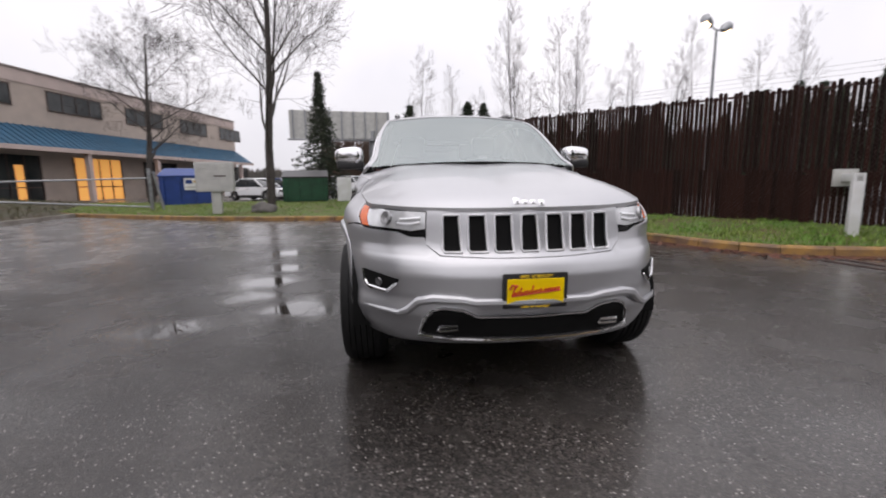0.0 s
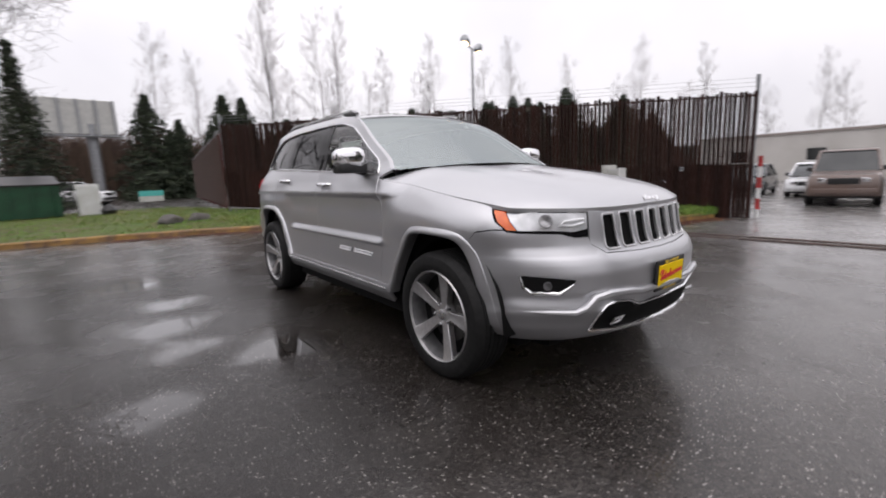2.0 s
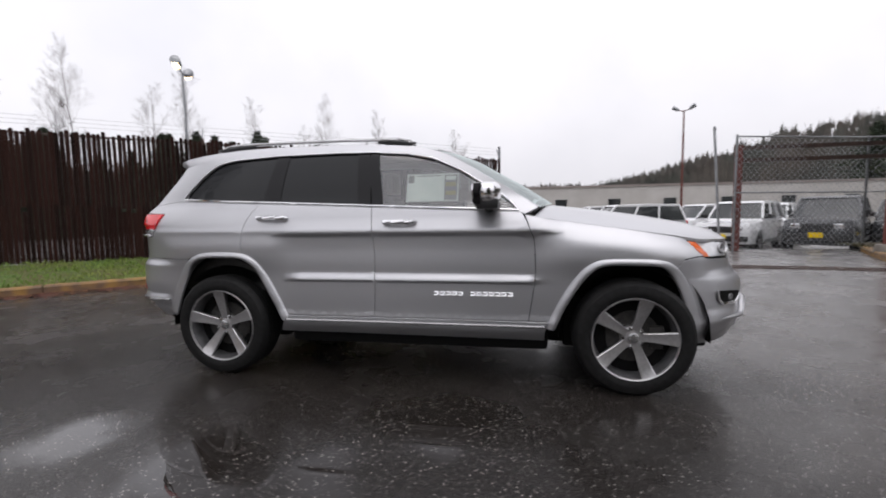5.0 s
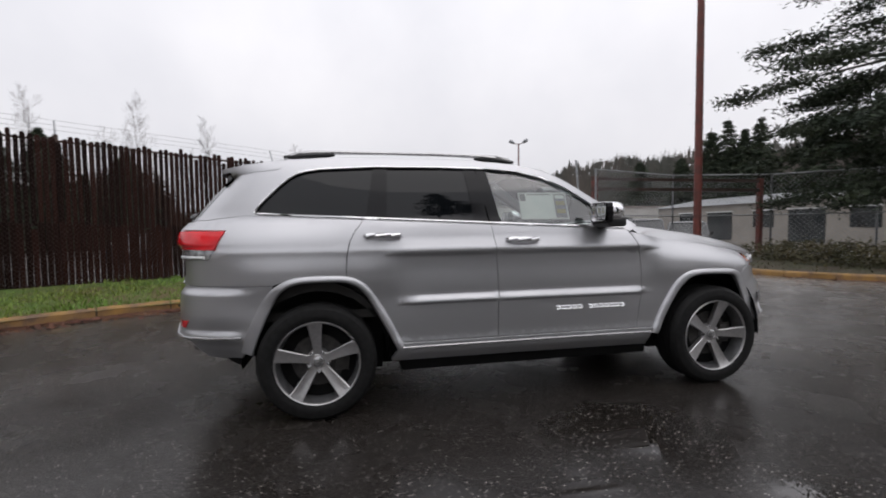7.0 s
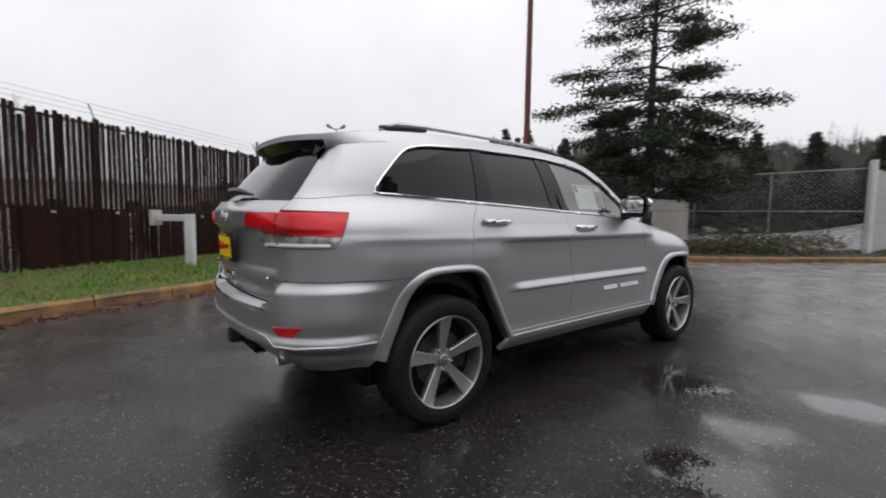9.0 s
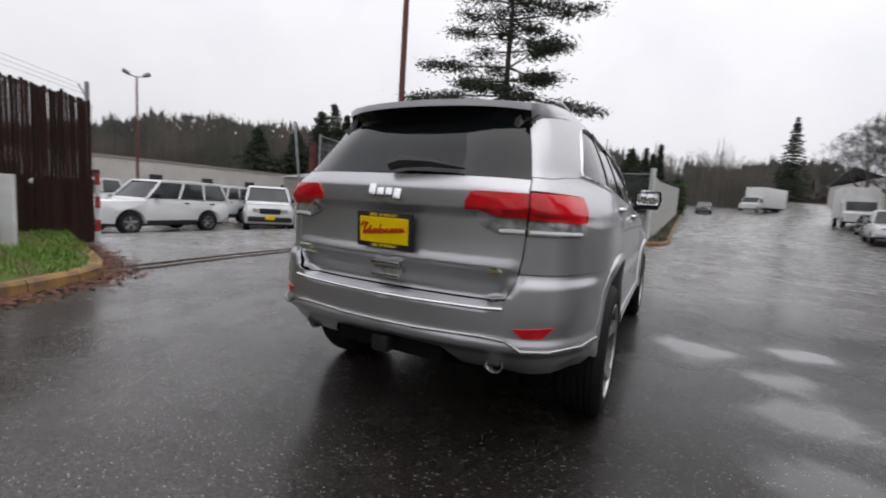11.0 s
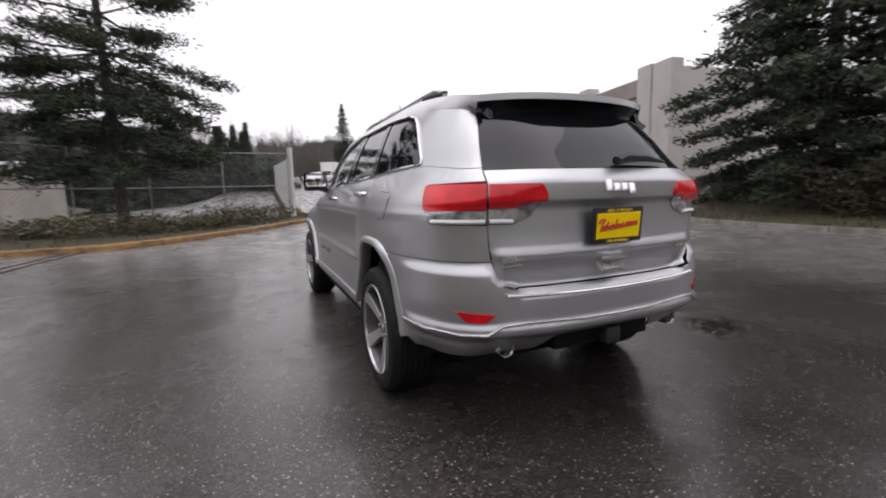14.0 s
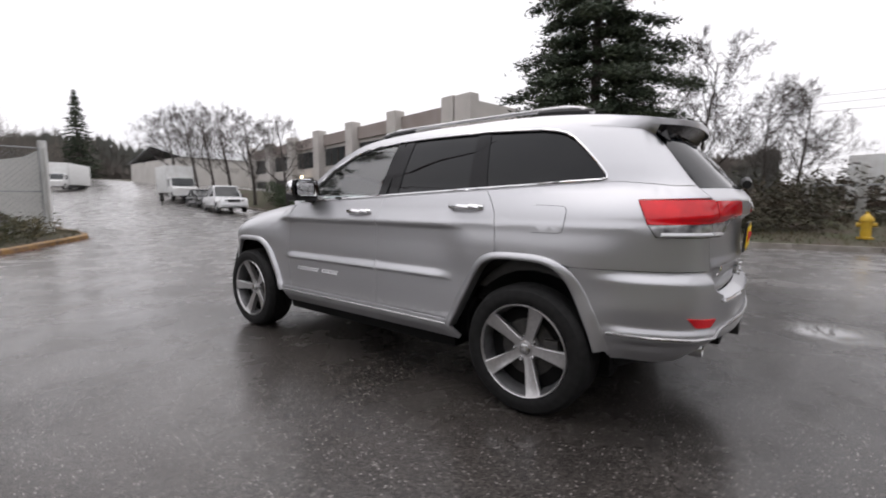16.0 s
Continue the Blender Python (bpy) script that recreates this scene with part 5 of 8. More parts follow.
for s in SIDES:
    # headlight
    hl = [(U_HL_IN + 0.012, 0.958), (U_HL_IN + 0.01, 0.842), (u_of(x=0.60), 0.838), (u_of(x=0.66), 0.858), (u_of(x=0.74), 0.866), (-2.0, 0.868), (-1.925, 0.877), (-1.868, 0.925), (-1.828, 0.986), (-1.95, 0.976), (-2.1, 0.967)]
    lamp = panel("headlight", hl, BLACK_GLOSS, CAR, s, off=-0.012, depth=0.02, label="headlight with chrome reflectors and an amber corner")
    glass = [(U_HL_IN + 0.014, 0.953), (U_HL_IN + 0.014, 0.874), (u_of(x=0.60), 0.864), (u_of(x=0.66), 0.872), (u_of(x=0.74), 0.876), (-2.03, 0.876), (-1.985, 0.879), (-1.945, 0.922), (-1.912, 0.970), (-2.0, 0.968), (-2.1, 0.962)]
    panel("lens", glass, LAMP_SILVER, lamp, s, off=-0.006, depth=0.006)
    panel("amber_reflector", [(-1.838, 0.978), (-1.874, 0.925), (-1.930, 0.882), (-1.978, 0.879), (-1.940, 0.922), (-1.906, 0.971)], AMBER, lamp, s, off=-0.004, depth=0.006)
    drl = [on_skin(u, z, s, 0.0) for u, z in ((U_HL_IN + 0.04, 0.925), (u_of(x=0.6), 0.921), (u_of(x=0.65), 0.918), (u_of(x=0.67), 0.899), (u_of(x=0.61), 0.894), (U_HL_IN + 0.04, 0.905))]
    part("light_strip", tube(drl, 0.007, 6), LAMP_COVER, lamp)
    p, n = on_skin(u_of(x=0.72), 0.922, s, -0.004), skin_normal(u_of(x=0.72), 0.922)
    bm = lathe([(0.0, 0.0), (0.006, 0.014), (0.006, 0.026), (0.010, 0.028), (0.010, 0.033), (-0.004, 0.035)], 24)
    part("projector", bm, GREY_LENS, lamp).matrix_basis = Matrix.Translation(p) @ Vector((n.x * s, n.y, n.z)).to_track_quat("X", "Z").to_matrix().to_4x4()
    # fog lamp
    fog = [(u_of(x=0.795), 0.664), (u_of(x=0.787), 0.606), (u_of(x=0.762), 0.578), (u_of(x=0.675), 0.576), (u_of(x=0.626), 0.622), (u_of(x=0.618), 0.640), (u_of(x=0.70), 0.653)]
    fl = panel("fog_lamp", fog, MATT_BLACK, CAR, s, off=0.007, depth=0.008, du=0.03, label="fog lamp in a black chrome-edged opening")
    pts = [on_skin(u, z, s, 0.009) for u, z in (fog[0], fog[1], ((fog[1][0] + fog[2][0]) / 2, 0.588), fog[2], fog[3], fog[4])]
    part("chrome_edge", tube(pts, [0.006, 0.010, 0.011, 0.011, 0.010, 0.005], 8), CHROME, fl)
    p, n = on_skin(u_of(x=0.715), 0.614, s, 0.008), skin_normal(u_of(x=0.715), 0.614)
    part("bulb", lathe([(0.0, 0.0), (0.006, 0.014), (0.006, 0.021), (-0.003, 0.024)], 20), LAMP_GLASS, fl).matrix_basis = Matrix.Translation(p) @ Vector((n.x * s, n.y, n.z)).to_track_quat("X", "Z").to_matrix().to_4x4()
# lower intake
intake = [(U_C, 0.362), (u_of(x=0.30), 0.364), (u_of(x=0.50), 0.372), (u_of(x=0.535), 0.385), (u_of(x=0.50), 0.455), (u_of(x=0.465), 0.495), (u_of(x=0.42), 0.508), (u_of(x=0.33), 0.500), (u_of(x=0.27), 0.468), (U_C, 0.462)]
ink = panel("lower_intake", intake, MATT_BLACK, bumper_ob, both=True, off=0.003, depth=0.004, label="black lower intake")
for s in SIDES:
    top = [on_skin(u, z, s, 0.008) for u, z in ((u_of(x=0.545), 0.372), (u_of(x=0.51), 0.455), (u_of(x=0.472), 0.502), (u_of(x=0.42), 0.516), (u_of(x=0.33), 0.508), (u_of(x=0.26), 0.474), (U_C, 0.468))]
    part("chrome_intake_edge", tube(top, 0.007, 6), CHROME, ink)
    low = [on_skin(u, z, s, 0.010) for u, z in ((u_of(x=0.55), 0.368), (u_of(x=0.40), 0.356), (u_of(x=0.2), 0.351), (U_C, 0.350))]
    part("chrome_lower_strip", tube(low, 0.012, 8), CHROME, ink)
    hook = on_skin(u_of(x=0.40), 0.415, s, 0.012)
    part("tow_hook", tube([hook + Vector((-0.045, 0, -0.01)), hook + Vector((-0.04, -0.012, 0.012)), hook + Vector((0.04, -0.012, 0.012)), hook + Vector((0.045, 0, -0.01)), hook + Vector((-0.045, 0, -0.012))], 0.008, 8), CHROME, ink)
    # raised silver frame round the intake
    outer = [on_skin(u, z, s, 0.014) for u, z in ((-2.02, 0.487), (-2.14, 0.484), (u_of(x=0.62), 0.478), (u_of(x=0.575), 0.50), (u_of(x=0.53), 0.545), (u_of(x=0.46), 0.560), (u_of(x=0.33), 0.556), (u_of(x=0.27), 0.545), (U_C, 0.545))]
    part("bumper_crease", tube(outer, [0.001, 0.012, 0.016, 0.02, 0.022, 0.022, 0.02, 0.018, 0.018], 8), PAINT, bumper_ob)

# rear
tg = [(U_E, 0.742), (u_of(x=0.5, front=False), 0.742), (u_of(x=0.58, front=False), 0.760), (U_TG + 0.036, 0.83), (U_TG + 0.023, 0.868), (U_TG + 0.011, 0.93), (U_TG + 0.004, 1.025), (U_TG + 0.004, 1.215), (U_TG - 0.012, 1.262), (u_of(x=0.5, front=False), 1.264), (U_E, 1.264)]
gate = panel("tailgate", tg, PAINT, CAR, gap=0.0, both=True, dz=0.0075, du=0.03, label="silver tailgate with chrome badge and number plate recess")
panel("rear_window", [(U_E, 1.268), (U_TG - 0.018, 1.266), (U_TG - 0.032, 1.40), (U_TG - 0.046, 1.59), (U_E, 1.60)], TINT, CAR, both=True, off=-0.003, depth=0.01, label="dark tinted rear window")
rb = [(U_E, 0.735), (u_of(x=0.5, front=False), 0.735), (u_of(x=0.585, front=False), 0.752), (U_TG + 0.031, 0.83), (U_TG + 0.020, 0.8632), (2.2, 0.8625), (1.712, 0.8625), (1.758, 0.775)] + [(y + 0.0, z) for y, z in ARCH_R[11:]] + [(1.93, 0.41), (2.10, 0.40), (2.35, 0.40), (u_of(x=0.40, front=False), 0.415), (u_of(x=0.30, front=False), 0.50), (U_E, 0.505)]
for s in SIDES:
    jamb = [(GATE_LINE(z) - 0.03, z) for z in (0.745, 0.77, 0.80, 0.83, 0.866)] + [(GATE_LINE(z) + 0.035, z) for z in (0.866, 0.83, 0.80, 0.77, 0.745)]
    panel("gate_jamb", jamb, MATT_BLACK, CAR, s, off=-0.022, depth=0.0, du=0.012, dz=0.01)
rear_bumper = panel("rear_bumper", rb, PAINT, CAR, gap=0.001, both=True, dz=0.0075, du=0.03, label="silver rear bumper with chrome strips")
for s in SIDES:
    strip = [on_skin(u, z, s, 0.010) for u, z in ((1.91, 0.552), (2.1, 0.548), (2.3, 0.545), (u_of(x=0.66, front=False), 0.548), (u_of(x=0.60, front=False), 0.585), (u_of(x=0.5, front=False), 0.592), (u_of(x=0.2, front=False), 0.585), (U_E, 0.584))]
    part("lower_chrome_strip", tube(strip, 0.008, 8), ALLOY, rear_bumper)
    ledge = [on_skin(u, z, s, 0.008) for u, z in ((u_of(x=0.58, front=False), 0.718), (u_of(x=0.5, front=False), 0.712), (u_of(x=0.4, front=False), 0.712), (u_of(x=0.2, front=False), 0.709), (U_E, 0.708))]
    part("step_chrome_strip", tube(ledge, 0.008, 8), CHROME, rear_bumper)
    refl = [(u_of(x=0.775, front=False), 0.648), (u_of(x=0.74, front=False), 0.600), (u_of(x=0.665, front=False), 0.598), (u_of(x=0.625, front=False), 0.636)]
    panel("reflector", refl, RED_LENS, rear_bumper, s, off=0.006, depth=0.006, label="red reflector")
    # tail light: side piece and tailgate piece
    for name, poly_r, poly_g, poly_c, host in (
            ("tail_light", [(2.035, 1.206), (2.075, 1.094), (2.10, 1.090), (U_TG - 0.004, 1.094), (U_TG - 0.004, 1.206)], [(2.078, 1.088), (2.118, 1.030), (U_TG - 0.004, 1.026), (U_TG - 0.004, 1.090)], [(2.135, 1.043), (U_TG - 0.01, 1.043)], CAR),
            ("tailgate_light", [(U_TG + 0.006, 1.203), (U_TG + 0.006, 1.098), (u_of(x=0.54, front=False), 1.098), (u_of(x=0.45, front=False), 1.122), (u_of(x=0.392, front=False), 1.122), (u_of(x=0.395, front=False), 1.16), (u_of(x=0.415, front=False), 1.195), (u_of(x=0.43, front=False), 1.203)], [(U_TG + 0.006, 1.093), (U_TG + 0.006, 1.028), (u_of(x=0.54, front=False), 1.026), (u_of(x=0.46, front=False), 1.056), (u_of(x=0.41, front=False), 1.116), (u_of(x=0.46, front=False), 1.116), (u_of(x=0.54, front=False), 1.093)], [(U_TG + 0.01, 1.043), (u_of(x=0.54, front=False), 1.040)], CAR)):
        tl = panel(name, poly_r, RED_LENS, host, s, off=0.012, depth=0.025, label="red tail light lens", du=0.025)
        panel("reversing_lens", poly_g, GREY_LENS, tl, s, off=0.006, depth=0.02, du=0.025)
        a, b = poly_c
        part("chrome_line", tube([on_skin(a[0], a[1], s, 0.012), on_skin((a[0] + b[0]) / 2, a[1], s, 0.012), on_skin(b[0], b[1], s, 0.012)], 0.010, 6), LAMP_COVER, tl)
    # exhausts
    e = Vector((s * 0.535, 2.246, 0.446))
    part("exhaust_tip", lathe([(-0.12, 0.038), (0.03, 0.042), (0.036, 0.039), (0.03, 0.034), (-0.10, 0.032)], 20), ALLOY, CAR).matrix_basis = Matrix.Translation(e) @ pose(0, 0, 0, 0, 0, 90)
    # added black disc paints the shade inside the pipe's mouth
    part("exhaust_dark_disc", lathe([(-0.01, 0.0), (-0.01, 0.033), (-0.02, 0.033)], 20), MATT_BLACK, CAR).matrix_basis = Matrix.Translation(e) @ pose(0, 0, 0, 0, 0, 90)
part("tow_hitch", box(-0.30, 0.30, 2.16, 2.33, 0.415, 0.52, 0.01), MATT_BLACK, CAR, "black tow receiver under the bumper")
part("hitch_tube", box(-0.045, 0.045, 2.30, 2.40, 0.425, 0.50, 0.008), BLACK_PLASTIC, CAR)

# hood, windscreen, roof
HOOD_MID = table([(0, 0.972), (0.06, 1.022), (0.15, 1.062), (0.4, 1.130), (0.7, 1.188), (1.0, 1.232)])


def hood_at(t, v):
    a = abs(t)
    front = -2.205 + 0.16 * a ** 2.2 + 0.17 * a ** 6
    y = front + (-0.985 + 0.15 * a * a - front) * v
    ye = -1.875 + (-0.835 + 1.875) * v
    edge = HOOD_EDGE(ye)
    xe = skin(ye, edge).x - 0.003
    q = a ** 3.0
    dome = 0.007 * bump_at(a, 0.52, 0.60, 0.66, 0.9) * smooth_step(0, 0.3, v)
    z = HOOD_MID(v) * (1 - q) + edge * q + dome - 0.012 * smooth_step(0.5, 0.0, a) * smooth_step(0.1, 0.4, v)
    return Vector((t * xe, y, z))


def sheet(name, f, nu, nv, mat, parent, thick=0.0, label=""):
    """A sheet over (across -1..1, along 0..1)."""
    vs = [f(-1 + 2 * i / nu, j / nv) for j in range(nv + 1) for i in range(nu + 1)]
    fs = [(j * (nu + 1) + i, j * (nu + 1) + i + 1, (j + 1) * (nu + 1) + i + 1, (j + 1) * (nu + 1) + i) for j in range(nv) for i in range(nu)]
    if thick:
        n = len(vs)
        rim = [i for i in range(nu + 1)] + [j * (nu + 1) + nu for j in range(1, nv + 1)] + [nv * (nu + 1) + i for i in range(nu - 1, -1, -1)] + [j * (nu + 1) for j in range(nv - 1, 0, -1)]
        vs += [vs[k] for k in rim] + [vs[k] + Vector((0, 0, -thick)) for k in rim]
        r = len(rim)
        fs += [(n + k, n + r + k, n + r + (k + 1) % r, n + (k + 1) % r) for k in range(r)]
    me = bpy.data.meshes.new(name)
    me.from_pydata(vs, [], fs)
    me.polygons.foreach_set("use_smooth", [True] * len(me.polygons))
    me.materials.append(mat)
    ob = new(name, me)
    ob.parent = parent
    if label:
        ob["label"] = label
    return ob


hood = sheet("hood", hood_at, 40, 36, PAINT, CAR, 0.02, "silver hood with rain drops and a raised middle")


def screen_edge(v):
    y = -0.862 + 0.745 * v
    z = ROOF(y) - 0.002
    return y, z, skin(y, z).x


def screen_at(t, v):
    y, z, x = screen_edge(v)
    k = 1 - t * t
    return Vector((t * (x - 0.028 * (1 - 0.3 * v)), y - (0.135 * (1 - v) + 0.075 * v) * k - 0.004, z - 0.004 + 0.030 * k + 0.012 * math.sin(math.pi * v) * k))


sheet("windscreen", screen_at, 28, 20, WINDSCREEN, CAR, 0, "clear windscreen reflecting grey sky").visible_shadow = False
for s in SIDES:
    bm = bmesh.new()
    rows = []
    for j in range(25):
        v = j / 24
        y, z, x = screen_edge(v)
        g = screen_at(1, v)
        rows.append([bm.verts.new((s * x, y, z)), bm.verts.new((s * (x - 0.012), y - 0.004, z + 0.004)), bm.verts.new((s * g.x, g.y - 0.004, g.z + 0.003)), bm.verts.new((s * (g.x - 0.01), g.y + 0.02, g.z - 0.03))])
    for a, b in zip(rows, rows[1:]):
        for k in range(3):
            bm.faces.new((a[k], b[k], b[k + 1], a[k + 1]))
    bmesh.ops.recalc_face_normals(bm, faces=bm.faces[:])
    part("front_pillar", bm, PAINT, CAR, smooth=1.0)
    # black band inside the glass edge
part("cowl", prism([(-1.02, 1.185), (-0.96, 1.205), (-0.85, 1.195), (-0.84, 1.14), (-1.0, 1.14)], -0.52, 0.52), BLACK_PLASTIC, CAR, "black cowl under the windscreen")


def roof_at(t, v):
    y = -0.118 + 2.05 * v
    z = ROOF(y)
    x = skin(y, z).x
    k = 1 - abs(t) ** 2.6
    y2 = y - 0.075 * (1 - t * t) * (1 - v) - 0.004
    return Vector((t * x, y2 + 0.06 * (1 - t * t) * v, z - 0.004 + 0.034 * k * (1 - 0.25 * v)))


sheet("roof", roof_at, 36, 44, PAINT, CAR, 0.015, "silver roof")
for s in SIDES:
    line = [(0.02, 0.0), (0.06, 0.022), (0.16, 0.030), (0.30, 0.028), (0.6, 0.024), (1.0, 0.024), (1.35, 0.028), (1.52, 0.030), (1.62, 0.020), (1.68, 0.0)]
    pts = [Vector((s * (skin(y, ROOF(y)).x - 0.055), y, ROOF(y) + 0.012 + h)) for y, h in line]
    part("roof_rail", tube(pts, [0.010, 0.017, 0.019, 0.014, 0.011, 0.011, 0.014, 0.019, 0.017, 0.010], 10), ALLOY, CAR, "satin silver roof rail")
    for a, b in ((0.02, 0.32), (1.34, 1.68)):
        q = [Vector((s * (skin(y, ROOF(y)).x - 0.055), y, ROOF(y) + 0.024)) for y in (a, (a * 2 + b) / 3, (a + b * 2) / 3, b)]
        part("rail_foot", tube(q, [0.012, 0.026, 0.026, 0.012], 8), BLACK_PLASTIC, CAR)


# spoiler over the rear window
def spoiler_top(t, v):
    r = roof_at(max(-1, min(1, t)), 1.0)
    return Vector((t * (abs(skin(1.93, ROOF(1.93)).x) - 0.055 * v), r.y + (0.178 - 0.07 * t ** 4) * v, r.z - 0.034 * v + 0.016 * abs(t) ** 3 * v))


spoiler = sheet("spoiler", spoiler_top, 30, 8, PAINT, CAR, 0.030, "silver roof spoiler with a black underside")


def spoiler_under(t, v):
    p = spoiler_top(t * 0.985, 1.0)
    q = Vector((t * 0.555, 2.092 - 0.02 * t * t, 1.470 + 0.006 * t * t + 0.04 * abs(t) ** 14))
    return p.lerp(q, v) + Vector((0, -0.012 + 0.03 * math.sin(math.pi * v) * -1, -0.02 * (1 - v)))


sheet("spoiler_underside", spoiler_under, 24, 8, BLACK_GLOSS, spoiler)
for s in SIDES:
    bm = bmesh.new()
    a, b, c, e = spoiler_top(s, 0.0), spoiler_top(s, 1.0), Vector((s * 0.53, 2.072, 1.53)), Vector((s * 0.605, 1.99, 1.60))
    vs = [bm.verts.new(Vector((p.x * 0.93, p.y, p.z - 0.02))) for p in (a, b, c, e)]
    bm.faces.new(vs)
    r = bmesh.ops.extrude_face_region(bm, geom=bm.faces[:])
    bmesh.ops.translate(bm, verts=[v for v in r["geom"] if isinstance(v, bmesh.types.BMVert)], vec=(-s * 0.025, 0, 0))
    bmesh.ops.recalc_face_normals(bm, faces=bm.faces[:])
    part("spoiler_end", bm, BLACK_GLOSS, spoiler)
for s in SIDES:
    # fairing from the roof's edge and the spoiler's side down to the rear pillar
    top = [roof_at(s, 0.86), roof_at(s, 0.93), roof_at(s, 1.0)] + [spoiler_top(s, v) for v in (0.25, 0.5, 0.75, 1.0)]
    low = [on_skin(u, z, s, 0.003) for u, z in ((1.72, 1.612), (1.84, 1.600), (1.96, 1.590), (2.08, 1.580), (2.19, 1.570), (2.28, 1.560), (2.34, 1.550))]
    bm = bmesh.new()
    rows = [[bm.verts.new(a.lerp(b, t) + Vector((s * 0.003 * math.sin(math.pi * t), 0, 0))) for t in (0, 0.2, 0.4, 0.6, 0.8, 1.0)] for a, b in zip(top, low)]
    for a, b in zip(rows, rows[1:]):
        for j in range(5):
            bm.faces.new((a[j], a[j + 1], b[j + 1], b[j]))
    bmesh.ops.recalc_face_normals(bm, faces=bm.faces[:])
    part("spoiler_fairing", bm, PAINT, CAR, smooth=2)
part("brake_light", box(-0.13, 0.13, 2.107, 2.116, 1.590, 1.606, 0.003, 1), RED_LENS, spoiler, "slim red brake light")
w_pts = [Vector((x, y, z)) for x, y, z in ((0.0, 2.385, 1.295), (-0.06, 2.375, 1.315), (-0.2, 2.365, 1.315), (-0.36, 2.345, 1.295))]
part("rear_wiper", tube(w_pts, [0.024, 0.028, 0.020, 0.006], 8), BLACK_PLASTIC, CAR)
for x0, x1 in ((0.42, -0.12), (-0.10, -0.62)):
    a, b = Vector((x0, -0.955 + 0.10 * x0 * x0, 1.236 - 0.07 * x0 * x0)), Vector((x1, -0.95 + 0.10 * x1 * x1, 1.236 - 0.07 * x1 * x1))
    part("wiper", tube([a, (a + b) / 2 + Vector((0, 0.0, 0.012)), b], 0.007, 6), BLACK_PLASTIC, CAR)

# mirrors
for s in SIDES:
    bm = bmesh.new()
    bmesh.ops.create_uvsphere(bm, u_segments=28, v_segments=18, radius=1)
    for v in bm.verts:
        c = [math.copysign(abs(k) ** 0.62, k) for k in v.co]
        v.co = Vector((0.118 + c[0] * 0.118, -0.005 + c[1] * 0.075 * (1.0 - 0.25 * c[0]), 0.085 + c[2] * 0.082 * (1.0 - 0.12 * c[0])))
    m = part("mirror_housing", bm, CHROME, CAR, "chrome door mirror cap", smooth=3)
    m.matrix_basis = Matrix.Translation((s * 0.84, -0.54, 1.225)) @ Matrix.Diagonal((s * 0.97, 1.0, 0.92, 1))
    part("mirror_base", box(0.0, 0.215, -0.078, 0.068, -0.025, 0.05, 0.022, 2), BLACK_PLASTIC, m)
    part("mirror_stalk", tube([(0.06, 0.0, 0.0), (-0.05, -0.01, -0.03), (-0.09, -0.02, -0.03)], [0.03, 0.032, 0.045], 8), BLACK_PLASTIC, m)
    part("mirror_glass", box(0.015, 0.215, 0.062, 0.070, 0.018, 0.148, 0.03, 2), CHROME, m)
    part("mirror_frame", box(0.004, 0.228, 0.052, 0.066, 0.006, 0.158, 0.028, 2), BLACK_GLOSS, m)

# fuel door on the left rear side
fd = [(1.478, 1.165), (1.474, 1.060), (1.482, 1.042), (1.50, 1.035), (1.645, 1.035), (1.664, 1.042), (1.672, 1.060), (1.678, 1.150), (1.670, 1.166), (1.652, 1.173), (1.505, 1.180), (1.486, 1.177)]
panel("fuel_door", fd, PAINT, CAR, 1, off=0.006, depth=0.006)
bm = bmesh.new()
pts = [on_skin(u, z, 1, 0.001) for u, z in refine(fd, 0.02)]
add_tube(bm, pts + [pts[0]], 0.0022, 4, False)
part("fuel_door_gap", bm, MATT_BLACK, CAR)

# plates
def plate(y, z, tilt, turn, name):
    o = part(name, box(-0.153, 0.153, 0, 0.012, -0.083, 0.083, 0.006), BLACK_PLASTIC, CAR, "black plate frame with a yellow dealer plate")
    o.matrix_basis = pose(0, y, z, tilt, 0, turn)
    pl = part("yellow_plate", box(-0.134, 0.134, -0.004, 0.001, -0.060, 0.058, 0.002, 1), PLATE_YELLOW, o)
    part("frame_strip", box(-0.080, 0.080, -0.003, 0.001, 0.063, 0.076), PLATE_DIM, o)
    part("frame_strip", box(-0.070, 0.070, -0.003, 0.001, -0.078, -0.065), PLATE_DIM, o)
    # slanting red script shown as joined strokes
    bm = bmesh.new()
    xs = [-0.112 + i * 0.0108 for i in range(21)]
    tall = [0.03, 0.012, 0.016, 0.024, 0.010, 0.013, 0.014, 0.012, 0.026, 0.012, 0.012, 0.010, 0.014, 0.006, 0.013, 0.012, 0.013, 0.012, 0.011, 0.012, 0.012]
    for x, h in zip(xs, tall):
        zb = -0.022 + 0.10 * (x + 0.112)
        add_tube(bm, [(x, -0.006, zb), (x + h * 0.5, -0.006, zb + h * 1.6)], 0.0036, 5)
        add_tube(bm, [(x, -0.006, zb), (x + 0.0125, -0.006, zb + 0.004)], 0.003, 5)
    add_tube(bm, [(-0.124, -0.006, 0.012), (-0.11, -0.006, 0.032), (-0.085, -0.006, 0.030), (-0.105, -0.006, 0.008)], 0.0042, 5)
    part("red_script", bm, PLATE_RED, pl, "slanting red script strokes")
    return o


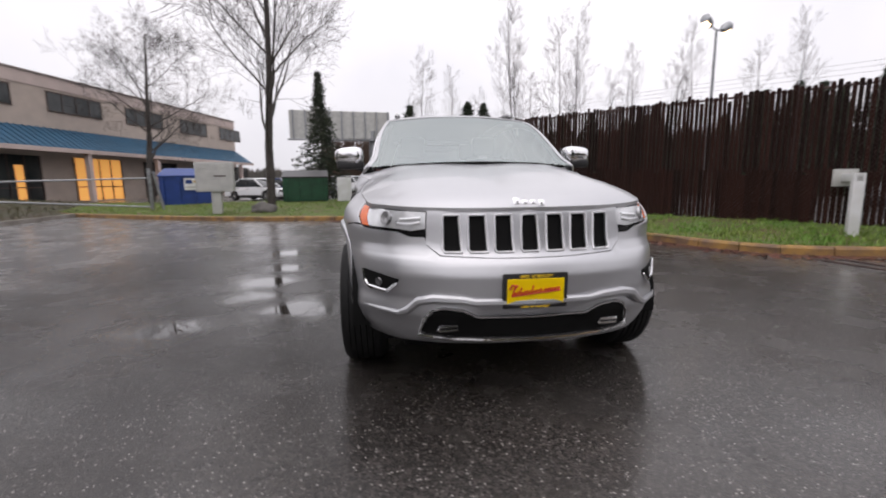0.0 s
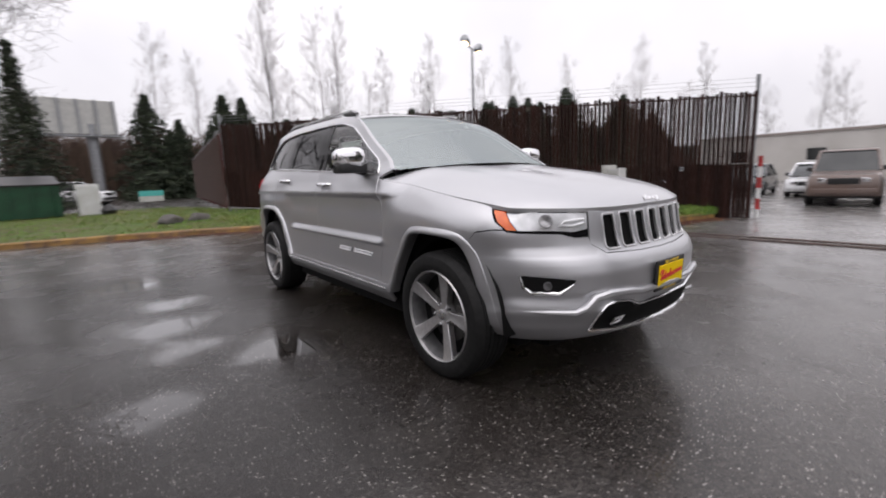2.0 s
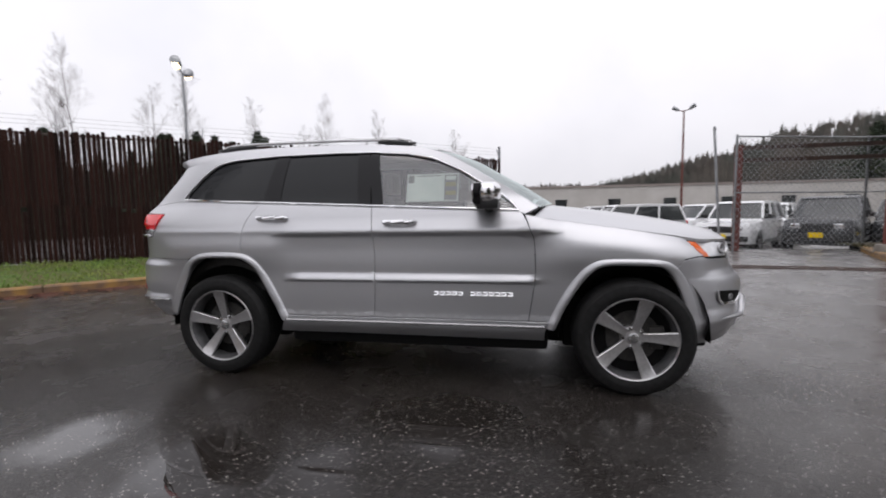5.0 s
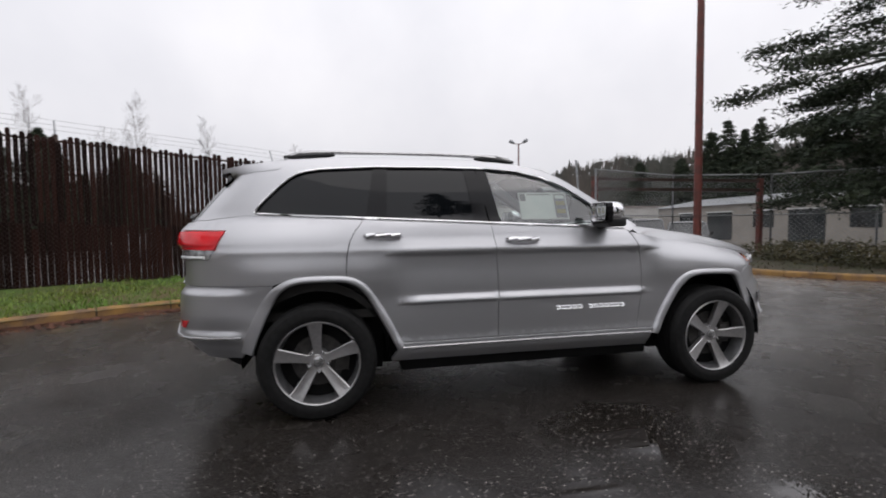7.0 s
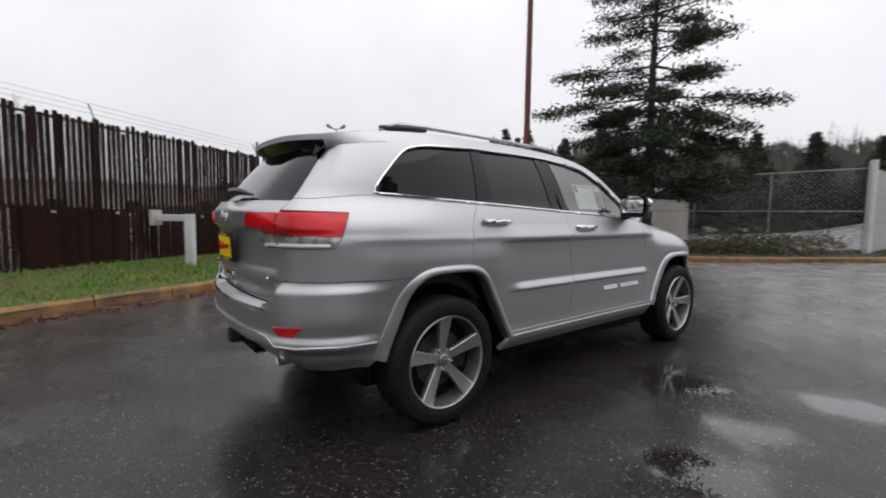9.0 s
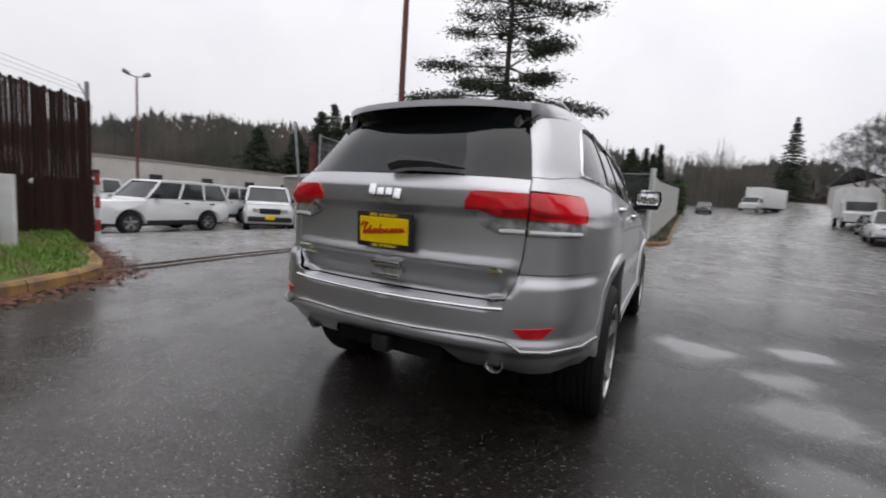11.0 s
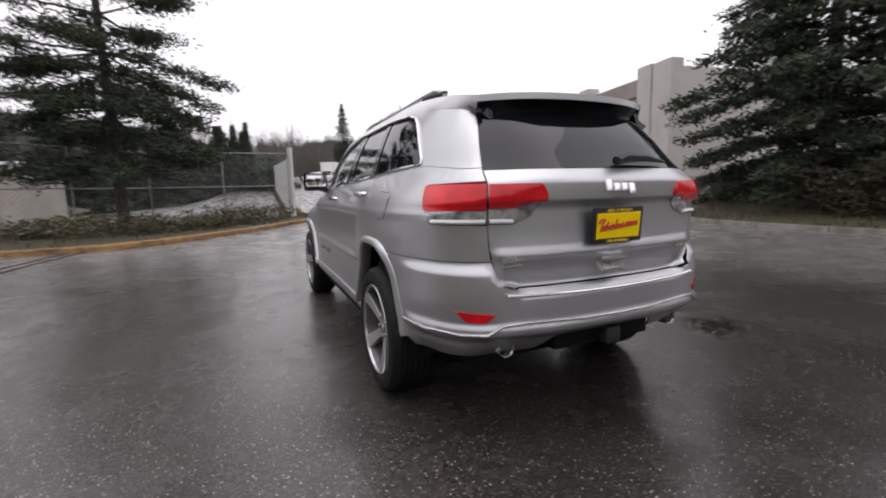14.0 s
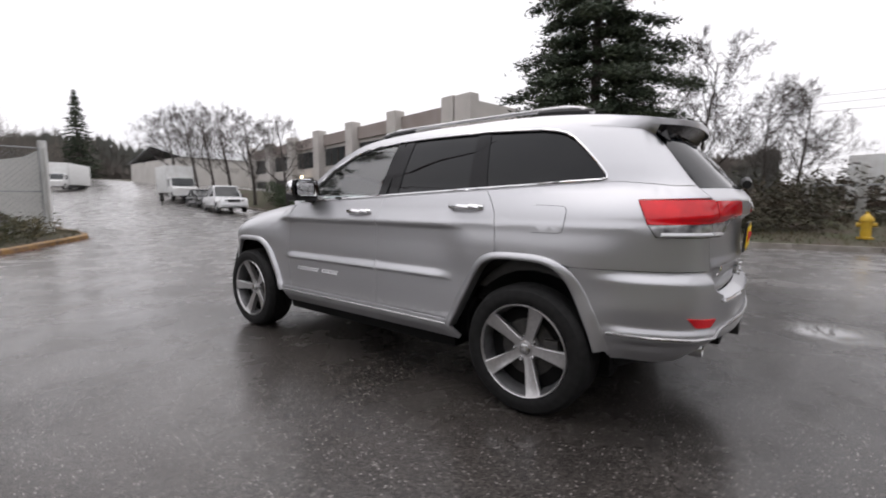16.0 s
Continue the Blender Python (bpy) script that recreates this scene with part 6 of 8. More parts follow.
plate(-2.332, 0.598, 3, 0, "front_plate")
plate(2.408, 1.001, 4, 180, "rear_plate")
part("tailgate_handle", box(-0.08, 0.08, 2.365, 2.392, 0.835, 0.855, 0.006), CHROME, gate)
part("handle_recess", box(-0.082, 0.082, 2.350, 2.372, 0.786, 0.836, 0.008), GREY_LENS, gate)
part("handle_bar", box(-0.075, 0.075, 2.368, 2.385, 0.778, 0.795, 0.006), CHROME, gate)


def maker_badge(x0, z0, y, turn, step, h, parent):
    """Four plain chrome bars for the maker's badge."""
    for k in range(4):
        bm = box(-0.5 * step + 0.004, 0.5 * step - 0.004, -0.006, 0.006, 0 if k < 3 else -0.25 * h, h * (1.0 if k == 0 else 0.68), 0.005, 2)
        part("badge_bar", bm, LETTER, parent).matrix_basis = pose(x0 + (k - 1.5) * step * (1 if turn == 0 else -1), y, z0, -25 if turn == 0 else -16, 0, turn)


maker_badge(0.0, 1.158, 2.418, 180, 0.046, 0.056, gate)
maker_badge(0.0, 0.985, -2.213, 0, 0.040, 0.034, hood)
for z, w in ((0.872, 0.11), (0.842, 0.125)):
    p = on_skin(u_of(x=0.535, front=False), z, 1, 0.004)
    for k in range(4):
        part("drive_badge", box(-0.014, 0.014, -0.004, 0.004, -0.011 if z > 0.85 else -0.006, 0.011 if z > 0.85 else 0.006, 0.003, 1), CHROME, gate).matrix_basis = pose(p.x + (k - 1.5) * 0.031, p.y + 0.002 * k, p.z, 0, 0, 188)
p = on_skin(u_of(x=0.53, front=False), 0.868, -1, 0.004)
part("trim_badge", lathe([(-0.003, 0.0), (-0.003, 0.036), (0.004, 0.033), (0.005, 0.0)], 24), CHROME, gate).matrix_basis = Matrix.Translation(p) @ pose(0, 0, 0, 0, 0, 82) @ Matrix.Diagonal((1, 1, 0.45, 1))


# wheels
def suv_wheel(side, y, turn):
    R, W = 0.372, 0.262
    prof = [(-W / 2 + 0.01, 0.262), (-W / 2, 0.30), (-W / 2 + 0.008, 0.345), (-W / 2 + 0.028, 0.364), (-W / 2 + 0.05, R)]
    tread = []
    for k in range(5):
        a = -W / 2 + 0.05 + k * (W - 0.1) / 5
        tread += [(a + 0.004, R), (a + (W - 0.1) / 5 - 0.006, R), (a + (W - 0.1) / 5 - 0.004, R - 0.008), (a + (W - 0.1) / 5 + 0.002, R - 0.008)]
    tail = [(W / 2 - 0.05, R), (W / 2 - 0.028, 0.364), (W / 2 - 0.008, 0.345), (W / 2, 0.31), (W / 2 - 0.002, 0.285), (W / 2 - 0.012, 0.268), (W / 2 - 0.03, 0.262)]
    hub = part("wheel", lathe(prof + tread + tail, 56), RUBBER, CAR, smooth=0.5)
    hub.matrix_basis = pose(side * 0.812, y, R - 0.004, 0, 0, 0 if side > 0 else 180)
    o = W / 2
    part("rim", lathe([(o - 0.055, 0.262), (o - 0.012, 0.267), (o - 0.005, 0.262), (o - 0.009, 0.257), (o - 0.020, 0.254)], 48), SPOKE, hub, "bright machined rim lip")
    part("rim_barrel", lathe([(o - 0.018, 0.255), (o - 0.04, 0.246), (o - 0.085, 0.240), (o - 0.112, 0.238)], 40), BARREL, hub)
    part("brake_disc", lathe([(o - 0.112, 0.05), (o - 0.102, 0.06), (o - 0.102, 0.165), (o - 0.110, 0.167)], 36), DISC, hub)
    # black disc stands in for the shade behind the spokes
    part("dark_backing", lathe([(o - 0.110, 0.239), (o - 0.113, 0.02)], 32), MATT_BLACK, hub)
    part("caliper", prism([(0.10, -0.07), (0.185, -0.075), (0.195, 0.0), (0.185, 0.075), (0.10, 0.07)], o - 0.112, o - 0.080, 0.01), DISC, hub)
    for k in range(5):
        a = k * math.tau / 5 + turn
        bm = bmesh.new()
        rows = []
        for r, w, x, dip in ((0.03, 0.029, o - 0.066, 0.0), (0.075, 0.027, o - 0.056, 0.004), (0.13, 0.031, o - 0.044, 0.006), (0.19, 0.038, o - 0.031, 0.006), (0.232, 0.043, o - 0.020, 0.004), (0.256, 0.047, o - 0.010, 0.0)):
            rows.append([bm.verts.new(v) for v in ((x - 0.045, -w * 0.8, r), (x - 0.004, -w, r), (x, -w * 0.86, r), (x - dip, 0, r), (x, w * 0.86, r), (x - 0.004, w, r), (x - 0.045, w * 0.8, r))])
        for p, q in zip(rows, rows[1:]):
            for j in range(6):
                bm.faces.new((p[j], p[j + 1], q[j + 1], q[j]))
        bmesh.ops.rotate(bm, verts=bm.verts[:], cent=(0, 0, 0), matrix=Matrix.Rotation(a, 3, "X"))
        bmesh.ops.recalc_face_normals(bm, faces=bm.faces[:])
        part("spoke", bm, SPOKE, hub, smooth=0.5)
        b = a + math.pi / 5
        part("lug_nut", tube([(o - 0.09, 0.062 * -math.sin(b), 0.062 * math.cos(b)), (o - 0.048, 0.062 * -math.sin(b), 0.062 * math.cos(b))], [0.011, 0.009], 6), CHROME, hub)
    part("hub_plate", lathe([(o - 0.10, 0.078), (o - 0.076, 0.072), (o - 0.062, 0.045), (o - 0.062, 0.0)], 24), SPOKE, hub)
    part("centre_cap", lathe([(o - 0.066, 0.034), (o - 0.050, 0.032), (o - 0.046, 0.026), (o - 0.045, 0.0)], 24), ALLOY, hub)
    return hub


for s, y, t in ((-1, -1.4575, -0.28), (-1, 1.4575, 0.06), (1, 1.4575, -0.33), (1, -1.4575, 0.3)):
    suv_wheel(s, y, t)

# inside: dark shell, floor, seats, dash and wheel
shell = [(-2.10, 0.36), (-2.10, 0.90), (-1.85, 0.955), (-1.0, 1.07), (-0.86, 1.08), (-0.85, 0.62), (2.0, 0.62), (2.05, 1.05), (2.28, 1.05), (2.28, 0.55), (2.15, 0.45), (1.95, 0.36)] + arch(1.4575, 0.45, 0.36, 12) + arch(-1.4575, 0.45, 0.36, 12)
part("inner_shell", prism(shell, -0.80, 0.80, taper=lambda y, z: 1.0 - 0.28 * smooth_step(-1.75, -2.1, y) - 0.2 * smooth_step(1.95, 2.3, y)), MATT_BLACK, CAR)
part("underbody", box(-0.6, 0.6, -2.0, 1.72, 0.235, 0.44, 0.04), MATT_BLACK, CAR)
part("rear_silencer", box(-0.5, 0.5, 1.74, 2.15, 0.34, 0.46, 0.04), MATT_BLACK, CAR)
part("floor_pan", box(-0.83, 0.83, -0.93, 0.93, 0.245, 0.40, 0.03), MATT_BLACK, CAR)
for y in (-1.4575, 1.4575):
    part("axle", tube([(-0.72, y, 0.34), (0.72, y, 0.34)], 0.06, 10), MATT_BLACK, CAR)
    for sx in SIDES:
        part("suspension_arm", box(sx * 0.55, sx * 0.70, y - 0.42, y - 0.30, 0.24, 0.60, 0.02), MATT_BLACK, CAR)
        part("suspension_arm", box(sx * 0.55, sx * 0.70, y + 0.30, y + 0.42, 0.24, 0.60, 0.02), MATT_BLACK, CAR)
for s in SIDES:
    part("door_lining", box(s * 0.74, s * 0.80, -0.80, 1.9, 0.62, 1.17), LEATHER, CAR)
part("dashboard", prism([(-0.95, 0.9), (-0.86, 1.16), (-0.55, 1.17), (-0.44, 1.08), (-0.5, 0.85)], -0.74, 0.74, 0.03), LEATHER, CAR, "black dashboard")
wheel_pts = [Vector((0.38 + 0.185 * math.cos(a), 0.0, 0.185 * math.sin(a))) for a in [math.tau * k / 28 for k in range(29)]]
part("steering_wheel", tube([Vector((p.x, -0.28 + 0.35 * p.z, 1.10 + 0.94 * p.z)) for p in wheel_pts], 0.016, 8), LEATHER, CAR, "black steering wheel")
part("wheel_boss", box(0.22, 0.54, -0.33, -0.26, 1.06, 1.13, 0.02), LEATHER, CAR)


def seat(x, y, w=0.50):
    o = part("seat", box(x - w / 2, x + w / 2, y - 0.28, y + 0.24, 0.62, 0.84, 0.06, 3), LEATHER, CAR)
    b = box(x - w / 2, x + w / 2, y + 0.18, y + 0.33, 0.80, 1.34, 0.06, 3)
    for v in b.verts:
        v.co.y += 0.25 * (v.co.z - 0.8)
        v.co.x = x + (v.co.x - x) * (1 - 0.18 * smooth_step(1.0, 1.35, v.co.z))
    part("backrest", b, LEATHER, o)
    part("headrest", box(x - 0.13, x + 0.13, y + 0.32, y + 0.43, 1.36, 1.56, 0.05, 3), LEATHER, o)


for x in (-0.38, 0.38):
    seat(x, 0.12)
    seat(x, 1.0)
# price sheets behind the front side glass on the right
st = panel("price_sheet", [(-0.325, 1.262), (0.045, 1.262), (0.045, 1.458), (-0.325, 1.458)], PAPER, CAR, -1, off=-0.020, depth=0.001, label="white price sheet inside the glass", du=0.08, dz=0.06)
for q0, q1, w0, w1, mt in ((-0.005, 0.036, 1.395, 1.448, PAPER_INK), (-0.315, -0.225, 1.270, 1.448, PAPER_INK), (-0.306, -0.234, 1.305, 1.335, PAPER_OCHRE), (-0.306, -0.234, 1.365, 1.395, PAPER_OCHRE), (-0.306, -0.234, 1.412, 1.440, PAPER), (-0.20, -0.02, 1.440, 1.446, PAPER_INK), (-0.20, -0.05, 1.275, 1.279, PAPER_INK)):
    panel("printed_box", [(q0, w0), (q1, w0), (q1, w1), (q0, w1)], mt, st, -1, off=-0.017 if mt is not PAPER_INK else -0.0185, depth=0, du=0.08, dz=0.06)
part("windscreen_tag", box(-0.03, 0.03, -0.002, 0.002, -0.012, 0.012), PAPER, CAR).matrix_basis = pose(0.47, -0.185, 1.60, -35, 0, 10)

# ---- buildings ----


def awning_office():
    """Two-storey stucco office with a blue ribbed awning between the storeys, facing +x after its turn."""
    a, b = Vector((-24.8, 14.0, 0)), Vector((-17.8, 49.5, 0))
    L = (b - a).length
    turn = math.degrees(math.atan2(b.y - a.y, b.x - a.x))
    o = thing("office_building", "two-storey beige stucco office with a blue metal awning", "building", pose(a.x, a.y, 0, 0, 0, turn))
    # local: x along the front, y into the building, front at y = 0
    part("wall", box(0, L, 0, 14, -0.3, 8.0), STUCCO, o)
    part("parapet_band", box(-0.03, L + 0.03, -0.05, 0.1, 7.3, 8.06), STUCCO_PINK, o)
    part("coping", box(-0.1, L + 0.1, -0.12, 0.2, 8.06, 8.16), BROWN_BAND, o)
    roof = part("awning", prism([(-2.0, 3.4), (0.0, 4.8), (0.0, 4.7), (-2.0, 3.27)], 0, L), BLUE_ROOF, o, "blue ribbed metal awning")
    for i in range(int(L / 0.45)):
        part("rib", prism([(-2.02, 3.41), (0, 4.82), (0, 4.87), (-2.02, 3.46)], i * 0.45, i * 0.45 + 0.04), BLUE_ROOF, roof)
    part("awning_edge", box(0, L, -2.05, -1.98, 3.17, 3.43), STUCCO_PINK, o)
    for i in range(6):
        x = 1.2 + i * 6.4
        w = part("window", box(x, x + 4.1, -0.03, 0.05, 5.9, 7.1), DARK_GLASS, o)
        for k in range(5):
            part("mullion", box(x + k * 1.025 - 0.03, x + k * 1.025 + 0.03, -0.06, -0.02, 5.9, 7.1), DARK_STEEL, w)
        for z in (5.9, 7.1):
            part("frame", box(x - 0.06, x + 4.16, -0.06, -0.02, z - 0.04, z + 0.04), DARK_STEEL, w)
        x = 2.5 + i * 6.4
        w = part("shop_window", box(x, x + 4.0, -0.03, 0.05, 0.1, 3.0), WARM_GLASS if i == 2 else DARK_GLASS, o)
        if i % 3 == 1:
            part("lit_pane", box(x + 2.4, x + 2.9, -0.045, -0.03, 0.2, 2.4), WARM_GLASS, w)
        for k in range(5):
            part("mullion", box(x + k - 0.04, x + k + 0.04, -0.07, -0.02, 0.1, 3.0), DARK_STEEL, w)
        part("transom", box(x, x + 4, -0.07, -0.02, 1.0, 1.06), DARK_STEEL, w)
        part("column", box(x - 0.9, x - 0.6, -1.95, -1.65, 0, 3.3), STUCCO_PINK, o)
    return o


def pilaster_office():
    """Grey concrete office with tall pilasters, ribbon windows and a stepped parapet."""
    a, b = Vector((-18.6, -12.2, 0)), Vector((-25.0, -49.0, 0))
    L = (b - a).length
    turn = math.degrees(math.atan2(b.y - a.y, b.x - a.x))
    o = thing("office_building", "grey concrete two-storey office with pilasters and dark windows", "building", pose(a.x, a.y, 1.2, 0, 0, turn))
    # local: x along the front, front at y = 0 facing +y, building at y < 0
    part("wall", box(0, L, -34, -0.5, -1.5, 5.9), TILT_UP, o)
    part("blank_wall", box(-0.05, 1.3, -0.55, 0.2, -1.5, 6.3, 0.03, 1), TILT_UP, o)
    n = 6
    step = (L - 1.9) / n
    for i in range(n + 1):
        x = 1.9 + i * step
        part("pilaster", box(x - 0.55, x + 0.55, -0.6, 0.25, -1.5, 6.35, 0.03, 1), TILT_UP, o)
        if i < n:
            part("brown_band", box(x + 0.55, x + step - 0.55, -0.5, -0.3, 5.0, 5.95), BROWN_BAND, o)
            for z0, z1 in ((3.2, 4.7), (0.1, 2.2)):
                lit = z0 < 1 and i == 3
                w = part("window", box(x + 0.6, x + step - 0.6, -0.52, -0.42, z0, z1), DARK_GLASS, o)
                for k in range(1, 4):
                    part("mullion", box(x + 0.6 + (step - 1.2) * k / 4 - 0.03, x + 0.6 + (step - 1.2) * k / 4 + 0.03, -0.44, -0.38, z0, z1), DARK_STEEL, w)
                if lit:
                    part("entrance_lamp", lathe([(-0.12, 0.0), (-0.1, 0.1), (0.0, 0.14), (0.1, 0.1), (0.12, 0.0)], 12, "z"), LAMP_GLOW, o, "warm glowing entrance lamp").matrix_basis = pose(x + step / 2, 0.3, 2.3)
            part("spandrel", box(x + 0.55, x + step - 0.55, -0.5, -0.28, 2.3, 3.1), TILT_UP, o)
    return o


def shed(name, label, x0, x1, y0, y1, h, mat, z=0.0, ridge=0.0):
    o = thing(name, label, "building")
    part("wall", box(x0, x1, y0, y1, z - 0.4, z + h), mat, o)
    if ridge:
        part("roof", prism([(y0 - 0.3, z + h), ((y0 + y1) / 2, z + h + ridge), (y1 + 0.3, z + h), ((y0 + y1) / 2, z + h + ridge - 0.15)], x0 - 0.3, x1 + 0.3), STEEL, o)
    else:
        part("coping", box(x0 - 0.1, x1 + 0.1, y0 - 0.1, y1 + 0.1, z + h, z + h + 0.18), BROWN_BAND, o)
    return o


awning_office()
pilaster_office()
warehouse = shed("warehouse", "long low white warehouse with small dark windows", 41, 56, -42, 14, 3.6, WAREHOUSE, -0.45)
for i in range(11):
    w = part("window", box(40.9, 41.05, -40 + i * 5.0, -38.9 + i * 5.0, 1.1, 2.0), DARK_GLASS, warehouse)
    part("frame", box(40.86, 40.95, -40.1 + i * 5.0, -38.8 + i * 5.0, 1.0, 1.1), WHITE_PAINT, w)
shed("low_shed", "long low beige shed beyond a wire fence", 14, 34, -38, -28, 3.0, SHED_BEIGE, -0.3, 0.9)
low = bpy.data.objects["low_shed"]
for x, w, h in ((15.5, 1.6, 1.2), (18.5, 2.4, 2.2), (22.0, 1.6, 1.2), (25.5, 2.4, 2.2), (29.5, 1.6, 1.2)):
    wd = part("window", box(x, x + w, -28.02, -27.95, 2.1 - h, 2.1), DARK_GLASS, low)
    part("frame", box(x - 0.08, x + w + 0.08, -27.97, -27.92, 2.1, 2.2), WHITE_PAINT, wd)
shed("far_warehouse", "grey pitched shed behind bare roadside trees", -36, -20, -74, -56, 5.0, WAREHOUSE, 1.6, 2.0)
shed("far_shed", "pale low building past the lawn", -12, 18, 68, 78, 4.0, WAREHOUSE, 0.0)

# ---- wire fences by the road ----
chain_fence("wire_fence", [(8.4, -6.0), (9.4, -9.5), (8.9, -13.0), (5.0, -16.6), (-0.2, -16.6)], 2.9, "galvanised wire fence with tall posts", rails=(0.52, 1.0))


def panel_fence():
    o = thing("panel_fence", "pale grey slatted screen fence along the road", "fence")
    a, b = Vector((-0.3, -16.6, 0)), Vector((-1.6, -50, 0))
    n = 70
    for i in range(n):
        p, q = a.lerp(b, i / n), a.lerp(b, (i + 1) / n)
        z = ground_height(p.x, p.y)
        bm = box(-0.02, 0.02, -(q - p).length / 2 * 0.97, (q - p).length / 2 * 0.97, 0.05, 2.9, 0.005, 1)
        part("panel", bm, GREY_BOX, o).matrix_basis = Matrix.Translation((p.x, p.y, z)) @ Matrix.Rotation(math.atan2(q.y - p.y, q.x - p.x) - math.pi / 2, 4, "Z")
    part("post", tube([a + Vector((0, 0.0, -0.1)), a + Vector((0, 0.0, 3.15))], 0.11, 12), WHITE_PAINT, o, "thick white gate post")
    return o


panel_fence()

# ---- poles and lamps ----
pole = thing("flag_pole", "tall rust-red steel pole on a concrete foot", "pole", spot(7.34, -8.65))
part("shaft", tube([(0, 0, 0), (0, 0, 6), (0, 0, 16)], [0.11, 0.10, 0.06], 14), RUST, pole)
part("foot", lathe([(0, 0), (0, 0.26), (0.28, 0.24), (0.3, 0)], 18, "z"), CONCRETE, pole)


def lot_lamp(label, x, y, top, heads, mat, glow=False, turn=0, size=1.0):
    o = thing("lot_lamp", label, "street lamp", spot(x, y, turn), "lot lamps")
    z = ground_height(x, y)
    top -= z
    part("mast", tube([(0, 0, 0), (0, 0, top)], [0.09, 0.05], 10), mat, o)
    for s in [h * size for h in heads]:
        part("arm", tube([(0, 0, top - 0.05), (s * 0.5, 0, top + 0.05)], 0.03, 6), mat, o)
        bm = bmesh.new()
        add_tube(bm, [(s * 0.45, 0, top + 0.02), (s * 0.6, 0, top + 0.12), (s * 0.95, 0, top + 0.26), (s * 1.0, 0, top + 0.27)], [0.08 * size, 0.17 * size, 0.2 * size, 0.05], 12)
        head = part("head", bm, STEEL, o)
        if glow:
            part("lens", tube([(s * 0.7, 0, top + 0.02), (s * 0.98, 0, top + 0.16)], [0.12, 0.12], 10), LAMP_GLOW, head)
    return o


lot_lamp("tall double-headed lot lamp glowing faintly yellow", 13.3, 13.7, 7.3, (-1, 1), STEEL, True, 25)
lot_lamp("slim double-headed lot lamp on a rust-brown mast", 28.2, -11.25, 7.5, (-1, 1), RUST, False, 60, 0.7)
lot_lamp("far lot lamp on a grey mast", 24, -46, 9.0, (-1, 1), STEEL, False, 20)


# ---- yard things ----
def dumpster(label, mat, m, w, d, h, lid):
    o = thing("dumpster", label, "dumpster", m)
    part("bin", prism([(0, 0.12), (0, h * 0.8), (d, h), (d, 0.12)], -w / 2, w / 2, 0.03), mat, o)
    part("lid", prism([(-0.05, h * 0.8), (d + 0.03, h + 0.02), (d + 0.03, h + 0.07), (-0.05, h * 0.8 + 0.05)], -w / 2 - 0.03, w / 2 + 0.03, 0.01), lid, o)
    for i in range(4):
        x = -w / 2 + 0.15 + i * (w - 0.3) / 3
        part("rib", box(x - 0.04, x + 0.04, -0.05, 0.0, 0.12, h * 0.78, 0.01, 1), mat, o)
    for x in (-w / 2 + 0.2, w / 2 - 0.2):
        part("foot", box(x - 0.07, x + 0.07, 0.1, d - 0.1, 0.0, 0.12), DARK_STEEL, o)
    return o


dumpster("dark green steel dumpster standing on the grass", GREEN_PAINT, pose(-4.3, 16.2, 0.18, 0, 0, 8), 1.95, 1.3, 1.45, BLACK_PLASTIC)
blue = dumpster("blue steel dumpster with a white notice", BLUE_PAINT, pose(-9.2, 16.0, 0.12, 0, 0, 14), 2.1, 1.4, 1.65, BLUE_PAINT)
notice = part("notice", box(-0.1, 0.6, -0.075, -0.055, 0.75, 1.25), WHITE_PAINT, blue, "white notice with printed lines")
part("printed_line", box(-0.04, 0.2, -0.08, -0.075, 1.02, 1.18), BLUE_PAINT, notice)
part("printed_line", box(0.26, 0.52, -0.08, -0.075, 1.06, 1.16), YELLOW_PAINT, notice)
part("printed_line", box(-0.04, 0.5, -0.08, -0.075, 0.84, 0.9), GREY_BOX, notice)

mail = thing("mailbox_cluster", "pale grey cluster mailbox on a thick pedestal", "mailbox", pose(-6.15, 10.75, 0.14, 0, 0, 12))
part("cabinet", box(-0.55, 0.55, 0, 0.5, 0.72, 1.66, 0.02), GREY_BOX, mail)
part("pedestal", box(-0.14, 0.14, 0.1, 0.38, 0, 0.72, 0.01), GREY_BOX, mail)
for i in range(3):
    for k in range(5):
        part("door", box(-0.5 + i * 0.34, -0.5 + i * 0.34 + 0.32, -0.008, 0.0, 0.76 + k * 0.175, 0.76 + k * 0.175 + 0.165, 0.003, 1), GREY_BOX, mail)
part("slot", box(0.0, 0.34, -0.016, -0.008, 1.2, 1.24), DARK_STEEL, mail)

sign = thing("post_box_sign", "weathered pale wooden post with a board on its arm", "post", pose(6.45, 1.65, 0.1, 0, 0, 55))
part("post", box(-0.07, 0.07, -0.07, 0.07, -0.1, 1.05, 0.008), WHITE_PAINT, sign)
part("arm", box(-0.07, 0.62, -0.05, 0.05, 0.92, 1.04, 0.008), WHITE_PAINT, sign)
part("board", box(0.58, 0.63, -0.16, 0.16, 0.84, 1.12, 0.006), GREY_BOX, sign)

marker = thing("marker_post", "red and white banded marker post at the fence end", "post", pose(8.47, -0.26, -0.04))
for i in range(6):
    part("band", lathe([(0.22 * i, 0.0), (0.22 * i, 0.044), (0.22 * i + 0.217, 0.044), (0.22 * i + 0.217, 0.0)], 14, "z"), RED_PAINT if i % 2 else WHITE_PAINT, marker)

